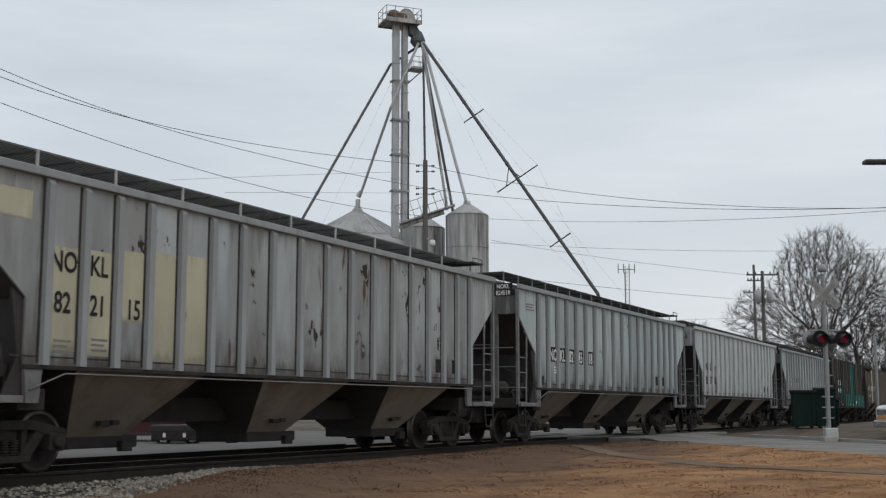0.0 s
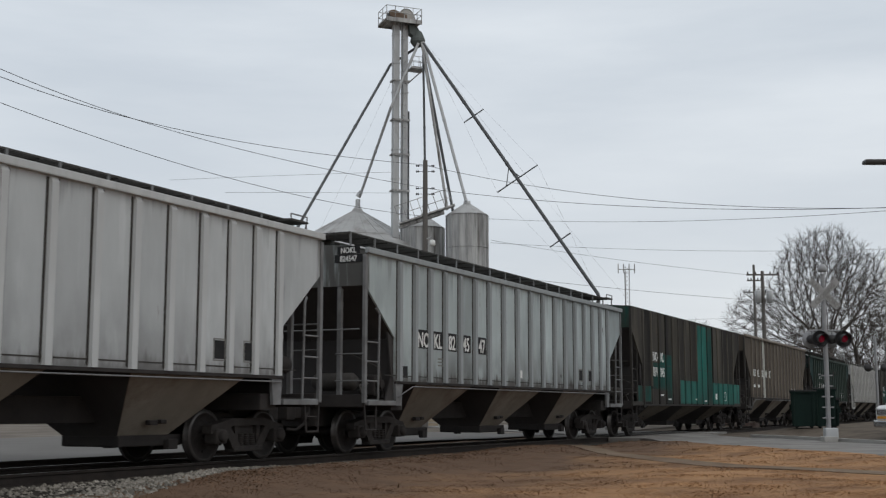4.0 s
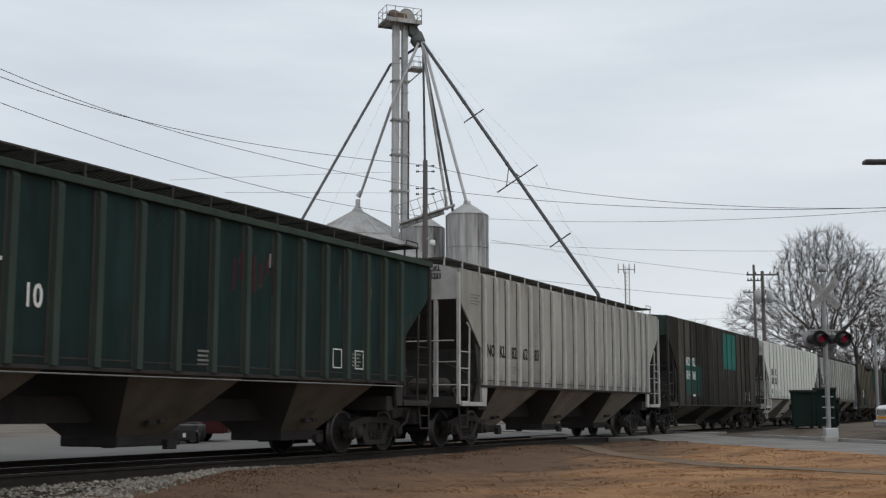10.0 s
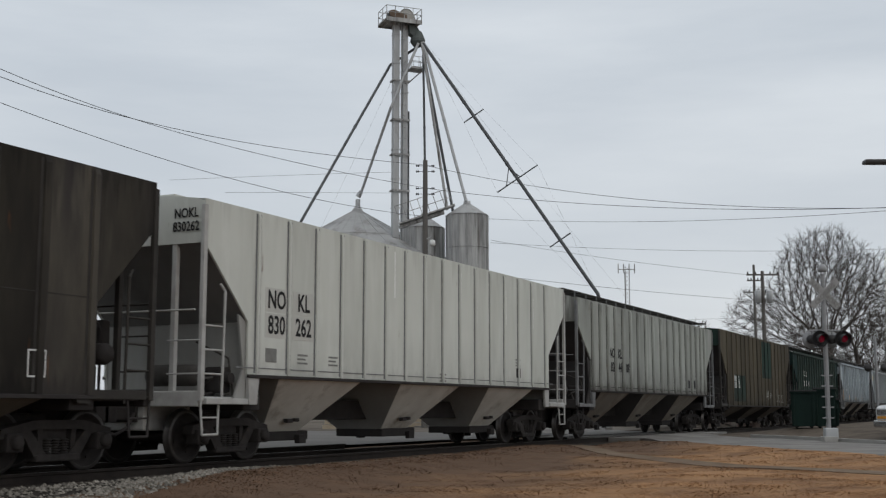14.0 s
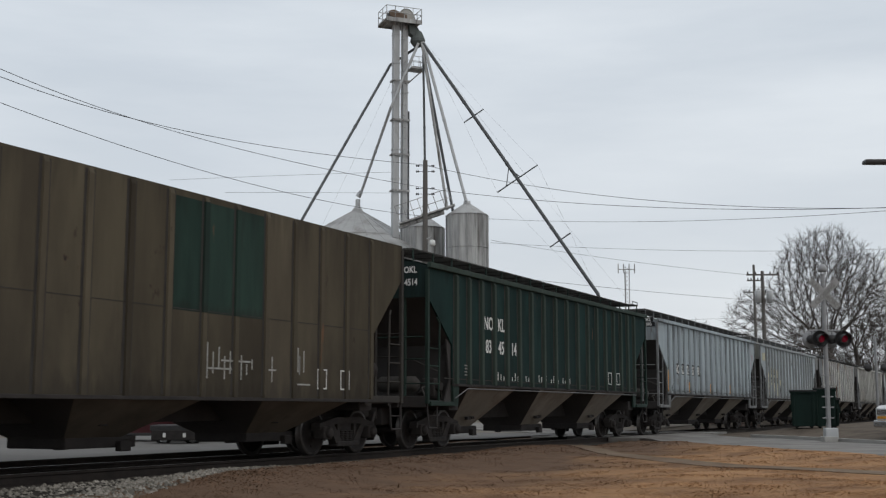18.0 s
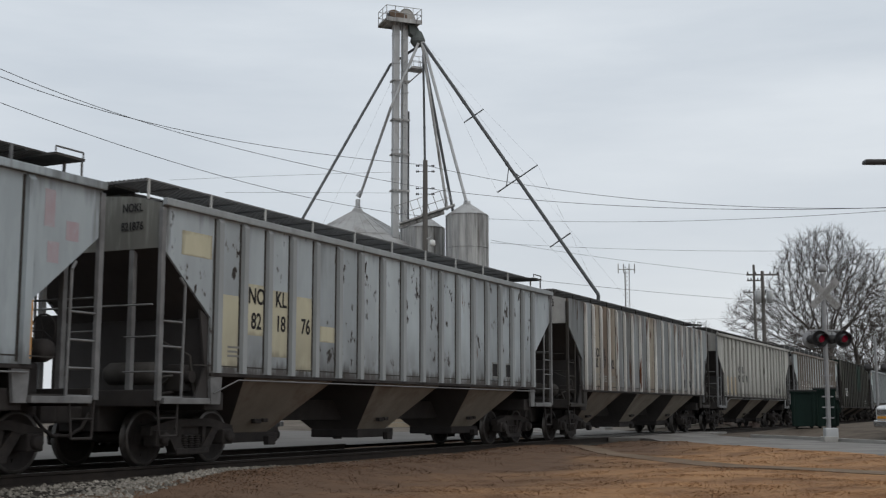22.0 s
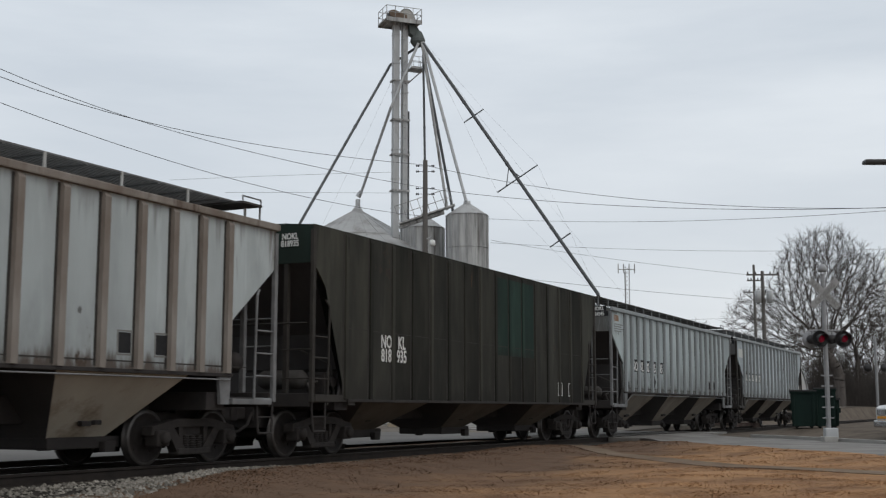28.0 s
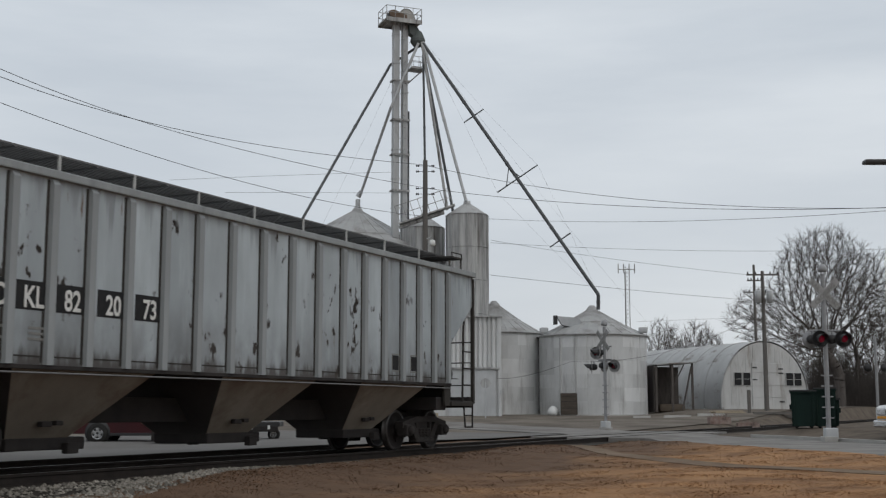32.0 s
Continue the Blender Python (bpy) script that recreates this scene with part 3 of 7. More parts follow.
lx, ly = spaced([(-70, 5), (0, 1.4), (140, 4), (258, 1)]), spaced([(16.9, 1.3), (88, 1)])
n = len(lx)
lot.add([(x, y, ground_height(x, y) + 0.045) for y in ly for x in lx], [(j * n + i, j * n + i + 1, (j + 1) * n + i + 1, (j + 1) * n + i) for j in range(len(ly) - 1) for i in range(n - 1)], True)
structure("lot_paving", lot, M["lot"], "brown gravelly yard beyond the track", "yard")
apron = Geo()
ax_, ay_ = spaced([(-60, 4), (46, 1)]), spaced([(16.6, 2.5), (31, 1)])
n = len(ax_)
apron.add([(x, y + 0.8 * math.sin(x * 0.21) * (y > 28), ground_height(x, y) + 0.075) for y in ay_ for x in ax_], [(j * n + i, j * n + i + 1, (j + 1) * n + i + 1, (j + 1) * n + i) for j in range(len(ay_) - 1) for i in range(n - 1)], True)
structure("apron", apron, M["pale_lot"], "pale concrete apron beside the track", "yard")


# track
def bed_profile():
    g = Geo()
    xs = spaced([(-120, 6), (0, 1.0), (60, 6), (400, 1)])
    prof = [(-2.0, -0.4), (-1.8, -0.3), (-1.55, -0.2), (-1.3, -0.165), (1.3, -0.165), (1.6, -0.19), (2.3, -0.34)]
    n = len(prof)
    vs = [(x, TRACK_Y + y + 0.05 * noise.noise((x, y, 1)), z + 0.02 * noise.noise((x * 2, y * 3, 5))) for x in xs for y, z in prof]
    return g.add(vs, [(i * n + k, i * n + k + 1, (i + 1) * n + k + 1, (i + 1) * n + k) for i in range(len(xs) - 1) for k in range(n - 1)], True)


structure("trackbed", bed_profile(), M["ballastbed"], "dark dirty ballast bed of the track", "ballast")
RAIL = [(-0.075, -0.17), (0.075, -0.17), (0.075, -0.16), (0.012, -0.145), (0.012, -0.05), (0.036, -0.038), (0.036, -0.004), (0.03, -0.001), (-0.03, -0.001), (-0.036, -0.004), (-0.036, -0.038), (-0.012, -0.05), (-0.012, -0.145), (-0.075, -0.16)]
for s in (-1, 1):
    y = TRACK_Y + s * 0.755
    structure("rail", Geo().prism([(y + a, b) for a, b in RAIL], -120, 400, "x"), M["rail"], "rusty steel rail with polished head", "rail")
    structure("rail_head", Geo().box(-120, 400, y - 0.028, y + 0.028, -0.001, 0.001), M["railtop"], "polished running surface of the rail", "rail")
# a switch point rail that ends beside the near track
spur = thing("loose_rail", pose(19.5, 15.75, -0.12, 0, 0, 1.5), "old spare rail lying beside the track", "rail")
part("rail_length", Geo().prism([(a, b + 0.17) for a, b in RAIL], -9.0, 7.5, "x"), M["rail"], spur)
ties = thing("ties", pose(0, 0, 0), "dark creosoted timber ties under the rails", "tie", "", "structure")
tie_mesh = Geo().soft(-0.115, 0.115, -1.3, 1.3, -0.34, -0.162, 0.012).mesh("tie", M["tie"])
for k in range(110):
    part("tie", tie_mesh, None, ties, "", (4 + k * 0.52, TRACK_Y + random.uniform(-0.04, 0.04), random.uniform(-0.012, 0.008)))
# crossing panels between the rails
for y0, y1 in ((-2.0, -0.83), (-0.66, 0.66), (0.83, 2.0)):
    structure("crossing_panel", Geo().soft(39.5, 52.0, TRACK_Y + y0, TRACK_Y + y1, -0.25, -0.012, 0.02), M["asphalt"], "dark crossing panel flush with the rails", "crossing")

# ballast stones along the near shoulder
rng = random.Random(4)
stones = Geo()
for k in range(9000):
    x = 9 + 17 * rng.random() ** 1.5
    y = TRACK_Y + rng.choice((-1, -1, -1, 1)) * (0.95 + 1.9 * rng.random())
    if y < TRACK_Y:
        y = TRACK_Y - 1.3 - (1.35 - 1.1 * smooth((x - 12) / 8)) * rng.random() ** 0.8
    o = abs(y - TRACK_Y)
    z = max(-0.16 - 0.2 * smooth((o - 1.35) / 0.7), ground_height(x, y) - 0.01) + rng.uniform(-0.015, 0.02)
    r = rng.uniform(0.02, 0.05)
    a = rng.random() * 6.28
    pts = [(r * 1.3, 0, 0), (-r, r * 0.3, 0), (0, r, 0), (0.1 * r, -r * 1.1, 0), (0, 0, r * 0.8)]
    c, s = math.cos(a), math.sin(a)
    stones.add([(x + p[0] * c - p[1] * s, y + p[0] * s + p[1] * c, z + p[2]) for p in pts], [(0, 2, 4), (2, 1, 4), (1, 3, 4), (3, 0, 4)])
structure("ballast_stones", stones, M["ballast"], "loose grey ballast stones", "gravel", "stuff")


def on_path(x, y):
    """Whether a spot lies on the road or the footpath."""
    for line, w in ((ROAD, 2.62), (PATH, 0.26)):
        for (xa, ya), (xb, yb) in zip(line, line[1:]):
            dx, dy = xb - xa, yb - ya
            t = max(0, min(1, ((x - xa) * dx + (y - ya) * dy) / (dx * dx + dy * dy)))
            if math.hypot(x - xa - t * dx, y - ya - t * dy) < w:
                return True
    return False


blade_v, blade_f, blade_m = [], [], []
for k in range(230000):
    u = rng.random()
    d = 14.5 + 26 * u ** 1.5
    a = rng.uniform(-0.38, 0.41) * d
    x, y = d * math.cos(HEAD) + a * math.sin(HEAD), d * math.sin(HEAD) - a * math.cos(HEAD)
    if y > 13.0 or y > 13.0 - 1.5 * smooth((17 - x) / 5) - 0.35 * noise.noise((x * 0.9, 3, 0)) or x * 0.63 - y * 0.77 > 20.4 or on_path(x, y):
        continue
    if y > 11.6 and rng.random() < (y - 11.6) / 2.5:
        continue
    z = max(ground_height(x, y), -0.19 if y > 12.2 else -9)
    tuft = noise.noise((x * 1.1, y * 1.1, 9))
    if tuft < -0.2 and rng.random() < 0.4:
        continue
    h = rng.uniform(0.005, 0.014) * (1.0 + 1.3 * max(0, tuft)) * (1 if rng.random() > 0.006 else 5.0)
    w = rng.uniform(0.007, 0.014) * (0.6 + d / 26)
    t = rng.random() * 6.28
    lx_, ly_ = h * 3.4 * math.cos(t * 3.1), h * 3.4 * math.sin(t * 3.1)
    c, s = w * math.cos(t), w * math.sin(t)
    n = len(blade_v)
    blade_v += [(x - c, y - s, z - 0.01), (x + c, y + s, z - 0.01), (x + lx_, y + ly_, z + h)]
    blade_f.append((n, n + 1, n + 2))
    blade_m.append(1 if rng.random() < 0.004 + 0.6 * smooth((y - 8.2 + 2.4 * noise.noise((x * 0.3, y * 0.35, 4)) + 2.0 * smooth((18 - x) / 6)) / 3.0) else 0)
blade_mesh = bpy.data.meshes.new("grass")
blade_mesh.from_pydata(blade_v, [], blade_f)
blade_mesh.polygons.foreach_set("material_index", blade_m)
blade_mesh.materials.append(M["grass"])
blade_mesh.materials.append(M["weeds"])
tagged(new("grass", blade_mesh), "short dry winter grass", "grass", "", "stuff")


# ---- the grain elevator beyond the track ----
def stand(a, d):
    """The ground's height at a yard spot."""
    p = YARD @ Vector((a, d, 0))
    return ground_height(p.x, p.y)


def thing_at(name, a, d, label, category, turn=0.0, group="", z=None):
    return thing(name, yard(a, d, stand(a, d) if z is None else z, turn), label, category, group)


def elevator_leg():
    """Twin casings with flanges, ladder, guyed girts, a head platform with rails, hood and drive; turned 22 degrees."""
    a, d = -3.7, 100.0
    z0 = stand(a, d)
    t = thing_at("elevator_leg", a, d, "tall galvanised bucket elevator leg with a head platform", "grain elevator", turn=22.0)
    top = 33.75 - z0
    for x, w in ((-0.36, 0.27), (0.44, 0.22)):
        part("leg_casing", Geo().soft(x - w, x + w, -0.26, 0.26, 0, top, 0.03), M["galv"], t)
        for k in range(13):
            part("flange", Geo().box(x - w - 0.04, x + w + 0.04, -0.3, 0.3, 2.2 + k * 2.5, 2.28 + k * 2.5), M["galv"], t)
    # caged ladder between the casings, and a downspout close behind them
    lad = Geo()
    for x in (-0.03, 0.17):
        lad.tube((x, -0.42, 0), (x, -0.42, top), 0.025, n=5)
    for k in range(95):
        lad.tube((-0.03, -0.42, k * 0.34 + 0.3), (0.17, -0.42, k * 0.34 + 0.3), 0.018, n=4, caps=False)
    part("ladder", lad, M["galv"], t)
    cage = Geo()
    for k in range(13):
        z = top - 12.0 + k * 0.95
        cage.bar([(-0.13, -0.4, z), (-0.13, -0.85, z), (0.27, -0.85, z), (0.27, -0.4, z)], 0.016, n=4)
    for x in (-0.13, 0.07, 0.27):
        cage.tube((x, -0.85, top - 12.0), (x, -0.85, top - 0.6), 0.014, n=4)
    part("ladder_cage", cage, M["galvdark"], t)
    part("downspout", Geo().tube((0.85, 0.15, 9.0), (0.85, 0.15, 26.2 - z0), 0.11, n=10), M["pipe"], t, "dark downspout beside the casing")
    for z in (6.2, 12.4, 19.2, 22.3, 25.3, 28.7):
        g = Geo().box(-0.75, 0.8, -0.46, -0.38, z - z0 - 0.07, z - z0 + 0.07)
        g.box(-0.75, 0.8, 0.32, 0.4, z - z0 - 0.07, z - z0 + 0.07)
        for x in (-0.75, 0.72):
            g.box(x, x + 0.08, -0.38, 0.32, z - z0 - 0.06, z - z0 + 0.06)
        part("girt", g, M["galvdark"], t)
    deck = Geo().soft(-1.62, 1.62, -1.12, 1.12, top, top + 0.14, 0.02)
    for x in (-1.2, -0.4, 0.4, 1.2):
        deck.box(x - 0.05, x + 0.05, -1.1, 1.1, top - 0.16, top)
    deck.box(-1.6, 1.6, -1.14, -1.06, top - 0.14, top + 0.22).box(-1.6, 1.6, 1.06, 1.14, top - 0.14, top + 0.22)
    part("head_platform", deck, M["galvdark"], t)
    rail = Geo()
    for z in (0.55, 1.1):
        rail.bar([(-1.58, -1.08, top + 0.12 + z), (1.58, -1.08, top + 0.12 + z), (1.58, 1.08, top + 0.12 + z), (-1.58, 1.08, top + 0.12 + z), (-1.58, -1.08, top + 0.12 + z)], 0.03)
    for x in (-1.58, -0.8, 0.0, 0.8, 1.58):
        for y in (-1.08, 1.08):
            rail.tube((x, y, top + 0.12), (x, y, top + 1.22), 0.03, n=6)
    for x in (-1.58, 1.58):
        rail.tube((x, 0, top + 0.12), (x, 0, top + 1.22), 0.03, n=6)
    part("platform_rail", rail, M["galvdark"], t)
    head = Geo()
    pts = [(0.75 * math.cos(i * math.pi / 12) + 0.5, 0.25 + 0.95 * math.sin(i * math.pi / 12)) for i in range(13)]
    head.prism([(x, top + 0.14 + z) for x, z in [(1.25, 0.0)] + pts + [(-0.25, 0.0)]], -0.33, 0.33)
    part("head_hood", head, M["hood"], t, "rounded galvanised head hood")
    for y in (-0.34, 0.34):
        seam = Geo().bar([(0.77 * math.cos(i * math.pi / 10) + 0.5, y, top + 0.39 + 0.97 * math.sin(i * math.pi / 10)) for i in range(11)], 0.03, n=5)
        part("hood_seam", seam, M["galvdark"], t)
    motor = Geo().tube((-1.25, -0.2, top + 0.62), (-0.55, -0.2, top + 0.62), 0.24, n=14)
    motor.soft(-1.3, -0.4, -0.5, 0.1, top + 0.14, top + 0.4, 0.03)
    part("drive_motor", motor, M["pipe"], t, "dark drive motor on its mount")
    guard = Geo().prism([(-1.05, top + 0.5), (-1.15, top + 0.95), (-0.7, top + 1.1), (0.45, top + 0.75), (0.5, top + 0.35)], -0.5, -0.36)
    part("belt_guard", guard, M["tan_rust"], t, "brown slanting belt guard")
    # chute and distributor under the platform, with a small service deck
    dist = Geo().lathe([(0.3, 33.2 - z0), (0.4, 33.05 - z0), (0.62, 32.5 - z0), (0.64, 32.25 - z0), (0.45, 31.95 - z0), (0.2, 31.8 - z0)], 14, centre=(1.5, -0.35, 0), smooth=False)
    dist.prism([(0.6, 33.7 - z0), (1.2, 33.7 - z0), (2.1, 32.4 - z0), (1.6, 32.2 - z0), (0.7, 32.9 - z0)], -0.65, -0.05)
    part("distributor", dist, M["greysteel"], t, "dark grey-green grain distributor")
    sd = Geo().box(0.75, 2.05, -0.95, 0.35, 29.75 - z0, 29.87 - z0)
    for z in (30.3, 30.8):
        sd.bar([(0.75, -0.95, z - z0), (2.05, -0.95, z - z0), (2.05, 0.35, z - z0), (0.75, 0.35, z - z0)], 0.025)
    for x in (0.75, 1.4, 2.05):
        for y in (-0.95, 0.35):
            sd.tube((x, y, 29.7 - z0), (x, y, 30.8 - z0), 0.025, n=5)
    sd.bar([(0.5, -0.3, 28.4 - z0), (1.9, -0.3, 29.75 - z0)], 0.06)
    part("service_deck", sd, M["galvdark"], t)
    return t


def spout(a0, z0, d0, a1, z1, d1, r, mat, label):
    t = thing("spout_pipe", Matrix.Identity(4), label, "spout", "grain spouts")
    p, q = YARD @ Vector((a0, d0, z0)), YARD @ Vector((a1, d1, z1))
    r *= 0.7
    part("pipe", Geo().tube(p, q, r, n=12), mat, t)
    v = q - p
    n = max(2, int(v.length / 6.2))
    for k in range(1, n):
        c = p + v * k / n
        part("pipe_collar", Geo().tube(c - v.normalized() * 0.07, c + v.normalized() * 0.07, r + 0.028, n=12), mat, t)
    return t


def round_bin(name, a, d, radius, eave, peak, wall, roof, label, sheets, rings, apex=0.45):
    t = thing_at(name, a, d, label, "grain bin", group="grain bins")
    z0 = stand(a, d)
    h, p = eave - z0, peak - z0
    # each wall ring is a course of curved sheets, lapped
    per = 2 * math.pi / sheets
    for k in range(rings):
        za, zb_ = h * k / rings, h * (k + 1) / rings
        for i in range(sheets):
            rr = radius + (0.012 if (i + k) % 2 else 0.0)
            g = Geo()
            seg = 4
            vs = []
            for j in range(seg + 1):
                ang = per * (i + j / seg + (0.5 if k % 2 else 0)) 
                vs += [(rr * math.cos(ang), rr * math.sin(ang), za), (rr * math.cos(ang), rr * math.sin(ang), zb_ + 0.03)]
            g.add(vs, [(2 * j, 2 * j + 2, 2 * j + 3, 2 * j + 1) for j in range(seg)], True)
            ob = part("wall_sheet", g, wall, t)
    part("floor_slab", Geo().lathe([(0, 0.0), (radius + 0.25, 0.0), (radius + 0.25, -0.4)], 40, centre=(0, 0, 0.06)), M["concrete"], t)
    # roof of radial panels with standing seams
    n = 28
    for i in range(n):
        a0, a1 = 2 * math.pi * i / n, 2 * math.pi * (i + 1) / n
        g = Geo()
        ring = [(radius + 0.16, h - 0.05), (radius * 0.55, h + (p - h) * 0.47), (apex, p)]
        vs = [(r * math.cos(q), r * math.sin(q), z) for r, z in ring for q in (a0, a1)]
        g.add(vs, [(0, 1, 3, 2), (2, 3, 5, 4)])
        for (r0, q0), (r1, q1) in zip(ring, ring[1:]):
            g.tube((r0 * math.cos(a0), r0 * math.sin(a0), q0 + 0.02), (r1 * math.cos(a0), r1 * math.sin(a0), q1 + 0.005), 0.022, n=4, caps=False)
        part("roof_panel", g, roof, t)
    part("roof_ring", Geo().lathe([(radius * 0.55 + 0.03, h + (p - h) * 0.47 - 0.03), (radius * 0.55 + 0.03, h + (p - h) * 0.47 + 0.07), (radius * 0.55 - 0.08, h + (p - h) * 0.47 + 0.1)], 40), roof, t)
    part("fill_cap", Geo().lathe([(apex + 0.1, p - 0.1), (apex, p + 0.12), (0.2, p + 0.4), (0.0, p + 0.42)], 16), roof, t)
    part("eave_flashing", Geo().lathe([(radius + 0.02, h + 0.04), (radius + 0.2, h - 0.02), (radius + 0.18, h - 0.1), (radius + 0.02, h - 0.08)], 48), roof, t)
    return t


elevator_leg()
P = M["pipe"]
spout(-2.1, 31.9, 100.2, -4.56, 30.45, 101.0, 0.16, P, "dark steel spout running down to the big bin")
spout(-4.56, 30.45, 101.0, -12.86, 11.94, 92.0, 0.16, P, "dark steel spout slanting down past the leg")
spout(-2.1, 31.9, 99.4, -4.4, 26.2, 99.1, 0.17, M["galv"], "galvanised spout bending past the leg")
spout(-4.4, 26.2, 99.1, -7.2, 19.6, 103.6, 0.17, M["galv"], "galvanised spout down to the domed bin")
spout(-1.7, 31.9, 99.4, -1.45, 17.2, 99.4, 0.14, P, "upright dark steel spout")
spout(-1.8, 32.0, 99.4, 0.35, 17.3, 98.2, 0.17, M["galvdark"], "galvanised spout to the silo walkway")
spout(-1.8, 31.9, 99.8, 0.95, 16.8, 99.6, 0.17, P, "dark spout beside the silo")
spout(-1.7, 32.0, 99.4, 1.9, 17.9, 97.4, 0.18, M["galv"], "galvanised spout to the silo peak")
spout(-1.7, 31.9, 99.4, 12.15, 9.85, 93.8, 0.2, P, "long dark spout down to the white bin")
# stub down into the white bin and cross arms on the long spout
spout(12.15, 9.85, 93.8, 12.15, 8.7, 94.0, 0.2, P, "short dark drop pipe on the bin peak")
for t_, half in ((0.307, 1.0), (0.56, 2.0), (0.797, 1.0)):
    c = Vector((-1.7 + 13.85 * t_, 99.4 - 5.6 * t_, 31.9 - 22.05 * t_))
    arm = thing("spout_spreader", Matrix.Identity(4), "thin steel cross arm on the long spout", "brace")
    v = Vector((0.82, 0.0, 0.57)) * half
    part("arm", Geo().tube(YARD @ (c - v), YARD @ (c + v), 0.055, n=6), M["pipe"], arm)
    if half > 1.5:
        part("arm", Geo().bar([YARD @ (c - v * 0.55), YARD @ (c + Vector((-0.7, 0, 0.9))), YARD @ (c + Vector((0.2, 0, 0.15)))], 0.04, n=5), M["pipe"], arm)
round_bin("domed_bin", -7.5, 104.0, 9.0, 13.2, 18.15, M["galvdark"], M["roofsteel"], "large galvanised grain bin with a conical roof", 18, 5)
cap = thing_at("bin_spout_head", -7.45, 103.9, "galvanised inlet head on the bin's peak", "spout", z=18.2)
part("head_box", Geo().soft(-0.2, 0.2, -0.2, 0.2, 0.3, 1.0, 0.05).lathe([(0.3, 0.0), (0.24, 0.35), (0.15, 0.4)], 12), M["galv"], cap)
part("head_elbow", Geo().tube((0, 0, 1.2), (0.3, -0.1, 1.7), 0.24, 0.18, n=10), M["galv"], cap)


def tall_silo(a, d, radius, eave, peak, base):
    t = thing("silo", yard(a, d, base), "tall dark galvanised hopper silo", "silo", "silos")
    h = eave - base
    n = 16
    for i in range(n):
        g = Geo()
        a0, a1 = 2 * math.pi * i / n, 2 * math.pi * (i + 1) / n
        vs = [(radius * math.cos(q), radius * math.sin(q), z) for z in (0, h) for q in (a0, a1)]
        g.add(vs, [(0, 1, 3, 2)])
        g.tube((radius * math.cos(a0), radius * math.sin(a0), 0), (radius * math.cos(a0), radius * math.sin(a0), h), 0.05, n=5)
        part("wall_sheet", g, M["galvdark"], t)
    for k in range(1, 6):
        part("hoop", Geo().lathe([(radius + 0.01, h * k / 6 - 0.04), (radius + 0.05, h * k / 6), (radius + 0.01, h * k / 6 + 0.04)], 16, smooth=False), M["galvdark"], t)
    for i in range(n):
        a0, a1 = 2 * math.pi * i / n, 2 * math.pi * (i + 1) / n
        g = Geo().add([((radius + 0.08) * math.cos(a0), (radius + 0.08) * math.sin(a0), h - 0.03), ((radius + 0.08) * math.cos(a1), (radius + 0.08) * math.sin(a1), h - 0.03), (0.2 * math.cos(a1), 0.2 * math.sin(a1), peak - base), (0.2 * math.cos(a0), 0.2 * math.sin(a0), peak - base)], [(0, 1, 2, 3)])
        part("roof_panel", g, M["roofsteel"], t)
    part("roof_cap", Geo().lathe([(0.3, peak - base - 0.05), (0.28, peak - base + 0.15), (0.0, peak - base + 0.2)], 12), M["galv"], t)
    return t


tall_silo(1.98, 97.8, 1.72, 16.75, 17.8, stand(1.98, 97.8))
tall_silo(-1.6, 100.5, 1.72, 16.1, 17.2, stand(-1.6, 100.5))
walkway = thing("silo_walkway", yard(-1.1, 97.2, 16.75) @ pose(0, 0, 0, 0, -19, 0), "steel walkway with railings over the silos", "walkway")
g = Geo()
part("deck", Geo().box(-2.6, 2.2, -0.4, 0.4, 0.0, 0.12), M["galvdark"], walkway)
for k in range(8):
    g.tube((-2.5 + k * 0.65, -0.4, 0), (-2.5 + k * 0.65, -0.4, 1.5), 0.03, n=5)
for z in (0.75, 1.5):
    g.tube((-2.5, -0.4, z), (2.05, -0.4, z), 0.03, n=5)
part("railing", g, M["galvdark"], walkway)
part("conveyor", Geo().soft(-2.7, 1.2, 0.0, 0.5, -0.3, -0.05, 0.04), M["galvdark"], walkway)

# white bins and the shed between them
round_bin("white_bin", 12.2, 98.4, 4.35, 6.85, 9.0, M["binwhite"], M["roofsteel"], "white-painted grain bin with a grey conical roof", 14, 6)
round_bin("white_bin", 4.3, 101.0, 4.0, 7.2, 9.6, M["binwhite"], M["roofsteel"], "white-painted grain bin behind the metal shed", 14, 6)
fan = thing("roof_vent", yard(10.0, 96.4, 7.45), "hooded galvanised vent on the bin roof", "vent")
part("hood", Geo().prism([(-0.9, 0.9), (0.9, 0.75), (1.1, 0.25), (0.4, 0.0), (-0.5, 0.2)], -0.35, 0.35), M["galv"], fan)
part("mouth", Geo().soft(-1.15, -0.85, -0.4, 0.4, 0.25, 0.95, 0.03), M["blackmetal"], fan)
for a_, d_ in ((8.1, 96.6), (16.0, 96.3)):
    v = thing("roof_cowl", yard(a_, d_, 7.25), "small grey cowl near the bin's eave", "vent", "roof cowls")
    part("cowl", Geo().soft(-0.35, 0.35, -0.25, 0.25, -0.25, 0.22, 0.12), M["galv"], v)


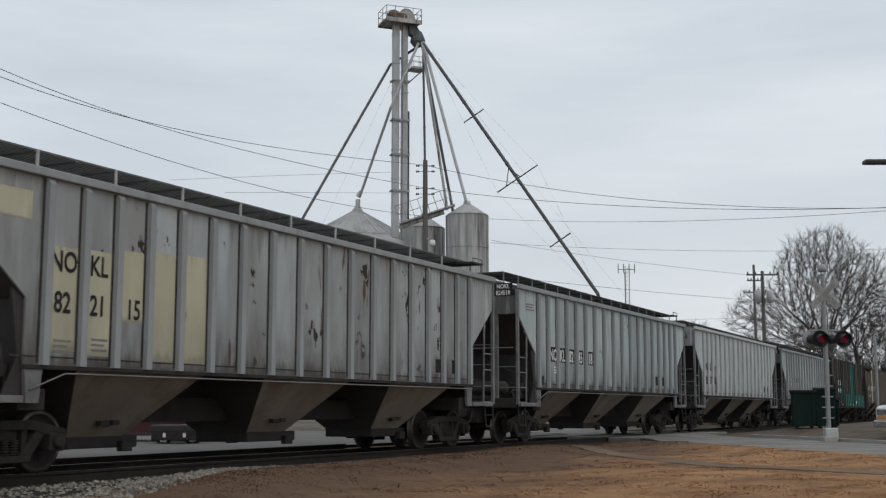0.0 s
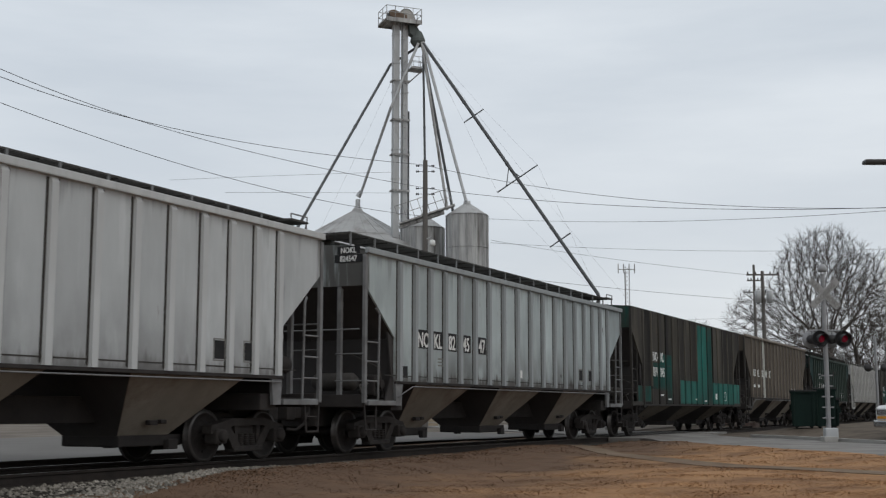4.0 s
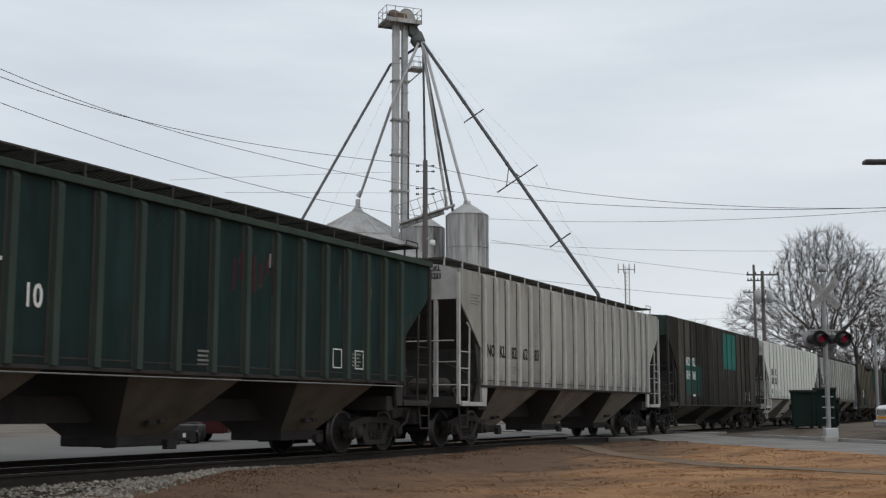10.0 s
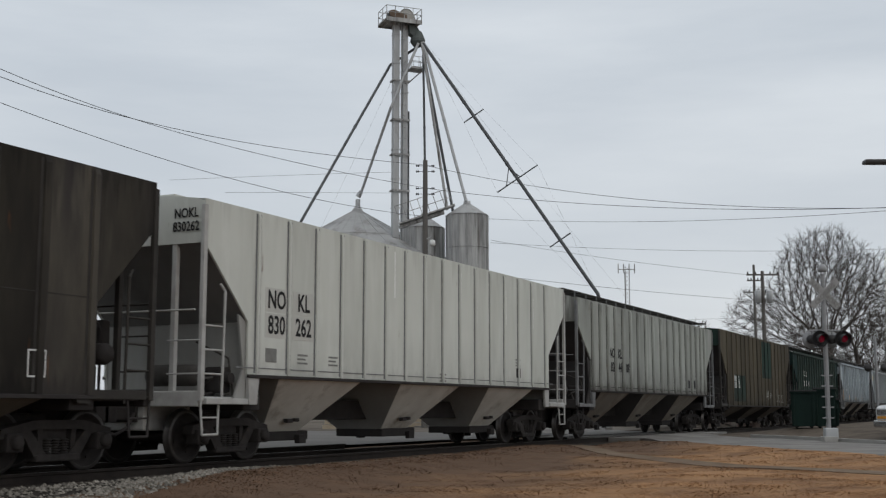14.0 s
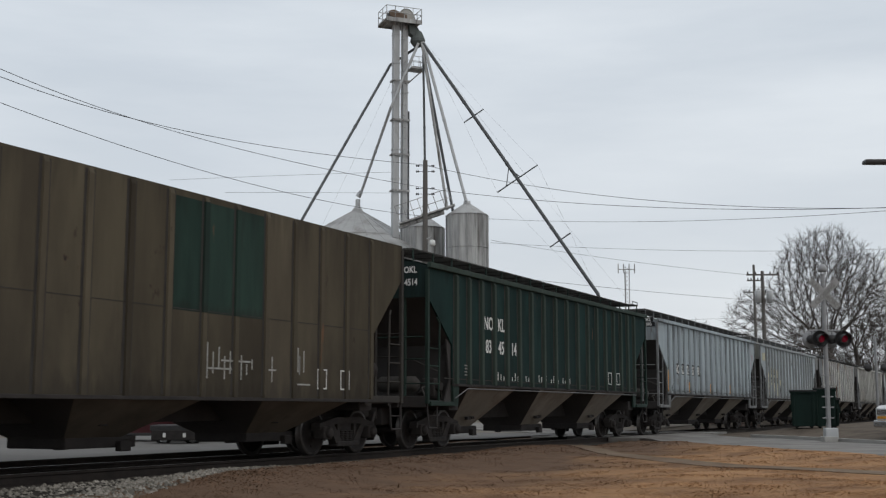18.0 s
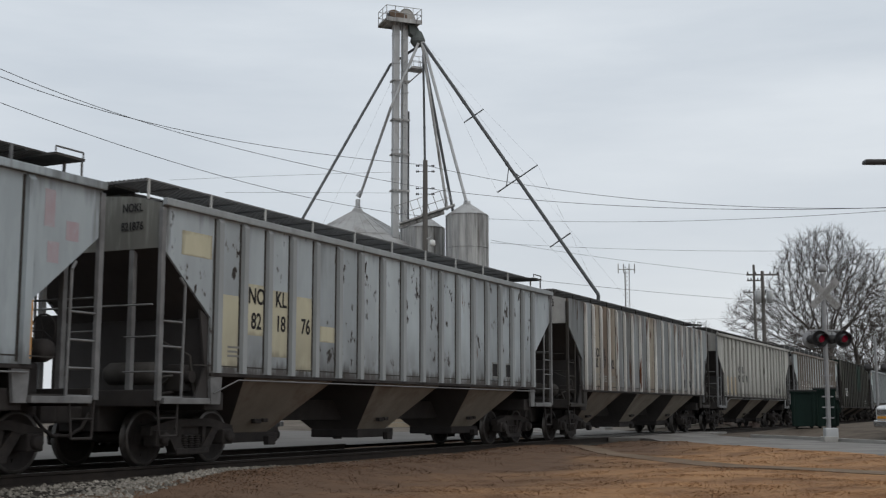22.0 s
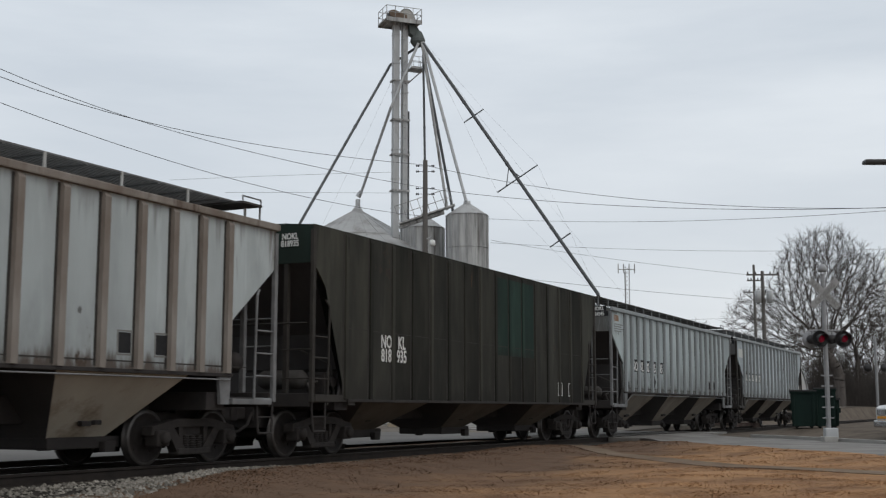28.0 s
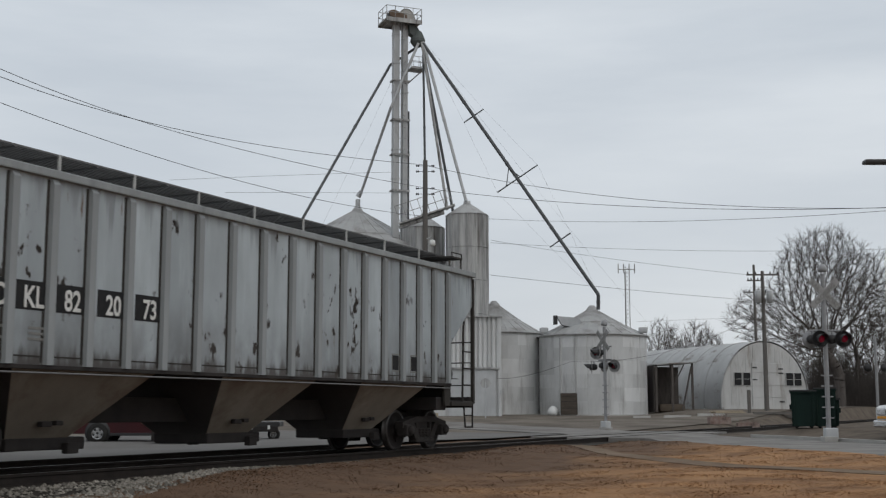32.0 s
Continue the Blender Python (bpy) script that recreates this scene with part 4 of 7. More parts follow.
def metal_shed():
    a, d = 2.0, 92.0
    z0 = stand(a, d)
    t = thing_at("metal_shed", a, d, "white ribbed metal receiving shed with a large door", "shed")
    top = 7.95 - z0
    part("wall", Geo().box(-4.4, 2.4, 0.1, 8.0, 0, top), M["binwhite"], t)
    x = -4.4
    sheet_mesh = Geo().prism([(0, 0.1), (0.06, 0.0), (0.22, 0.0), (0.28, 0.1)], 3.65, top, "z").mesh("wall_rib", M["binwhite"])
    while x < 2.2:
        part("wall_rib", sheet_mesh, None, t, "", (x, -0.02, 0))
        x += 0.34
    part("door", Geo().soft(-1.6, 2.0, -0.02, 0.1, 0, 3.6, 0.02), M["galv"], t, "grey sliding door")
    part("door_track", Geo().soft(-2.0, 2.3, -0.14, -0.02, 3.55, 3.7, 0.02), M["galvdark"], t)
    part("corner_trim", Geo().soft(2.2, 2.45, -0.08, 0.12, 0, top, 0.02), M["binwhite"], t)
    part("roof", Geo().prism([(-4.5, top), (2.55, top), (2.55, top + 0.1), (-4.5, top + 0.1)], -0.2, 8.1), M["roofsteel"], t)
    part("meter_box", Geo().soft(2.45, 2.7, -0.3, 0.0, 1.7, 2.1, 0.02), M["galvdark"], t)


metal_shed()


# ---- arched steel barn ----
def arched_barn():
    a, d = 26.6, 100.0
    t = thing_at("arched_barn", a, d, "weathered white arched steel barn", "barn", turn=19.0)
    W, H, L = 4.15, 5.65, 27.0
    n = 22
    prof = [(W * math.cos(math.pi * i / n) * (1.0 if i in (0, n) else 1.02), H * math.sin(math.pi * i / n) ** 0.82) for i in range(n + 1)]
    # roof in arched sheets
    for k in range(10):
        y0, y1 = k * L / 10, (k + 1) * L / 10 + 0.04
        off = 0.015 * (k % 2)
        g = Geo()
        vs = [(x * (1 + off / W), y, z + off) for x, z in prof for y in (y0, y1)]
        g.add(vs, [(2 * i, 2 * i + 1, 2 * i + 3, 2 * i + 2) for i in range(n)], True)
        part("roof_sheet", g, M["barnroof"], t)
        part("rib", Geo().bar([(x * 1.008, y0, z + 0.02) for x, z in prof], 0.035, n=4), M["barnroof"], t)
    front = [(x * 0.985, z * 0.985) for x, z in prof]
    part("front_wall", Geo().prism(front, 0.05, 0.15), M["barnwhite"], t)
    part("rear_wall", Geo().prism(front, L - 0.15, L - 0.05), M["barnwhite"], t)
    for k in range(12):
        x = -3.9 + k * 0.71
        zt = H * max(0.05, 1 - (x / W) ** 2) ** 0.41 * 0.95
        part("wall_seam", Geo().box(x - 0.02, x + 0.02, 0.025, 0.05, 0, zt), M["barnwhite"], t)
    door = part("door", Geo().soft(-1.25, 1.8, -0.05, 0.04, 0, 3.8, 0.02), M["barnwhite"], t, "large white double door")
    for z in (1.0, 2.0, 3.05):
        part("door_rail", Geo().box(-1.2, 1.75, -0.075, -0.05, z, z + 0.06), M["barnwhite"], door)
    for x, z in ((-1.0, 3.4), (-1.0, 2.4), (1.5, 3.3), (1.5, 2.95), (1.55, 0.6)):
        part("hinge", Geo().box(x - 0.22, x + 0.22, -0.085, -0.05, z, z + 0.1), M["blackmetal"], door)
    for x0 in (-2.95, -2.12, 2.02, 2.82):
        w = part("window", Geo().soft(x0, x0 + 0.74, -0.03, 0.05, 1.95, 3.05, 0.02), M["barnwhite"], t)
        part("pane", Geo().box(x0 + 0.035, x0 + 0.705, -0.036, -0.03, 1.985, 3.015), M["dusty_glass"], w)
        part("glazing_bar", Geo().box(x0 + 0.035, x0 + 0.705, -0.05, -0.036, 2.485, 2.51), M["barnwhite"], w)
    part("sill_board", Geo().box(-4.0, 4.0, -0.04, 0.045, 0, 0.25), M["barnwhite"], t)
    # lean-to on the long side
    lean = thing("lean_to", yard(18.7, 97.0, stand(18.7, 97.0), 3.0), "open dark timber lean-to with a sagging roof", "lean-to")
    part("roof", Geo().prism([(-1.8, 3.72), (1.55, 3.9), (1.55, 3.99), (-1.8, 3.81)], -0.3, 4.5), M["barnroof"], lean)
    for x, y, h in ((-1.65, -0.1, 3.72), (-0.35, -0.15, 3.8), (-0.05, 1.6, 3.8), (1.35, 0.2, 3.88)):
        part("post", Geo().box(x - 0.08, x + 0.08, y - 0.08, y + 0.08, 0, h), M["bark"], lean)
    part("back_wall", Geo().box(-1.75, 1.2, 4.2, 4.35, 0, 3.7), M["bark"], lean)
    part("side_wall", Geo().box(-1.8, -1.7, 0.2, 4.2, 0, 3.7), M["bark"], lean)
    part("brace", Geo().tube((0.5, 0.1, 0.2), (1.25, 0.1, 3.6), 0.07, n=6), M["bark"], lean)
    part("brace", Geo().tube((-0.3, -0.1, 2.0), (0.6, -0.1, 3.75), 0.05, n=6), M["bark"], lean)
    part("rubble", Geo().soft(-1.2, 0.9, 0.8, 2.4, 0, 0.6, 0.2), M["dirt"], lean)


M["barnroof"] = material("grey_barn_roof", (0.47, 0.475, 0.475), (0.31, 0.31, 0.305), 0.5, (1, 1, 0.5), rough=0.65, metal=0.05, stains=(0.15, 0.125, 0.105), stain_amount=0.42, stain_scale=0.7, stain_stretch=(1, 0.5, 1))
M["barnwhite"] = material("chalky_barn_paint", (0.56, 0.56, 0.55), (0.4, 0.395, 0.385), 0.9, (1, 1, 0.35), rough=0.75, stains=(0.23, 0.2, 0.17), stain_amount=0.34, stain_scale=1.1, stain_stretch=(1.5, 1, 0.25), stain_soft=0.12)
arched_barn()


# ---- poles, wires, mast ----
def utility_pole(a, d, top, label, arms=(), turn=0.0, extras=False, r=0.19):
    z0 = stand(a, d)
    t = thing_at("utility_pole", a, d, label, "utility pole", turn, "utility poles")
    part("pole", Geo().tube((0, 0, -0.3), (0, 0, top - z0), r, r * 0.65, n=12), M["wood"], t)
    for z, w in arms:
        arm = part("crossarm", Geo().soft(-w, w, -0.2, -0.08, z - z0 - 0.06, z - z0 + 0.06, 0.01), M["wood"], t)
        for x in (-w + 0.1, -w * 0.45, w * 0.45, w - 0.1):
            part("insulator", Geo().lathe([(0.03, 0.05), (0.07, 0.1), (0.04, 0.14), (0.065, 0.2), (0.0, 0.26)], 8, centre=(x, -0.14, z - z0)), M["blackmetal"], arm)
    if extras:
        for x in (-0.45, 0.45):
            part("transformer", Geo().lathe([(0.0, 0), (0.24, 0.02), (0.26, 0.9), (0.2, 1.0), (0.0, 1.02)], 14, centre=(x, -0.25, 9.0 - z0)), M["galv"], t)
    return t


utility_pole(-0.93, 62.0, 13.9, "weathered wooden utility pole before the elevator", ())
near_pole = thing("pole_lamp", yard(-0.75, 61.7, 9.4), "grey yard light bracketed to the pole", "lamp")
part("shade", Geo().lathe([(0.04, 0.25), (0.13, 0.2), (0.17, 0.0), (0.12, -0.08), (0.0, -0.1)], 12, centre=(0.2, 0, 0)), M["white"], near_pole)
part("bracket", Geo().bar([(-0.1, 0.1, 0.3), (0.2, 0, 0.4)], 0.03), M["galvdark"], near_pole)
for z in (13.6, 13.3, 12.4, 12.1):
    ins = thing("strain_insulator", yard(-0.93, 62.0, z), "dark strain insulators either side of the pole", "insulator", group="strain insulators")
    part("bolt", Geo().tube((-0.5, 0, 0), (0.5, 0, 0), 0.015, n=5), M["blackmetal"], ins)
    for x in (-0.45, -0.36, 0.36, 0.45):
        part("disc", Geo().lathe([(0.0, -0.04), (0.06, -0.025), (0.06, 0.025), (0.0, 0.04)], 8, centre=(x, 0, 0), axis="x"), M["blackmetal"], ins)
utility_pole(24.55, 92.0, 11.5, "wooden utility pole with crossarm and transformers", ((11.2, 1.25),), 0, True)
utility_pole(29.1, 112.0, 14.4, "second wooden utility pole with three short crossarms", ((12.9, 0.7), (11.8, 1.1), (9.25, 0.6)), r=0.17)


def wire(pts, r=0.02, sag=0.0):
    """A cable through three yard points (a, d, z)."""
    (a0, d0, z0), (am, dm, zm), (a1, d1, z1) = pts
    t = thing("cable", Matrix.Identity(4), "thin black overhead cable", "cable", "overhead cables")
    line = []
    for i in range(25):
        u = i / 24
        q = [(1 - u) * (1 - 2 * u) * p0 + 4 * u * (1 - u) * pm + u * (2 * u - 1) * p1 for p0, pm, p1 in ((a0, am, a1), (d0, dm, d1), (z0, zm, z1))]
        line.append(YARD @ Vector(q))
    part("strand", Geo().bar(line, r, n=5), M["wire"], t)


for pts in (
    ((-13.26, 35, 11.03), (-9.13, 48.5, 11.74), (-1.06, 62, 12.45)), ((-13.25, 35, 10.79), (-9.14, 48.5, 12.0), (-1.07, 62, 13.66)), ((-17.30, 35, 11.62), (-9.18, 48.5, 10.44), (-1.06, 62, 10.93)),
    ((-0.86, 62, 13.61), (9.26, 56, 10.76), (19.38, 50, 9.36)), ((-0.86, 62, 12.40), (9.26, 56, 10.41), (19.38, 50, 9.38)), ((3.69, 97.8, 16.5), (13.43, 75, 12.69), (23.25, 60, 10.95)),
    ((3.81, 95, 14.12), (20.31, 95, 13.48), (36.81, 95, 13.67)), ((2.82, 72, 8.96), (13.12, 82, 9.03), (23.42, 92, 9.27)), ((4.22, 105, 15.74), (13.77, 98.5, 13.28), (23.33, 92, 11.23)),
    ((24.09, 150, 11.82), (26.56, 131, 10.64), (29.04, 112, 9.47)), ((-25.44, 110, 22.08), (-14.98, 105.5, 21.61), (-4.51, 101, 21.04)), ((-20.19, 110, 20.92), (-12.35, 105.5, 20.09), (-4.51, 101, 19.23)),
    ((8.87, 84, 4.24), (16.52, 88, 5.17), (24.16, 92, 8.17)), ((3.9, 88, 3.2), (6.0, 86, 3.35), (8.87, 84, 4.24)), ((24.2, 92, 9.4), (27.5, 92, 9.2), (34.0, 90, 9.3)),
):
    wire(pts, 0.0125)
# guys from the leg head, and the two truss cables that pass over the spout's cross arms
for a1_, d1_, z1_ in ((-14.0, 110, 12.0), (19.0, 112, 9.0)):
    wire(((-2.5, 100, 33.0), ((-2.5 + a1_) / 2, (100 + d1_) / 2, (33.0 + z1_) / 2 - 0.3), (a1_, d1_, z1_)), 0.006)
for side in (-1, 1):
    ends = [Vector((-1.6, 99.4, 32.0))]
    for t_, half in ((0.307, 1.0), (0.56, 2.0), (0.797, 1.0)):
        ends.append(Vector((-1.7 + 13.85 * t_, 99.4 - 5.6 * t_, 31.9 - 22.05 * t_)) + Vector((0.82, 0.0, 0.57)) * half * side)
    ends.append(Vector((12.15, 93.8, 9.9)))
    truss = thing("truss_cable", Matrix.Identity(4), "thin steel truss cable strung along the long spout", "cable", "truss cables")
    part("strand", Geo().bar([YARD @ p for p in ends], 0.006, n=4), M["wire"], truss)

mast = thing_at("lattice_mast", 46.0, 300.0, "slim steel lattice radio mast with antennas", "mast")
z0 = stand(46.0, 300.0)
g = Geo()
tri = [(0.7, 0), (-0.35, 0.6), (-0.35, -0.6)]
for x, y in tri:
    g.tube((x, y, 0), (x, y, 35.2 - z0), 0.09, n=5)
part("leg_frame", g, M["galvdark"], mast)
g = Geo()
for k in range(34):
    for i in range(3):
        (xa, ya), (xb, yb) = tri[i], tri[(i + 1) % 3]
        g.tube((xa, ya, k * 1.04), (xb, yb, k * 1.04 + 1.04), 0.045, n=4, caps=False)
part("lacing", g, M["galvdark"], mast)
g = Geo().box(-2.1, 2.1, -0.1, 0.1, 34.5, 34.7)
for x in (-2.05, -0.7, 0.7, 2.05):
    g.soft(x - 0.12, x + 0.12, -0.1, 0.1, 33.6, 36.0, 0.03)
part("antenna_frame", g, M["galvdark"], mast)


# ---- crossing signals ----
def crossing_signal(m, label, height, lights, boards=True, disc=None):
    t = thing("crossing_signal", m, label, "crossing signal", "crossing signals")
    part("foundation", Geo().soft(-0.22, 0.22, -0.22, 0.22, -0.2, 0.2, 0.03), M["concrete"], t)
    part("junction_base", Geo().soft(-0.16, 0.24, -0.2, 0.12, 0.12, 0.46, 0.04), M["galv"], t)
    part("mast", Geo().tube((0, 0, 0.3), (0, 0, height - 0.35), 0.075, n=14), M["silver"], t)
    for k in range(5):
        part("step_clamp", Geo().box(-0.17, 0.17, -0.05, 0.05, 0.75 + k * 0.33, 0.79 + k * 0.33), M["silver"], t)
    bell = Geo().lathe([(0.0, 0.26), (0.08, 0.24), (0.14, 0.14), (0.155, 0.04), (0.13, 0.0), (0.0, -0.02)], 16, centre=(0, 0, height - 0.3))
    part("bell", bell, M["silver"], t, "silver crossing bell")
    if boards:
        zc = height - 1.0
        for s in (-1, 1):
            b = part("crossbuck_blade", Geo().soft(-0.61, 0.61, -0.012, 0.012, -0.11, 0.11, 0.005), M["old_white"], t, "weathered white crossbuck blade with black words", pose(0, -0.1 - 0.03 * (s < 0), zc, 0, s * 45.0, 0))
            words = ("CROSSING",) if s < 0 else ("RAIL", "ROAD")
            for k, w in enumerate(words):
                x = 0 if len(words) == 1 else (-0.36 if k == 0 else 0.36)
                part("lettering", letters(w, 0.18, M["dim"], narrow=1.0), None, b, "", (x, -0.016, -0.07))
    for z, dx, dy, face, lens, r in lights:
        lamp = part("signal_lamp", Geo().lathe([(0.0, 0.02), (r, 0.0), (r, -0.03)], 24, axis="y"), M["silver"] if face > 90 else disc or M["blackmetal"], t, "round signal lamp disc with a hood", pose(dx, dy, z, 0, 0, face))
        part("lens", Geo().lathe([(0.11, -0.1), (0.1, -0.125), (0.0, -0.14)], 18, axis="y"), lens, lamp, "red lens")
        part("housing", Geo().lathe([(0.0, 0.26), (0.11, 0.24), (0.15, 0.12), (0.15, -0.1), (0.11, -0.1)], 18, axis="y"), M["blackmetal"], lamp)
        hood = Geo()
        n = 12
        vs = []
        for i in range(n + 1):
            q = math.radians(-20 + 220 * i / n)
            vs += [(0.15 * math.cos(q), -0.08, 0.15 * math.sin(q)), (0.155 * math.cos(q), -0.4 + 0.14 * (1 - math.sin(q)), 0.155 * math.sin(q))]
        hood.add(vs, [(2 * i, 2 * i + 1, 2 * i + 3, 2 * i + 2) for i in range(n)], True)
        part("hood", hood, M["blackmetal"], lamp)
        part("lamp_arm", Geo().bar([(0, 0.1, 0.1), (0, 0.1, 0.28)], 0.03), M["silver"], lamp)
    zs = sorted({round(l[0], 2) for l in lights})
    for z in zs:
        part("crossarm", Geo().tube((-0.5, 0.02, z + 0.27), (0.5, 0.02, z + 0.27), 0.03, n=8), M["silver"], t)
    return t


a, d = 12.05, 38.0
z0 = stand(a, d)
zl = 3.12 - z0
crossing_signal(yard(a, d, z0), "silver crossing signal with red flashers and a crossbuck", 5.55 - z0,
                ((zl, -0.2, -0.12, 8, M["lit"], 0.27), (zl, 0.52, -0.12, 8, M["lit"], 0.27), (zl, -0.42, 0.12, 188, M["unlit"], 0.27), (zl, 0.22, 0.14, 188, M["unlit"], 0.27)))
a, d = 7.5, 56.0
z0 = stand(a, d)
crossing_signal(yard(a, d, z0, -60), "far crossing signal seen edge-on, with its flashers", 5.1 - z0,
                ((2.9 - z0, -0.85, -0.1, -35, M["unlit"], 0.3), (2.9 - z0, 0.85, -0.1, 20, M["unlit"], 0.3), (2.95 - z0, -0.25, 0.15, 180, M["unlit"], 0.3), (3.55 - z0, -0.75, 0.1, 40, M["unlit"], 0.3), (3.55 - z0, -0.2, -0.2, -20, M["unlit"], 0.3)), disc=M["old_white"])
far = thing("crossing_signal", yard(21.5, 60.0, stand(21.5, 60.0)), "distant crossing signal with dark flashers", "crossing signal", "crossing signals")
part("mast", Geo().tube((0, 0, 0), (0, 0, 4.3), 0.07, n=10), M["silver"], far)
for x in (-0.45, 0.45):
    part("signal_lamp", Geo().lathe([(0.0, 0.02), (0.2, 0.0), (0.2, -0.04), (0.0, -0.05)], 18, centre=(x * 0.9, 0, 2.75), axis="y"), M["blackmetal"], far)


# ---- dumpsters ----
def dumpster(m, label, w, dp, h, slant):
    t = thing("dumpster", m, label, "dumpster", "dumpsters")
    body = Geo().prism([(-w, 0.08), (w, 0.08), (w + 0.04, h), (-w - 0.04, h)], -dp, dp)
    part("body", body, M["green"], t)
    for x in (-w * 0.85, w * 0.85):
        part("stiffener", Geo().soft(x - 0.04, x + 0.04, -dp - 0.03, -dp, 0.1, h - 0.05, 0.012), M["green"], t)
    part("rim", Geo().soft(-w - 0.07, w + 0.07, -dp - 0.06, dp + 0.06, h - 0.07, h, 0.015), M["green"], t)
    part("lid", Geo().prism([(-w - 0.08, h), (w + 0.08, h), (w + 0.08, h + 0.05 + slant), (-w - 0.08, h + 0.05)], -dp - 0.08, dp + 0.08), M["blackmetal"], t, "black plastic lid")
    for s in (-1, 1):
        part("fork_pocket", Geo().soft(s * (w + 0.03) - 0.06, s * (w + 0.03) + 0.06, -dp * 0.7, dp * 0.7, h * 0.5, h * 0.5 + 0.2, 0.02), M["green"], t)
        for y in (-dp + 0.1, dp - 0.1):
            part("caster", Geo().lathe([(0.0, -0.03), (0.08, -0.03), (0.08, 0.03), (0.0, 0.03)], 10, centre=(s * (w - 0.15), y, 0.08), axis="y"), M["tyre"], t)
    return t


dumpster(yard(13.78, 46.4, stand(13.78, 46.4), -17), "dark green steel dumpster at the roadside", 0.42, 0.7, 1.38, 0.0)
dumpster(yard(14.66, 46.6, stand(14.66, 46.6), -17), "blackish green steel dumpster beside another one", 0.36, 0.75, 1.48, 0.0)
dumpster(yard(15.15, 47.2, stand(15.15, 47.2), -17), "small green dumpster with a sloped lid", 0.2, 0.6, 1.15, -0.16)


# ---- bare trees ----
def bare_tree(m, lobes, fork, trunk_r, seed, label, count=900, step=0.5, reach=3.2, twig=0.012, twigs=6):
    """Limbs that grow towards free space in the lobes of the crown, fork by fork, and end in fine twigs."""
    rr = random.Random(seed)
    gen = np.random.default_rng(seed)
    t = thing("bare_tree", m, label, "tree", "bare trees")
    spots = []
    for (cx, cy, cz), (rx, ry, rz), share in lobes:
        k = int(count * share)
        v = gen.normal(size=(k, 3))
        v /= np.linalg.norm(v, axis=1)[:, None]
        v *= gen.random((k, 1)) ** 0.4
        spots.append(v * (rx, ry, rz) + (cx, cy, cz))
    spots = np.concatenate(spots)
    nodes, parents = [np.array((0.0, 0.0, -0.3))], [-1]
    z = 0.0
    while z < fork:
        z += step
        nodes.append(nodes[-1] + (rr.uniform(-0.12, 0.12) * step, rr.uniform(-0.12, 0.12) * step, step))
        parents.append(len(nodes) - 2)
    near = np.full(len(spots), 1e9)
    who = np.zeros(len(spots), int)
    fresh = list(range(len(nodes)))
    kids = {}
    for _ in range(140):
        for k in fresh:
            d = np.linalg.norm(spots - nodes[k], axis=1)
            better = d < near
            near[better], who[better] = d[better], k
        keep = near > step * 1.25
        spots, near, who = spots[keep], near[keep], who[keep]
        if not len(spots):
            break
        limit = max(reach, near.min() + 0.01)
        pull = {}
        for p, d, k in zip(spots, near, who):
            if d < limit:
                pull.setdefault(int(k), []).append((p - nodes[k]) / d)
        fresh = []
        for k, vs in pull.items():
            if kids.get(k, 0) > 2:
                continue
            kids[k] = kids.get(k, 0) + 1
            v = np.sum(vs, axis=0)
            v = v / (np.linalg.norm(v) + 1e-6)
            old = nodes[k] - nodes[parents[k]] if parents[k] >= 0 else np.array((0, 0, 1.0))
            v = v + 0.45 * old / (np.linalg.norm(old) + 1e-6) + gen.normal(size=3) * 0.11
            nodes.append(nodes[k] + v / np.linalg.norm(v) * step)
            parents.append(k)
            fresh.append(len(nodes) - 1)
    n = len(nodes)
    area, children = [0.0] * n, [0] * n
    for k in range(n - 1, 0, -1):
        if not children[k]:
            area[k] = twig ** 1.55
        area[parents[k]] += area[k]
        children[parents[k]] += 1
    fat = area[1] ** (1 / 1.55)
    radius = [max(twig, a ** (1 / 1.55) * trunk_r / fat) for a in area]
    trunk, crown = Geo(), Geo()
    for k in range(1, n):
        p = parents[k]
        g = trunk if radius[k] > trunk_r * 0.3 else crown
        g.tube(nodes[p], nodes[k], radius[p] if children[p] == 1 or radius[p] < radius[k] * 1.5 else radius[k] * 1.15, radius[k], n=8 if g is trunk else (5 if radius[k] > 3 * twig else 3), caps=False)
        if radius[k] < 2.6 * twig:
            d0 = Vector(nodes[k] - nodes[p]).normalized()
            for _ in range(twigs):
                side = Vector((rr.uniform(-1, 1), rr.uniform(-1, 1), rr.uniform(-0.5, 0.9)))
                end = Vector(nodes[k]) + (d0 * 1.2 + side * 0.55 + Vector((0, 0, 0.15))) * step * rr.uniform(0.8, 2.3)
                crown.tube(Vector(nodes[k]), end, twig * 0.7, twig * 0.3, n=3, caps=False)
    part("trunk", trunk, M["bark"], t)
    part("crown", crown, M["bark"], t, "bare grey-brown twigs")
    return t


bare_tree(yard(45.9, 140.0, stand(45.9, 140.0)), (((-1.2, 0, 14.4), (6.2, 5.0, 6.4), 0.5), ((-6.6, 0, 10.2), (6.4, 4.0, 3.9), 0.2), ((-4.4, 0, 8.0), (4.4, 3.5, 3.6), 0.2), ((5.0, 0, 12.6), (5.0, 4.5, 5.4), 0.18)), 3.6, 0.62, 11,
          "large leafless tree with a wide round crown", 5200, 0.42, 2.3, 0.012, 9)
bare_tree(yard(51.6, 150.0, stand(51.6, 150.0)), (((0.4, 0, 9.5), (5.5, 4.5, 6.4), 1.0),), 3.2, 0.4, 8, "leafless tree behind the crossing", 1000, 0.45, 2.8, 0.013, 9)
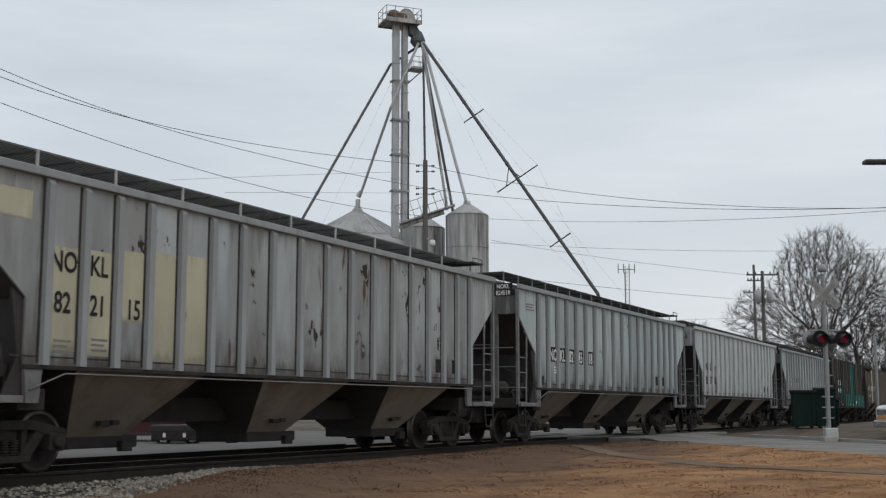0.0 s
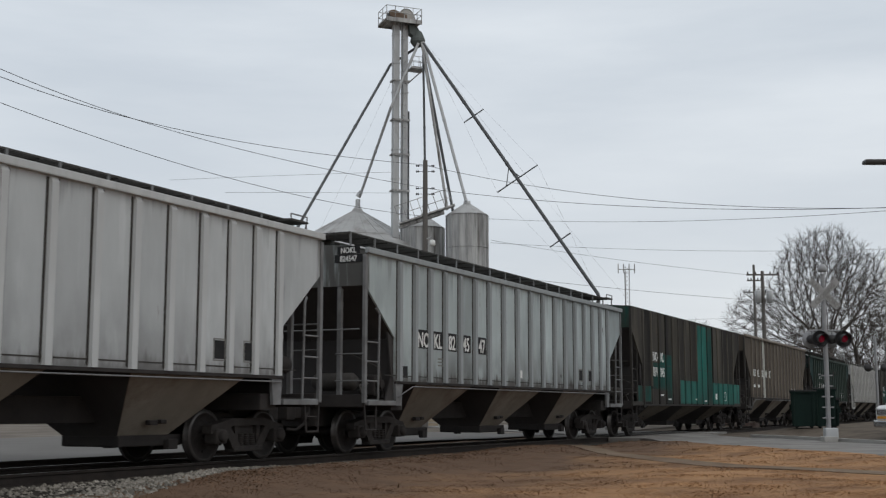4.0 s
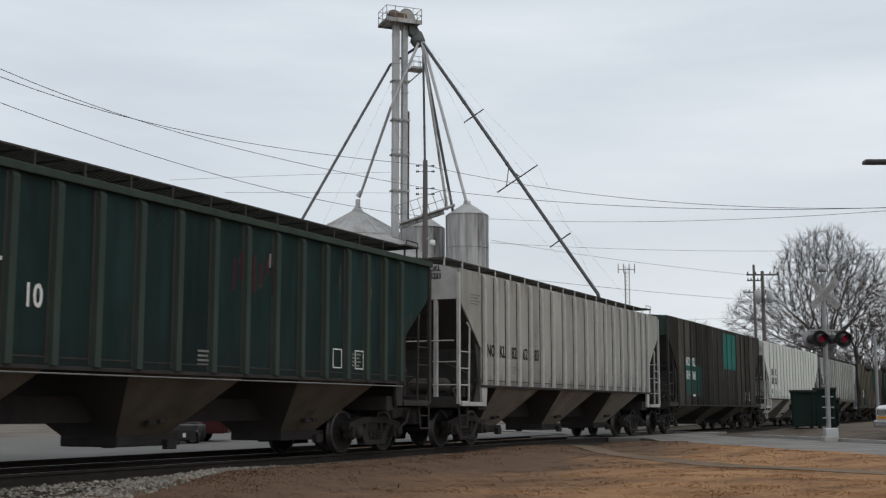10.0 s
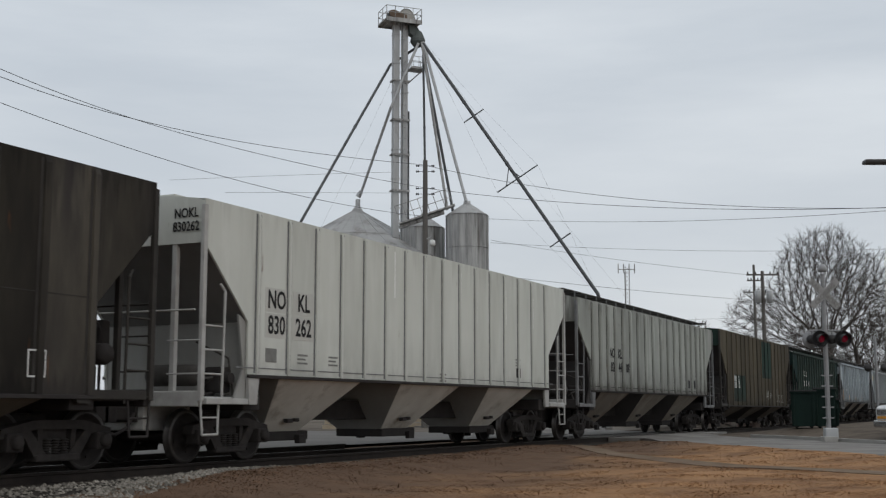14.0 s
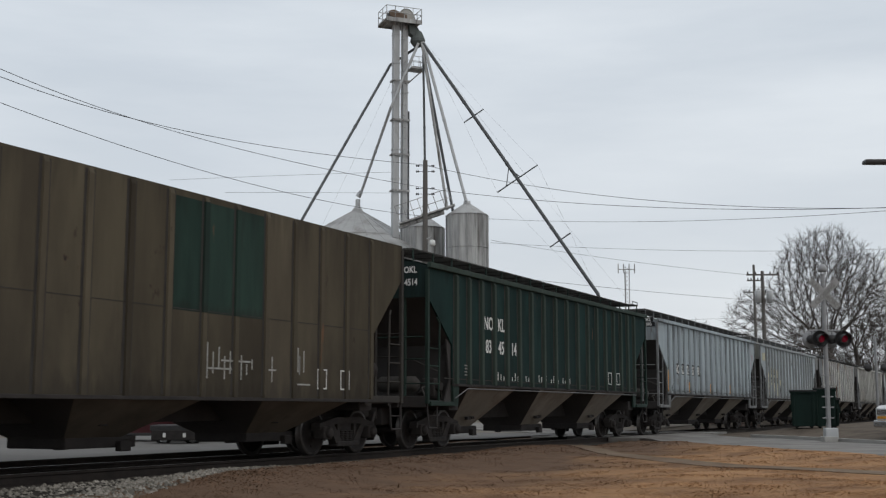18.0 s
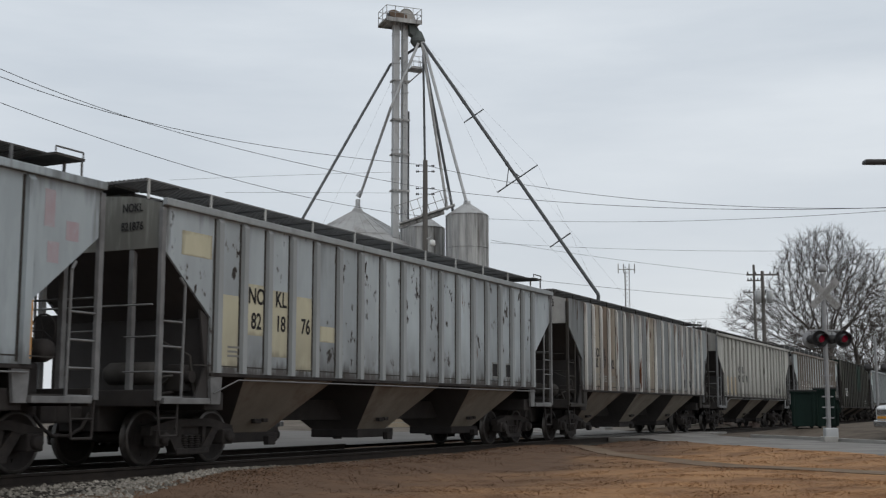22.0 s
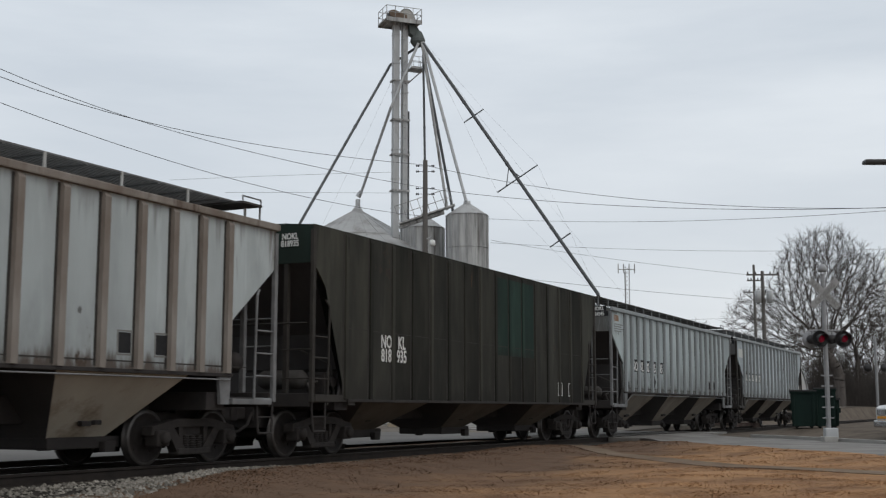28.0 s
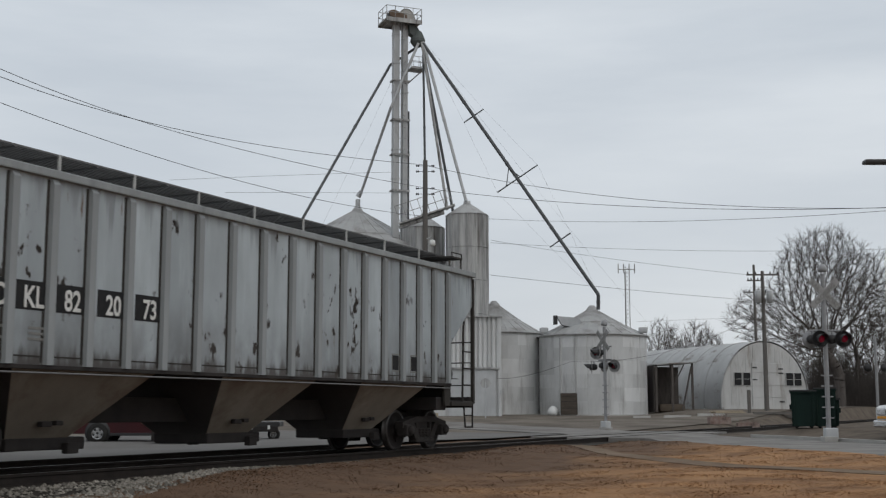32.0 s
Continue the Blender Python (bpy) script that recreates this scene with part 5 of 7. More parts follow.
bare_tree(yard(47.2, 152.0, stand(47.2, 152.0)), (((0, 0, 6.5), (4.2, 3.0, 4.6), 1.0),), 1.5, 0.24, 5, "small leafless tree in the brush", 900, 0.42, 2.8, 0.013, 8)
bare_tree(yard(56.0, 156.0, stand(56.0, 156.0)), (((0, 0, 7.0), (4.2, 3.0, 5.0), 1.0),), 1.5, 0.26, 15, "leafless tree with low spreading limbs", 900, 0.42, 2.8, 0.013, 8)
for k, (a_, h_) in enumerate(((29.9, 12.2), (32.2, 11.4), (34.2, 11.9), (36.6, 10.4), (38.6, 8.6))):
    bare_tree(yard(a_, 165 + 4 * math.sin(k * 2.1), stand(a_, 165)), (((0, 0, h_ * 0.62), (2.5, 2.0, h_ * 0.36), 1.0),), h_ * 0.2, 0.16, 20 + k, "leafless tree in the far hedge line", 620, 0.36, 2.2, 0.013, 8)

# dead brush at the foot of the trees
brush = Geo()
for k in range(15000):
    d_ = rng.uniform(143, 162)
    a_ = rng.uniform(0.305, 0.42) * d_
    p = YARD @ Vector((a_, d_, 0))
    z = ground_height(p.x, p.y)
    h = rng.uniform(1.0, 7.0) * (0.45 + 1.3 * abs(noise.noise((a_ * 0.3, d_ * 0.2, 0))))
    q = Vector((rng.uniform(-0.35, 0.35), rng.uniform(-0.35, 0.35), 1)) * h
    brush.tube((p.x, p.y, z), (p.x + q.x, p.y + q.y, z + q.z), 0.03, 0.015, n=3, caps=False)
structure("brush", brush, M["bark"], "dense dead brush under the trees", "brush", "stuff")

# ---- vehicles and odds and ends ----
def car_wheel(parent, x, y, r, s):
    w = part("wheel", Geo().lathe([(r * 0.55, -0.1), (r * 0.95, -0.1), (r, -0.06), (r, 0.06), (r * 0.95, 0.1), (r * 0.55, 0.1)], 26, axis="y"), M["tyre"], parent, "", (x, y, r))
    g = Geo().lathe([(0.0, s * 0.03), (r * 0.2, s * 0.04), (r * 0.22, s * 0.0)], 16, axis="y")
    g.lathe([(r * 0.48, s * 0.05), (r * 0.58, s * 0.09), (r * 0.6, s * 0.05)], 24, axis="y")
    for k in range(5):
        a = k * 2 * math.pi / 5
        g.soft(-0.045, 0.045, -0.02, 0.02, r * 0.1, r * 0.55, 0.01, Matrix.Translation((0, s * 0.045, 0)) @ Matrix.Rotation(a, 4, "Y"))
    part("rim", g, M["chrome"], w)


def sedan(m):
    t = thing("sedan", m, "dark red parked sedan with alloy wheels", "car")
    low = [(-2.3, 0.3), (-2.33, 0.62), (-2.2, 0.82), (-1.2, 0.93), (1.25, 0.95), (2.15, 0.85), (2.3, 0.6), (2.28, 0.3)]
    top = [(-1.3, 0.9), (-0.55, 1.36), (0.75, 1.38), (1.55, 0.92)]
    g = Geo().prism(low, -0.88, 0.88)
    bm_ = Geo().prism(top, -0.72, 0.72)
    part("body", g, M["red"], t)
    part("cabin", bm_, M["red"], t)
    for s in (-1, 1):
        part("side_window", Geo().prism([(-1.1, 0.96), (-0.5, 1.3), (0.7, 1.32), (1.3, 0.96)], s * 0.725, s * 0.735), M["glass"], t)
        part("sill_trim", Geo().soft(-1.1, 1.1, s * 0.88 - 0.02, s * 0.88 + 0.02, 0.24, 0.32, 0.01), M["blackmetal"], t)
        for x in (-1.42, 1.38):
            part("wheel_arch", Geo().lathe([(0.0, s * 0.885), (0.37, s * 0.885), (0.37, s * 0.8)], 22, centre=(x, 0, 0.34), axis="y"), M["blackmetal"], t)
            car_wheel(t, x, s * 0.83, 0.31, s)
    part("windscreen", Geo().prism([(-1.27, 0.93), (-0.58, 1.35), (-0.6, 1.36), (-1.3, 0.94)], -0.66, 0.66), M["glass"], t)
    part("bumper", Geo().soft(-2.4, -2.25, -0.85, 0.85, 0.32, 0.55, 0.04), M["red"], t)
    part("bumper", Geo().soft(2.22, 2.38, -0.85, 0.85, 0.32, 0.55, 0.04), M["red"], t)


def pickup(m):
    t = thing("pickup_truck", m, "white pickup truck waiting at the crossing", "truck")
    hood = [(-2.7, 0.55), (-2.72, 1.05), (-2.5, 1.14), (-1.2, 1.2), (-1.2, 0.55)]
    part("front_body", Geo().prism(hood, -0.95, 0.95), M["carwhite"], t)
    part("cab", Geo().prism([(-1.25, 0.55), (-1.25, 1.2), (-0.7, 1.85), (0.9, 1.88), (1.0, 1.2), (1.0, 0.55)], -0.92, 0.92), M["carwhite"], t)
    part("bed", Geo().prism([(1.0, 0.6), (1.0, 1.22), (2.85, 1.22), (2.85, 0.6)], -0.95, 0.95), M["carwhite"], t)
    part("windscreen", Geo().prism([(-1.22, 1.24), (-0.74, 1.8), (-0.77, 1.82), (-1.26, 1.26)], -0.78, 0.78), M["glass"], t)
    for s in (-1, 1):
        part("side_window", Geo().prism([(-1.0, 1.25), (-0.62, 1.76), (0.8, 1.78), (0.85, 1.25)], s * 0.925, s * 0.935), M["glass"], t)
        part("headlight", Geo().soft(-2.76, -2.66, s * 0.72 - 0.17, s * 0.72 + 0.17, 0.83, 1.03, 0.03), M["chrome"], t, "clear headlight")
        part("turn_lamp", Geo().soft(-2.755, -2.66, s * 0.72 - 0.17, s * 0.72 + 0.17, 0.72, 0.8, 0.02), M["orange"], t, "amber turn lamp")
        part("mirror", Geo().soft(-1.05, -0.95, s * 1.05 - 0.1, s * 1.05 + 0.1, 1.3, 1.5, 0.03), M["blackmetal"], t)
        for x in (-1.75, 1.85):
            car_wheel(t, x, s * 0.85, 0.38, s)
    part("grille", Geo().soft(-2.75, -2.68, -0.5, 0.5, 0.72, 1.03, 0.02), M["blackmetal"], t)
    part("bumper", Geo().soft(-2.88, -2.66, -0.95, 0.95, 0.45, 0.68, 0.05), M["chrome"], t, "chrome front bumper")


sedan(yard(-8.84, 36.9, stand(-8.84, 36.9), 4))
pickup(yard(16.55, 39.2, stand(16.55, 39.2), 32))
def low_trailer(a, d, w, low, top, label):
    t = thing("low_trailer", yard(a, d, stand(a, d), 3), label, "trailer")
    part("deck", Geo().soft(-w, w, -0.8, 0.8, top - 0.16, top, 0.03), M["blackmetal"], t)
    part("tailboard", Geo().soft(-w + 0.05, w - 0.05, -0.84, -0.79, low, top - 0.14, 0.02), M["truck"], t)
    for x in (-0.25, 0.3):
        part("reflector", Geo().box(x - 0.04, x + 0.04, -0.846, -0.84, low + 0.08, low + 0.2), M["white"], t)
    for s in (-1, 1):
        car_wheel(t, s * (w - 0.25), 0.0, 0.2, -1)


low_trailer(-7.52, 34.6, 0.66, 0.18, 0.6, "low dark flat trailer parked before a car")
low_trailer(-5.95, 40.0, 0.64, 0.3, 0.62, "dark low utility trailer with two small wheels")

# stacked timbers in the yard, seen under the cars
for k, (a_, d_) in enumerate(((-4.6, 60.0), (-1.6, 64.0))):
    st_ = thing("timber_stack", yard(a_, d_, stand(a_, d_), 8 * k), "stack of pale timbers on the yard", "timber stack")
    for j in range(3):
        for i in range(3):
            part("timber", Geo().soft(-1.3 + 0.1 * j, 1.3 - 0.06 * i, -0.5 + i * 0.34, -0.2 + i * 0.34, j * 0.26, j * 0.26 + 0.23, 0.015), M["tan"], st_)

# planters with dead stalks, and pale kerb blocks on the yard
M["planter"] = material("faded_red_planter_board", (0.17, 0.1, 0.085), (0.3, 0.25, 0.22), 3, rough=0.9, stains=(0.08, 0.06, 0.05), stain_amount=0.4)
for k, a_ in enumerate((15.9, 17.55)):
    p = thing("planter_box", yard(a_, 70.0, stand(a_, 70.0), 5 - 9 * k), "weathered planter box with dead stalks", "planter", "planter boxes")
    for y in (-0.28, 0.24):
        part("side_board", Geo().soft(-0.62, 0.62, y, y + 0.05, 0, 0.42, 0.012), M["planter"], p)
    for x in (-0.62, 0.57):
        part("end_board", Geo().soft(x, x + 0.05, -0.23, 0.24, 0, 0.42, 0.012), M["planter"], p)
    part("soil", Geo().soft(-0.57, 0.57, -0.23, 0.24, 0.02, 0.36, 0.02), M["dirt"], p)
    stalks = Geo()
    for j in range(40):
        x, y = rng.uniform(-0.5, 0.5), rng.uniform(-0.18, 0.18)
        stalks.tube((x, y, 0.33), (x + rng.uniform(-0.16, 0.16), y + rng.uniform(-0.1, 0.1), 0.36 + rng.uniform(0.08, 0.3)), 0.014, 0.007, n=3, caps=False)
    part("dead_stalks", stalks, M["planter"], p, "dry brown stalks")
for a_, w in ((16.4, 0.95), (18.75, 0.95), (13.9, 0.6)):
    p = thing("kerb_block", yard(a_, 85.0, stand(a_, 85.0), 2), "pale concrete parking kerb block on the yard", "kerb block", "kerb blocks")
    part("block", Geo().prism([(-0.12, -0.05), (0.12, -0.05), (0.07, 0.2), (-0.07, 0.2)], -w, w, "x"), M["concrete"], p)

# pallets, planks and posts near the barn
for k, (a_, d_, w) in enumerate(((23.3, 86.0, 1.3), (25.0, 86.6, 1.0), (20.6, 88.0, 1.2))):
    p = thing("plank_pile", yard(a_, d_, stand(a_, d_), 12 * k - 6), "weathered planks piled on the ground", "planks", "plank piles")
    for i in range(4):
        part("plank", Geo().soft(-w, w, -0.5 + i * 0.26, -0.28 + i * 0.26, 0.02 + 0.1 * (i % 2), 0.1 + 0.1 * (i % 2), 0.01), M["tan"] if k == 2 else M["wood"], p)
post = thing("dark_post", yard(22.2, 88.0, stand(22.2, 88.0)), "short dark wooden post", "post")
part("shaft", Geo().soft(-0.11, 0.11, -0.11, 0.11, -0.1, 1.7, 0.02), M["wood"], post)
for a_, h in ((9.05, 6.6), (10.2, 6.6)):
    p = thing("bin_post", yard(a_, 93.0, stand(a_, 93.0)), "slim steel post before the white bins", "post", "bin posts")
    part("shaft", Geo().tube((0, 0, 0), (0, 0, h - 0.6), 0.09, n=8), M["galvdark"], p)
ctrl = thing("control_cabinet", yard(9.65, 93.2, stand(9.65, 93.2)), "rusty electrical control cabinet", "cabinet")
part("case", Geo().soft(-0.65, 0.65, -0.3, 0.3, 0.1, 1.75, 0.03), M["tie"], ctrl)
for z in (0.6, 1.1, 1.5):
    part("seam", Geo().box(-0.6, 0.6, -0.31, -0.3, z, z + 0.03), M["under"], ctrl)
sign = thing("stop_sign", yard(2.95, 84.0, stand(2.95, 84.0)), "small round sign seen from behind on a post", "sign")
part("post", Geo().tube((0, 0, 0), (0, 0, 2.5), 0.035, n=6), M["galv"], sign)
part("plate", Geo().lathe([(0.0, -0.01), (0.36, -0.01), (0.36, 0.01), (0.0, 0.01)], 8, centre=(0, 0, 2.45), axis="y", smooth=False), M["galvdark"], sign)
junk = thing("rubbish_bag", yard(8.5, 93.6, stand(8.5, 93.6)), "white plastic sack at the foot of the bin", "sack")
part("sack", Geo().lathe([(0.0, 0.0), (0.45, 0.05), (0.5, 0.35), (0.28, 0.62), (0.1, 0.75), (0.0, 0.76)], 10), M["white"], junk)

# street lamp that leans into view
lamp = thing("street_lamp", yard(14.4, 30.5, stand(14.4, 30.5)), "dark street lamp on a long arm", "street lamp")
part("pole", Geo().tube((0, 0, 0), (0, 0, 7.5), 0.1, 0.07, n=12), M["galvdark"], lamp)
part("arm", Geo().bar([(0, 0, 7.1), (-1.0, -0.1, 7.27), (-2.95, -0.3, 7.29)], 0.035, n=8), M["galvdark"], lamp)
part("head", Geo().soft(-3.65, -2.9, -0.45, -0.15, 7.22, 7.33, 0.04), M["blackmetal"], lamp, "flat dark lamp head")

# ---- the train: covered hopper cars, coupled, rolling towards -x ----
TRACK_Y = 13.84
RIBS18 = [s * v for v in (0.47, 1.40, 2.32, 3.18, 4.03, 4.86, 5.64, 6.39, 7.12) for s in (-1, 1)]
RIBS16 = [s * v for v in (0.47, 1.39, 2.29, 3.20, 4.12, 5.06, 6.02, 7.02) for s in (-1, 1)]
SHARED = {}


def shared(key, make):
    if key not in SHARED:
        SHARED[key] = make()
    return SHARED[key]


def hat_rib(z0, z1, width, depth):
    """A pressed post: wide foot, narrower crown, tapered ends."""
    g = Geo()
    a, b = width / 2, width / 2 * 0.84
    sec = [(-a, 0), (-b, -depth), (b, -depth), (a, 0)]
    vs = [(x, y, z0) for x, y in sec] + [(x, y, z0 + 0.09) for x, y in sec] + [(x, y, z1 - 0.09) for x, y in sec] + [(x, y * 0.25, z1) for x, y in sec]
    fs = [(k * 4 + i, k * 4 + i + 1, k * 4 + 5 + i, k * 4 + 4 + i) for k in range(3) for i in range(3)]
    g.add(vs, fs + [(3, 2, 1, 0), (12, 13, 14, 15)])
    # dirt packed along both feet, and the shade of the creases, as dark strips
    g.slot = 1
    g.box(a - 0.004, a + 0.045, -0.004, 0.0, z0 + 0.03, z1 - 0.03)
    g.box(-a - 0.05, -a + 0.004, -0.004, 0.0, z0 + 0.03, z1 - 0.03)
    return g


def axle_mesh():
    return Geo().tube((0, -1.1, 0), (0, 1.1, 0), 0.085, n=12).mesh("axle", M["wheel"])


def wheel_mesh(s):
    g = Geo()
    if s:
        # face, hub, dished plate, rim, flange on the inside
        prof = [(0.0, 0.80), (0.14, 0.80), (0.15, 0.775), (0.2, 0.735), (0.36, 0.745), (0.385, 0.785), (0.4, 0.79)]
        g.lathe([(r, s * h) for r, h in prof], 32, axis="y")
        g.lathe([(0.4, s * 0.67), (0.37, s * 0.675), (0.2, s * 0.7), (0.0, s * 0.7)], 32, axis="y")
        # four lightening marks on the plate make the turning visible
        for k in range(4):
            a = k * math.pi / 2 + 0.3
            g.tube((0.27 * math.cos(a), s * 0.735, 0.27 * math.sin(a)), (0.27 * math.cos(a), s * 0.752, 0.27 * math.sin(a)), 0.035, n=8)
        g.slot = 1
        g.lathe([(0.4, s * 0.79), (0.452, s * 0.787), (0.457, s * 0.78), (0.457, s * 0.70), (0.482, s * 0.69), (0.48, s * 0.67), (0.4, s * 0.67)], 40, axis="y")
    return g.mesh("wheel", (M["wheel"], M["tread"]))


def side_frame_mesh():
    """Cast side frame with two journal boxes, window, belly and spring nest; at y = 0, outside towards -y."""
    g = Geo()
    up = [(-1.12, 0.50), (-1.10, 0.64), (-0.78, 0.70), (-0.5, 0.76), (0.5, 0.76), (0.78, 0.70), (1.10, 0.64), (1.12, 0.50),
          (0.95, 0.52), (0.72, 0.56), (0.46, 0.63), (-0.46, 0.63), (-0.72, 0.56), (-0.95, 0.52)]
    g.prism(up, -0.10, 0.10)
    for s in (-1, 1):
        g.prism([(s * 0.72, 0.60), (s * 0.56, 0.64), (s * 0.22, 0.27), (s * 0.34, 0.20), (s * 0.44, 0.22)], -0.09, 0.09)
        g.prism([(s * 0.40, 0.70), (s * 0.29, 0.70), (s * 0.27, 0.26), (s * 0.34, 0.24)], -0.07, 0.08)
        g.soft(s * 0.89 - 0.16, s * 0.89 + 0.16, -0.17, 0.1, 0.32, 0.58, 0.035)
        g.lathe([(0.0, -0.245), (0.085, -0.245), (0.105, -0.22), (0.11, -0.16)], 14, centre=(s * 0.89, 0, 0.457), axis="y")
    g.soft(-0.44, 0.44, -0.11, 0.11, 0.17, 0.275, 0.025)
    return g.mesh("side_frame", M["truck"])


def spring_mesh():
    prof = [(0.0, 0.27)]
    for k in range(6):
        z = 0.275 + k * 0.037
        prof += [(0.05, z), (0.078, z + 0.01), (0.078, z + 0.022), (0.05, z + 0.032)]
    return Geo().lathe(prof + [(0.0, 0.5)], 10).mesh("spring", M["truck"])


def bolster_mesh():
    g = Geo()
    g.soft(-0.24, 0.24, -1.02, 1.02, 0.48, 0.68, 0.03)
    g.soft(-0.35, 0.35, -0.5, 0.5, 0.6, 0.86, 0.04)
    g.soft(-0.62, 0.62, -0.6, 0.6, 0.5, 0.72, 0.05)
    for s in (-1, 1):
        g.soft(s * 0.42 - 0.05, s * 0.42 + 0.05, -0.72, 0.72, 0.36, 0.5, 0.02)
        for y in (-0.74, 0.74):
            g.soft(s * 0.42 - 0.04, s * 0.42 + 0.04, y - 0.05, y + 0.05, 0.28, 0.6, 0.015)
    return g.mesh("bolster", M["truck"])


WHEELSETS = []


def add_truck(car, x):
    t = part("truck", shared("bolster", bolster_mesh), None, car, "dust-caked cast steel truck", (x, 0, 0))
    for s in (-1, 1):
        part("side_frame", shared("side_frame", side_frame_mesh), None, t, "", pose(0, s * 0.99, 0, 0, 0, 0 if s < 0 else 180))
        for k in (-0.17, 0.0, 0.17):
            part("spring", shared("spring", spring_mesh), None, t, "", (k, s * 1.02, 0))
        turning = [part("axle", shared("axle", axle_mesh), None, t)]
        turning += [part("wheel", shared(("wheel", k), lambda: wheel_mesh(k)), None, t) for k in (-1, 1)]
        for w in turning:
            w.matrix_parent_inverse = Matrix.Translation((s * 0.89, 0, 0.457))
        WHEELSETS.extend(turning)


def coupler_mesh(s):
    g = Geo()
    g.soft(-0.3, 0.42, -0.11, 0.11, 0.74, 0.96, 0.03)
    g.soft(0.38, 0.72, -0.2, 0.16, 0.7, 1.0, 0.05)
    g.soft(-0.3, 0.02, -0.26, 0.26, 0.7, 1.1, 0.02)
    # brake hose
    g.bar([(0.1, -0.3, 0.85), (0.3, -0.34, 0.62), (0.55, -0.3, 0.5), (0.75, -0.22, 0.52)], 0.03)
    if s < 0:
        g.v = [(-x, y, z) for x, y, z in g.v]
    return g.mesh("coupler", M["under"])


REPAINTS = ("teal", "tealdark", "greendark")
LAYER = {"black": 0.0045, "chalk": 0.006, "maroon": 0.0045, "palepatch": 0.004, "dim": 0.006, "white": 0.006, "orange": 0.005}


def hopper_car(spec):
    hl, zb, ze, hw = spec["half"], spec["sill"], spec["eave"], 1.6
    coat, kind = spec["coat"], spec["type"]
    tall = kind == "tall"
    car = thing("hopper_car", pose(0, TRACK_Y, 0), spec["label"], "rail car", "cars of the train")
    inset, cut_top, cut_low = 1.28, ze - 0.74, 2.43
    # side sheets
    outline = [(-hl, ze), (-hl, cut_top), (-hl + inset, cut_low), (-hl + inset, zb), (hl - inset, zb), (hl - inset, cut_low), (hl, cut_top), (hl, ze)]
    for s in (-1, 1):
        if s > 0:
            part("side_sheet", Geo().prism(outline, hw, hw - 0.04), coat, car)
    # the lit side is made of one sheet to each bay
    xs = sorted(RIBS16 if spec["ribs"] == 16 else RIBS18)
    xs = [x + spec.get("rib_shift", (lambda x: 0.0))(x) for x in xs]
    part("side_panel", Geo().prism(outline[:4] + [(xs[0], zb), (xs[0], ze)], -hw, 0.04 - hw), spec.get("lead_panel", coat), car)
    part("side_panel", Geo().prism([(xs[-1], zb)] + outline[4:] + [(xs[-1], ze)], -hw, 0.04 - hw), coat, car)
    odd = spec.get("odd_panels", {})
    for k, (xa, xb) in enumerate(zip(xs, xs[1:])):
        part("side_panel", Geo().box(xa, xb, -hw, 0.04 - hw, zb, ze), odd.get(k, coat), car)
    # ends above the slope sheets
    for s in (-1, 1):
        arc = [(-hw + 0.04, cut_top), (-hw + 0.04, ze - 0.02), (-0.95, ze + spec["rise"] * 0.62), (0, ze + spec["rise"]), (0.95, ze + spec["rise"] * 0.62), (hw - 0.04, ze - 0.02), (hw - 0.04, cut_top)]
        part("end_panel", Geo().prism(arc, s * (hl - 0.01), s * (hl - 0.05), "x"), spec.get("end_panel", coat), car)
        a, b = hl - 0.03, hl - inset - 0.03
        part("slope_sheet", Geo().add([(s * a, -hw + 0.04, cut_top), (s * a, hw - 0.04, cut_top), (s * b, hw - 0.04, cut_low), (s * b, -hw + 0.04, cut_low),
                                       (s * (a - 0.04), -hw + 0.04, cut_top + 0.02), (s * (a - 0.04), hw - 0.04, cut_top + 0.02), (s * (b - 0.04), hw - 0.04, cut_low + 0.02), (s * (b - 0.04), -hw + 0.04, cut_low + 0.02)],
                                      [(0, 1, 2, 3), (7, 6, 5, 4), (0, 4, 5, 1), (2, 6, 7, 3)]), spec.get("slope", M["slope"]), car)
    # roof
    e, r = ze - 0.01, spec["rise"]
    roof = [(-hw + 0.005, e), (-0.95, e + r * 0.62), (0, e + r), (0.95, e + r * 0.62), (hw - 0.005, e), (0.95, e + r * 0.62 - 0.04), (0, e + r - 0.04), (-0.95, e + r * 0.62 - 0.04)]
    part("roof", Geo().prism([(a, b + 0.012) for a, b in roof], -hl + 0.055, hl - 0.055, "x"), M["board"] if tall else coat, car)
    # top chord and side sill
    for s in (-1, 1):
        if spec["chord"]:
            part("top_chord", Geo().soft(-hl - 0.02, hl + 0.02, s * (hw + 0.035) - 0.05, s * (hw + 0.035) + 0.05, ze - 0.07, ze + 0.055, 0.02), spec.get("rib_coat") or coat, car)
        part("side_sill", Geo().soft(-hl + inset, hl - inset, s * (hw + 0.01) - 0.025, s * (hw + 0.01) + 0.025, zb - 0.04, zb + 0.02, 0.01), M["under"], car)
        if not tall and spec["chord"]:
            part("train_pipe", Geo().bar([(-hl + inset + 0.1, s * (hw + 0.03), zb - 0.32), (-hl + inset + 0.75, s * (hw + 0.05), zb - 0.09), (hl - inset - 0.1, s * (hw + 0.05), zb - 0.09)], 0.014), ENDS["grey"], car, "grey dusty pipe")
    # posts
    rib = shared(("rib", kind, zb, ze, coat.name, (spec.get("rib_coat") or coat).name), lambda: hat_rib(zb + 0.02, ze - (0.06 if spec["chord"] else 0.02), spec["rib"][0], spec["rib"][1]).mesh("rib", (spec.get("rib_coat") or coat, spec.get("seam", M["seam"]))))
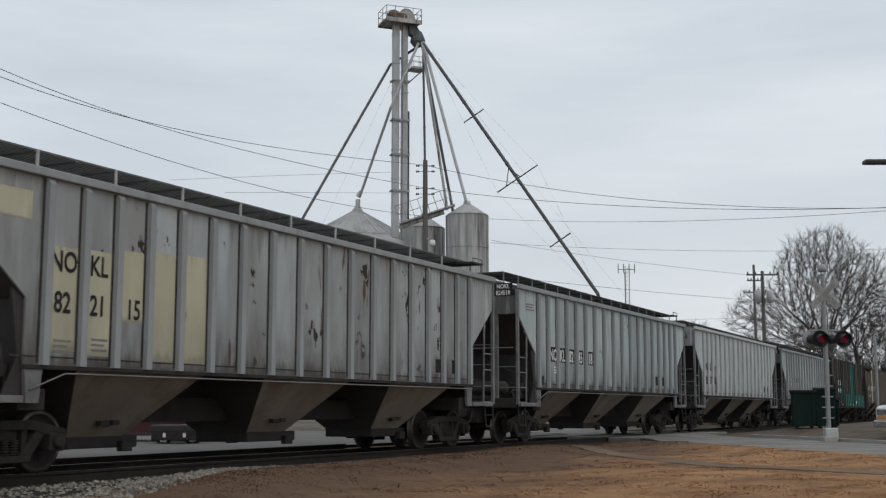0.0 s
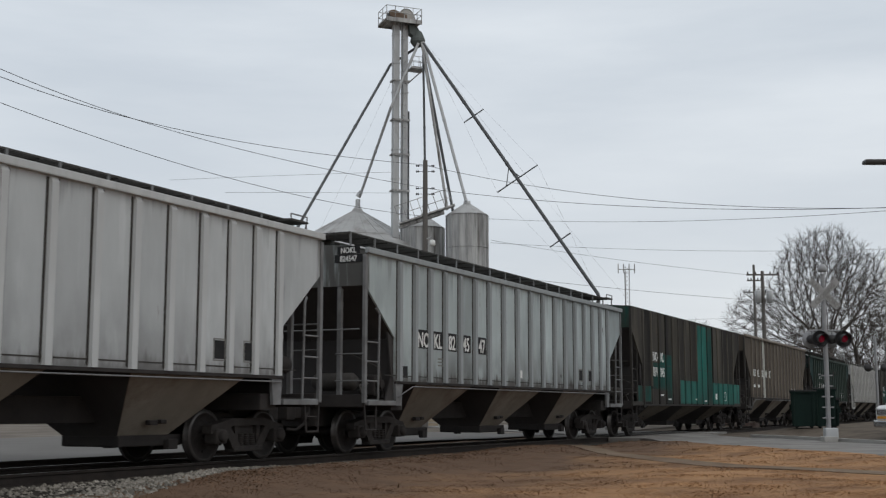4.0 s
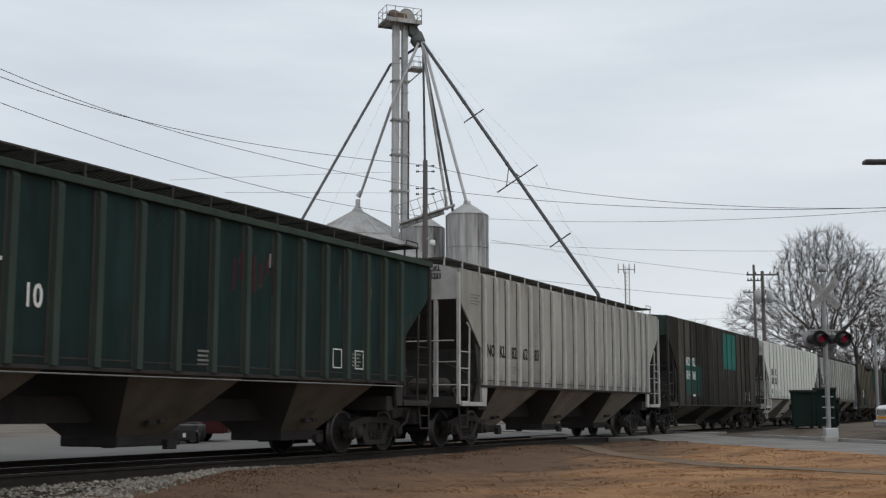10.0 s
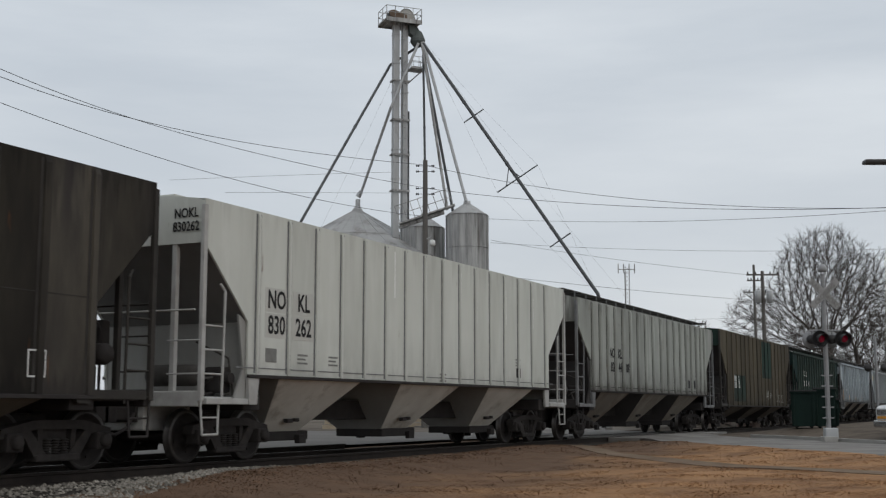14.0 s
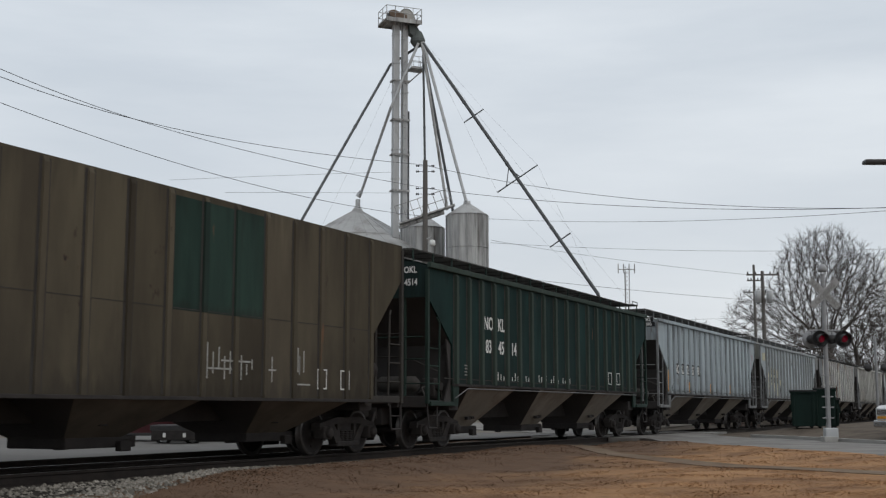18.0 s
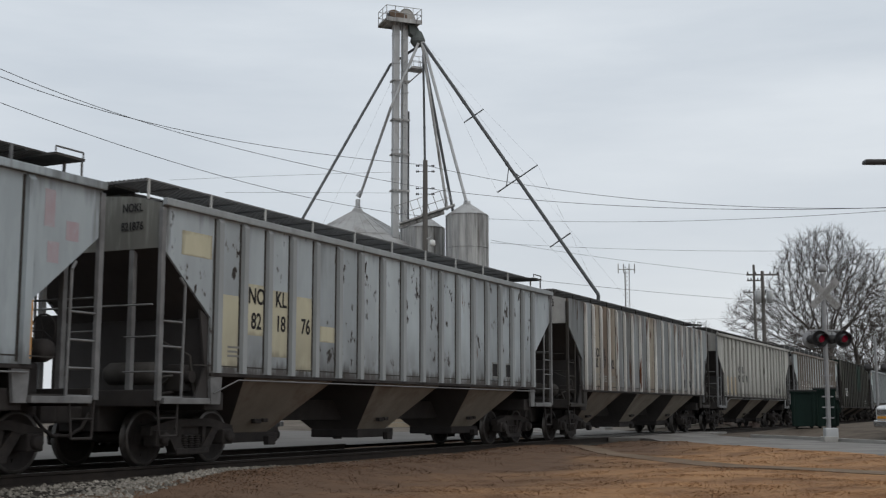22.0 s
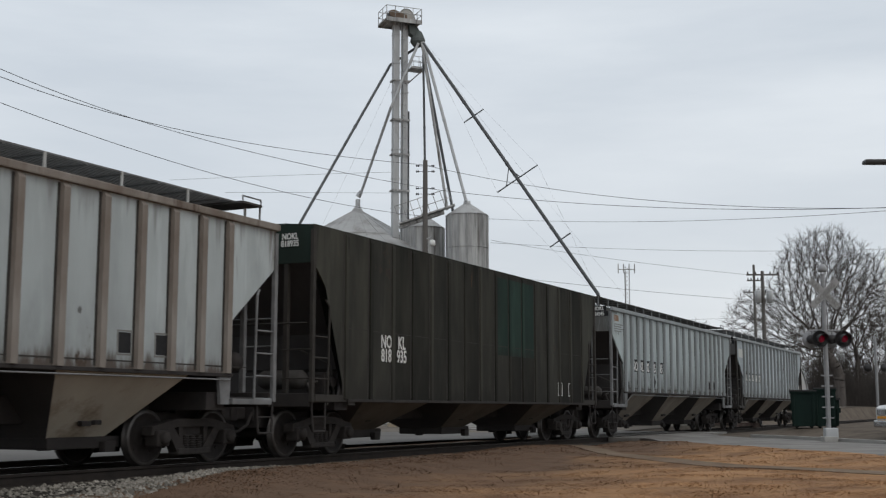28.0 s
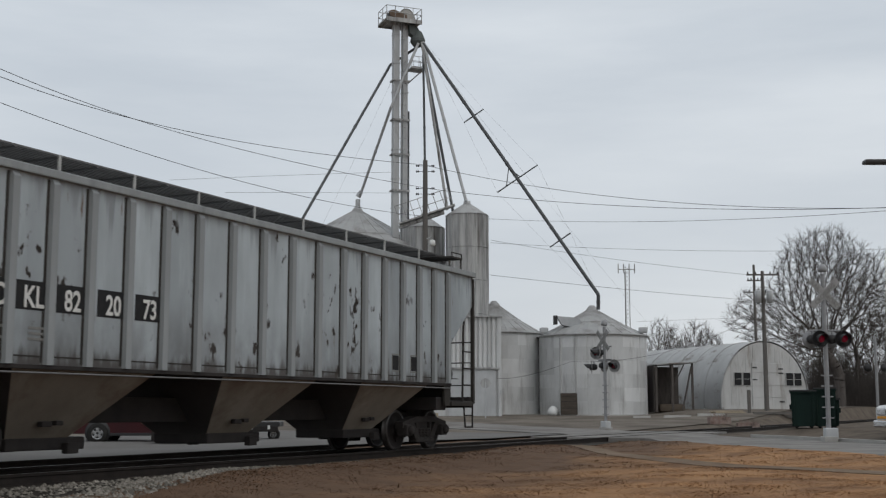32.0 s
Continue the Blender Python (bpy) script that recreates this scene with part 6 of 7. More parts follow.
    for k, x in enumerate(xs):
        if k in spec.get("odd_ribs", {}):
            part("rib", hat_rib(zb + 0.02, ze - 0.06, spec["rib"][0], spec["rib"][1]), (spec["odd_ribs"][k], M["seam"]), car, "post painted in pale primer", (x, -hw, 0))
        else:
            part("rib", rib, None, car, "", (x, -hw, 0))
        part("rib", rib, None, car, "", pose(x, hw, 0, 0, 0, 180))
    if tall:
        part("panel_seam", Geo().box(xs[0], xs[-1], -hw - 0.004, -hw, 2.52, 2.534), spec.get("seam", M["seam"]), car)
    else:
        part("sill_lip", Geo().box(xs[0] - 0.6, xs[-1] + 0.6, -hw - 0.007, -hw, zb + 0.125, zb + 0.145), spec.get("seam", M["seam"]), car)
    # hopper bays with gates
    bay = spec["hopper"]
    for x in (-4.72, 0.0, 4.72):
        g = Geo()
        rings = [(2.25, 1.54, zb + 0.62), (1.48, 1.53, zb - 0.03), (0.58, 0.52, 0.44), (0.55, 0.5, 0.36)]
        vs = [(x + sx * a, sy * b, z) for a, b, z in rings for sx, sy in ((-1, -1), (1, -1), (1, 1), (-1, 1))]
        g.add(vs, [(k * 4 + i, k * 4 + (i + 1) % 4, k * 4 + 4 + (i + 1) % 4, k * 4 + 4 + i) for k in range(3) for i in range(4)] + [(12, 13, 14, 15)])
        # end slopes get the shade-darkened colour, the outer plates a paler one
        h = part("hopper", g, spec.get("bay_slope", M["slope"]), car, "tapered hopper bay, slopes coloured darker for shade")
        for sy in (-1, 1):
            a0, b0, z0 = rings[1]
            a1, b1, z1 = rings[2]
            plate = [(x - a0, sy * (b0 + 0.004), z0), (x + a0, sy * (b0 + 0.004), z0), (x + a1, sy * (b1 + 0.004), z1), (x - a1, sy * (b1 + 0.004), z1)]
            out = [(px, py + sy * 0.012, pz) for px, py, pz in plate]
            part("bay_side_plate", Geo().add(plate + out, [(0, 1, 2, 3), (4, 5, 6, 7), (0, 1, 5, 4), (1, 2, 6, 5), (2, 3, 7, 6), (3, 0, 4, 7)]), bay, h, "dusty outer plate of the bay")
        o = Geo().soft(x - 0.62, x + 1.0, -0.6, 0.6, 0.31, 0.5, 0.03)
        for sy in (-1, 1):
            o.tube((x - 0.3, sy * 0.55, 0.42), (x + 0.75, sy * 0.55, 0.42), 0.04)
            o.soft(x + 0.5, x + 0.75, sy * 0.66 - 0.06, sy * 0.66 + 0.06, 0.25, 0.42, 0.02)
            o.soft(x - 0.25, x - 0.05, sy * 0.88 - 0.05, sy * 0.88 + 0.05, 0.66, 0.74, 0.015)
            o.soft(x + 0.05, x + 0.2, sy * 0.86 - 0.05, sy * 0.86 + 0.05, 0.68, 0.75, 0.015)
        part("outlet_gate", o, M["under"], h)
    # underframe
    part("centre_sill", Geo().soft(-hl - 0.05, hl + 0.05, -0.3, 0.3, 0.7, 1.12, 0.015), M["under"], car)
    for s in (-1, 1):
        x0 = s * (hl - inset)
        g = Geo().soft(min(x0, s * hl), max(x0, s * hl), -1.45, 1.45, 1.04, 1.13, 0.015)
        g.soft(s * (hl - 0.03) - 0.07, s * (hl - 0.03) + 0.07, -1.56, 1.56, 0.96, 1.22, 0.02)
        g.soft(min(s * (hl - 1.25), s * hl), max(s * (hl - 1.25), s * hl), -0.42, 0.42, 0.56, 1.05, 0.03)
        part("end_platform", g, spec.get("step_coat", M["under"]), car)
        part("body_bolster", Geo().soft(s * 7.0 - 0.25, s * 7.0 + 0.25, -1.5, 1.5, 0.9, 1.2, 0.02), M["under"], car)
        part("coupler", shared(("coupler", s), lambda: coupler_mesh(s)), None, car, "", (s * hl, 0, 0))
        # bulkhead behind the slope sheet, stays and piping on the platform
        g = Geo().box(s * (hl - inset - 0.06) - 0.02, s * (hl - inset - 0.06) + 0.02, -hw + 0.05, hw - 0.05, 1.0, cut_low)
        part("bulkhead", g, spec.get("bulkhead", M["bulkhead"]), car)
        for y in (-0.95, 0.95):
            part("slope_stay", Geo().soft(s * (hl - 0.06) - 0.035, s * (hl - 0.06) + 0.06, y - 0.048, y + 0.048, 1.1, cut_top + 0.16, 0.012), spec["end_coat"], car)
        for sy in (-1, 1):
            y = sy * (hw - 0.02)
            post = Geo().soft(s * hl - 0.05, s * hl + 0.05, y - 0.045, y + 0.03, 1.05, ze - 0.1, 0.012)
            part("corner_post", post, spec["end_coat"], car)
            # side ladder: inner stile and rungs
            xi = s * (hl - 0.58)
            lad = Geo().bar([(xi + s * 0.1, y, 3.02), (xi, y - sy * -0.03, 2.9), (xi, y, 1.0)], 0.026)
            for z in (1.1, 1.5, 1.9, 2.3):
                lad.tube((xi, y, z), (s * hl, y, z), 0.018, n=6)
            part("side_ladder", lad, spec["end_coat"], car)
            # end ladder
            end = Geo()
            for z in (1.5, 2.05):
                end.tube((s * (hl + 0.05), y, z), (s * (hl + 0.05), y - sy * 0.66, z), 0.014, n=6)
            part("end_rungs", end, spec["end_coat"], car)
            # stirrup step below the corner
            st = Geo().bar([(s * (hl - 0.5), y, 1.05), (s * (hl - 0.46), y - sy * -0.02, 0.5), (s * (hl - 0.05), y - sy * -0.02, 0.5), (s * hl, y, 1.05)], 0.022)
            st.tube((s * (hl - 0.48), y, 0.78), (s * (hl - 0.03), y, 0.78), 0.016, n=6)
            part("stirrup_step", st, spec.get("step_coat", M["under"]), car)
            # gusset that carries the side sill
            xg = s * (hl - inset)
            gus = Geo().prism([(xg - s * 0.02, zb + 0.02), (xg - s * 0.36, zb + 0.02), (xg - s * 0.3, 1.0), (xg - s * 0.06, 1.0)], sy * (hw - 0.05), sy * (hw + 0.01))
            part("gusset", gus, spec["end_coat"], car)
            part("sill_step", Geo().soft(min(xg, s * (hl - 0.1)), max(xg, s * (hl - 0.1)), y - 0.06, y + 0.04, 1.0, 1.1, 0.012) if not tall else Geo().soft(min(xg, s * (hl - 0.1)), max(xg, s * (hl - 0.1)), y - 0.03, y + 0.03, 1.06, 1.2, 0.012), spec["end_coat"], car)
        part("grab_iron", Geo().bar([(s * (hl + 0.09), -1.5, 2.55), (s * (hl + 0.09), 1.5, 2.55)], 0.017), spec["end_coat"], car)
    # cylinder, levers and piping on the trailing platform
    xt = hl - 0.72
    rack = Geo().soft(xt - 0.34, xt + 0.3, -0.9, 0.9, 1.13, 1.6, 0.05).soft(xt - 0.2, xt + 0.2, -0.5, 0.7, 1.6, 2.2, 0.08)
    rack.lathe([(0.0, -1.3), (0.14, -1.28), (0.17, -1.2), (0.17, -0.6), (0.0, -0.55)], 14, centre=(xt + 0.1, 0, 1.75), axis="y")
    rack.bar([(xt - 0.3, 0.9, 1.3), (xt - 0.3, 1.3, 1.5), (xt - 0.3, 1.4, 2.4)], 0.03)
    part("brake_rigging", rack, M["under"], car, "dark brake cylinder and rigging")
    # brake gear on the leading end
    xb = -hl + 0.72
    tank = Geo().lathe([(0.0, -0.65), (0.12, -0.63), (0.19, -0.54), (0.19, 0.32), (0.12, 0.43), (0.0, 0.45)], 18, centre=(xb, -0.35, 1.5), axis="y")
    part("air_reservoir", tank, M["dusty_tank"], car, "dusty air tank")
    g = Geo().soft(xb + 0.2, xb + 0.5, -1.3, -0.95, 1.2, 1.65, 0.05)
    g.tube((xb + 0.35, -1.3, 1.45), (xb + 0.35, -1.42, 1.45), 0.1, n=12)
    g.bar([(xb + 0.3, -1.1, 1.2), (xb - 0.1, -1.1, 1.16), (xb - 0.2, -0.3, 1.2)], 0.03)
    part("brake_valve", g, M["under"], car)
    pipes = Geo().bar([(xb - 0.35, -1.35, 1.18), (xb - 0.35, -1.25, 1.42), (xb + 0.1, -1.2, 1.46), (xb + 0.2, -0.9, 1.3)], 0.022)
    pipes.bar([(xb + 0.5, -1.35, 1.16), (xb + 0.42, -1.3, 1.8), (xb + 0.42, -0.6, 2.1)], 0.02)
    part("brake_pipe", pipes, M["dusty_tank"], car)
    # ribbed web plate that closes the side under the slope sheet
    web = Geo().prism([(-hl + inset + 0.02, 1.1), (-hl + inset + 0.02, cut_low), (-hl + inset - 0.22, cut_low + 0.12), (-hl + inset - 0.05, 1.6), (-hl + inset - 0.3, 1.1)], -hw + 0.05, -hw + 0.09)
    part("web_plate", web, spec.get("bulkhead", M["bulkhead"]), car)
    wheel = Geo().lathe([(0.25, 0.0), (0.268, 0.018), (0.286, 0.0), (0.268, -0.018), (0.25, 0.0)], 24, centre=(-hl - 0.12, 0.72, 2.2), axis="x")
    for k in range(5):
        a = k * 2 * math.pi / 5
        wheel.tube((-hl - 0.12, 0.72, 2.2), (-hl - 0.12, 0.72 + 0.26 * math.cos(a), 2.2 + 0.26 * math.sin(a)), 0.012, n=5)
    part("brake_wheel", wheel, M["under"], car)
    part("brake_housing", Geo().soft(-hl - 0.06, -hl + 0.14, 0.48, 0.98, 1.9, 2.45, 0.04).tube((-hl + 0.03, 0.6, 1.9), (-hl + 0.03, 0.6, 1.1), 0.03, n=6), M["under"], car)
    for s in (-1, 1):
        add_truck(car, s * 7.0)
    # roof walk
    zr = ze + r
    hatch = Geo().soft(-hl + 0.8, hl - 0.8, -0.3, 0.3, zr - 0.03, zr + (0.07 if tall else 0.17), 0.03)
    part("trough_hatch", hatch, M["board"] if tall else coat, car)
    zw = ze + spec["walk"]
    if spec["walk"]:
        for sy in (-1, 1):
            b = Geo()
            for k in range(10):
                yb = sy * 0.7 - 0.42 + k * 0.088
                b.box(-hl + 0.12, hl - 0.2, yb, yb + 0.048, zw, zw + 0.03)
            for k in range(21):
                xb_ = -hl + 0.12 + k * (2 * hl - 0.37) / 20
                b.box(xb_, xb_ + 0.05, sy * 0.7 - 0.42, sy * 0.7 + 0.42, zw - 0.02, zw)
            part("running_board", b, M["board_grey"] if spec["posts"] == 2 else M["board"], car, "dark grating walkway")
            ys = sy * 1.11
            count = 17 if spec["posts"] == 1 else 11
            for k in range(count):
                x = -hl + 0.2 + k * (2 * hl - 0.5) / (count - 1)
                part("board_post", Geo().box(x - 0.025, x + 0.025, ys - 0.012, ys + 0.012, ze + r * 0.4, zw + 0.032), spec.get("post_coat", spec["end_coat"]), car)
        for s in (-1, 1):
            x = s * (hl - 0.5)
            part("end_walk", Geo().box(x - 0.3, x + 0.3, min(-s * 1.42, s * 0.4), max(-s * 1.42, s * 0.4), zw - 0.05, zw - 0.012), M["board"], car)
            hr = Geo()
            for sy in (-s,):
                hr.bar([(x + 0.28, sy * 1.4, zw), (x + 0.28, sy * 1.4, zw + 0.08), (x - 0.28, sy * 1.4, zw + 0.08), (x - 0.28, sy * 1.4, zw)], 0.014)
                hr.tube((x + 0.28, sy * 1.38, ze), (x + 0.28, sy * 1.38, zw), 0.02, n=6)
            part("roof_grab", hr, spec["end_coat"], car)
    else:
        for k in range(9):
            x = -hl + 1.2 + k * (2 * hl - 2.4) / 8
            part("hatch_latch", Geo().soft(x - 0.08, x + 0.08, -0.42, 0.42, zr + 0.0, zr + 0.1, 0.015), M["board"], car)
    # painted marks
    face = -hw - 0.009
    for text, x, z, size, ink in spec["marks"]:
        part("lettering", letters(text, size, M[ink]), None, car, "", (x + 0.04, face, z))
    for x0, x1, z0, z1, ink in spec["patches"]:
        part("paint_patch", Geo().box(x0, x1, -hw - LAYER.get(ink, 0.003), -hw, z0, z1), M[ink], car)
    for x in xs if tall else ():
        for a in spec["patches"]:
            for b in spec["patches"]:
                if abs(a[1] + 0.075 - x) < 0.03 and abs(b[0] - 0.075 - x) < 0.03 and b[4] in REPAINTS and a[4] in REPAINTS:
                    z0, z1 = max(a[2], b[2]), min(a[3], b[3])
                    w, dp = spec["rib"][0] / 2 + 0.004, spec["rib"][1] + 0.004
                    part("paint_patch", Geo().prism([(x - w, -hw), (x - w * 0.84, -hw - dp), (x + w * 0.84, -hw - dp), (x + w, -hw)], z0, z1, "z"), M[b[4]], car)
    ink, number_dark = spec["end_ink"], not spec["number"].startswith("83")
    if tall:
        yn, zn, size, step = (-0.96, ze - 0.27, 0.24, 0.22) if spec["number"].startswith("819") else (-1.05, ze - 0.27, 0.17, 0.14)
    elif not number_dark:
        yn, zn, size, step = (-1.08, ze - 0.17, 0.21, 0.29) if spec["end_ink"] == "white" else (-1.2, ze - 0.3, 0.23, 0.23)
    elif spec.get("end_back"):
        yn, zn, size, step = -1.18, ze - 0.05, 0.17, 0.175
    else:
        yn, zn, size, step = -0.95, ze - 0.05, 0.2, 0.18
    yn, zn, size, step = spec.get("end_at", (yn, zn, size, step))
    for k, text in enumerate(("NOKL", spec["number"])):
        part("lettering", letters(text, size, M[ink]), None, car, "", pose(-hl - 0.006, yn, zn - step * k, 0, 0, -90))
        if spec.get("end_back"):
            w = (0.3 if k == 0 else 0.37) * size / 0.19
            part("paint_patch", Geo().box(-hl - 0.003, -hl + 0.02, yn - w, yn + w, zn - 0.02 - step * k, zn + step - 0.03 - step * k), M["black"], car)
    return car

# ---- one entry a car, in train order ----
def marks(number, cols, rows, size, ink):
    """Marks in the panels between posts. One row: NO KL and the number on one line; two rows: the number below."""
    out = []
    if len(rows) == 1:
        bits = ["NO", "KL", number[:2], number[2:4], number[4:]]
        return [(b, x, rows[0], size, ink) for b, x in zip(bits, cols)]
    out += [("NO", cols[0], rows[0], size, ink), ("KL", cols[1], rows[0], size, ink)]
    bits = [number[:3], number[3:]] if len(cols) == 2 else [number[:2], number[2:4], number[4:]]
    return out + [(b, x, rows[1], size, ink) for b, x in zip(bits, cols)]


GREY = (0.39, 0.425, 0.43)
COATS = {
    "grey_blue": paint("grey_blue_paint", GREY, (0.275, 0.285, 0.283), rusty=0.1, chips=0.5, streak=0.35, grimy=0.6, edge=0.75),
    "grey_dull": paint("dull_grey_paint", (0.42, 0.468, 0.492), (0.345, 0.382, 0.402), rusty=0.05, grimy=0.45, chips=0.6, panels=0.14, streak=0.32, edge=0.85),
    "pale_grey": paint("pale_grey_paint", (0.485, 0.51, 0.515), (0.42, 0.44, 0.445), rusty=0.03, grimy=0.3, streak=0.3, chips=0.15, edge=0.55),
    "light_blue": paint("pale_blue_grey_paint", (0.43, 0.485, 0.487), (0.35, 0.393, 0.395), rusty=0.03, grimy=0.5, chips=0.2, panels=0.14, streak=0.3, edge=0.85),
    "blackish": paint("sooty_brown_paint", (0.07, 0.063, 0.05), (0.032, 0.0295, 0.028), grime=(0.028, 0.025, 0.023), rusty=0.02, grimy=0.5, streak=0.5, panels=0.55, edge=0.7, seam=(0.018, 0.017, 0.017)),
    "blackgreen": paint("sooty_olive_paint", (0.05, 0.049, 0.04), (0.026, 0.0265, 0.023), grime=(0.026, 0.025, 0.022), rusty=0.0, grimy=0.5, streak=0.5, panels=0.35, seam=(0.017, 0.017, 0.015)),
    "rust_seam": paint("rust_edged_blue_paint", (0.43, 0.475, 0.48), (0.36, 0.395, 0.397), rusty=0.05, grimy=0.3, chips=0.35, streak=0.4, panels=0.08, edge=0.9, seam=(0.085, 0.058, 0.042)),
    "brown": paint("brown_paint", (0.107, 0.09, 0.073), (0.082, 0.068, 0.056), grime=(0.06, 0.051, 0.044), rusty=0.0, grimy=0.35, streak=0.3, chips=0.1, edge=0.35, seam=(0.045, 0.037, 0.031)),
    "green": paint("dark_green_paint", (0.0165, 0.039, 0.036), (0.0105, 0.0225, 0.021), grime=(0.018, 0.024, 0.023), rusty=0.02, grimy=0.4, streak=0.45, edge=0.6, seam=(0.012, 0.013, 0.013)),
    "stone": paint("stone_grey_paint", (0.37, 0.36, 0.33), (0.29, 0.282, 0.255), rusty=0.02, grimy=0.35, streak=0.35, chips=0.1, edge=0.45),
    "white": paint("chalky_white_paint", (0.6, 0.615, 0.57), (0.53, 0.545, 0.5), rusty=0.0, grimy=0.12, streak=0.15, chips=0.0, panels=0.04, edge=0.25, seam=(0.22, 0.21, 0.19)),
    "olive_grey": paint("olive_grey_paint", (0.39, 0.405, 0.37), (0.31, 0.322, 0.295), rusty=0.03, grimy=0.4, streak=0.3, chips=0.15, edge=0.6),
    "olive_brown": paint("olive_brown_paint", (0.1, 0.086, 0.06), (0.07, 0.059, 0.043), grime=(0.045, 0.039, 0.031), rusty=0.02, grimy=0.4, streak=0.3, panels=0.22, edge=0.6, seam=(0.032, 0.028, 0.023)),
    "steel_blue": paint("steel_blue_paint", (0.365, 0.412, 0.436), (0.305, 0.347, 0.369), rusty=0.02, grimy=0.25, streak=0.4, chips=0.15, edge=0.5, panels=0.07),
    "rusted": paint("rust_streaked_paint", (0.25, 0.273, 0.283), (0.2, 0.203, 0.198), rust=(0.08, 0.042, 0.026), rusty=0.2, grimy=0.35, streak=0.75, panels=0.18, chips=0.1, edge=0.65, seam=(0.1, 0.066, 0.047)),
    "rustwash": paint("rust_washed_paint", (0.19, 0.152, 0.12), (0.13, 0.095, 0.072), rust=(0.06, 0.032, 0.022), rusty=0.27, grimy=0.3, streak=0.7, edge=0.5, seam=(0.07, 0.045, 0.033)),
    "tanwash": paint("tan_washed_paint", (0.3, 0.275, 0.225), (0.22, 0.18, 0.14), rust=(0.085, 0.045, 0.03), rusty=0.22, grimy=0.3, streak=0.7, edge=0.5, seam=(0.1, 0.068, 0.05)),
    "tan_grey": paint("warm_pale_paint", (0.43, 0.425, 0.395), (0.35, 0.345, 0.32), rusty=0.04, grimy=0.35, streak=0.35, edge=0.45),
}
ENDS = {
    "grey": material("grey_end_steel", (0.21, 0.213, 0.215), (0.1, 0.1, 0.1), 3, rough=0.7, stains=(0.1, 0.06, 0.04), stain_amount=0.2),
    "pale": material("pale_end_steel", (0.45, 0.448, 0.432), (0.29, 0.284, 0.27), 3, rough=0.7, stains=(0.12, 0.09, 0.06), stain_amount=0.15),
    "dark": material("dark_end_steel", (0.05, 0.045, 0.04), (0.03, 0.028, 0.026), 3, rough=0.75),
    "green": material("green_end_steel", (0.022, 0.04, 0.033), (0.015, 0.024, 0.02), 3, rough=0.7),
}
C18 = dict(type="covered", half=8.57, sill=1.5, eave=4.2, rise=0.2, chord=True, rib=(0.15, 0.075), ribs=18, walk=0.40, posts=1, hopper=M["bay_side"])
TALL = dict(type="tall", half=8.38, sill=1.1, eave=4.46, rise=0.08, chord=False, rib=(0.13, 0.04), ribs=16, walk=0, posts=1, hopper=M["bay_side_dark"])


lead_shift = lambda x: 0.18 * min(1.0, max(0.0, (-x - 3.6) / 2.6))
tail_shift = lambda x: 0.09 if 0 < x < 6.5 else 0.0
wide_shift = lambda x: 0.09 + 0.13 * min(1.0, max(0.0, x / 4.0))


def panel(i, j=None, wide=False, shift=0.0):
    """The stretch between posts i and j, counted from the leading end."""
    xs = sorted(RIBS16 if wide else RIBS18)
    k = 0.075 if wide else 0.085
    return xs[i] + k + shift, xs[i + 1 if j is None else j] - k + shift


def spec(base, number, coat, end, label, mk, patches=(), end_ink="black", **more):
    d = dict(base, number=number, coat=COATS[coat], end_coat=ENDS[end], label=label, marks=mk, patches=list(patches), end_ink=end_ink)
    d.update(more)
    return d


def frames(x, z, ink, step=0.86):
    """Two outlined squares."""
    out = []
    for k in range(2):
        a = x + k * step
        out += [(a, a + 0.34, z, z + 0.022, ink), (a, a + 0.34, z + 0.358, z + 0.38, ink), (a, a + 0.022, z + 0.022, z + 0.358, ink), (a + 0.318, a + 0.34, z + 0.022, z + 0.358, ink)]
    return out


def hazard(x, z, ink="dim"):
    """Small framed panels near the trailing end."""
    return frames(x, z, "dim") + [(a + 0.035, a + 0.305, z + 0.035, z + 0.345, "black") for a in (x, x + 0.86)]


def plates(x, z):
    """Black information plates framed in white, with a few short lines of print."""
    out = frames(x, z, "white")
    for a in (x, x + 0.86):
        out.append((a + 0.024, a + 0.316, z + 0.024, z + 0.356, "black"))
        out += [(a + 0.05 + 0.07 * (k % 3), a + 0.09 + 0.07 * (k % 3), z + 0.3 - 0.055 * k, z + 0.315 - 0.055 * k, "white") for k in range(5)]
    return out


def small_print(x, z, ink="dim", lines=3, width=0.34):
    return [(x, x + width * (1 - 0.2 * (k % 2)), z - k * 0.075, z - k * 0.075 + 0.035, ink) for k in range(lines)]


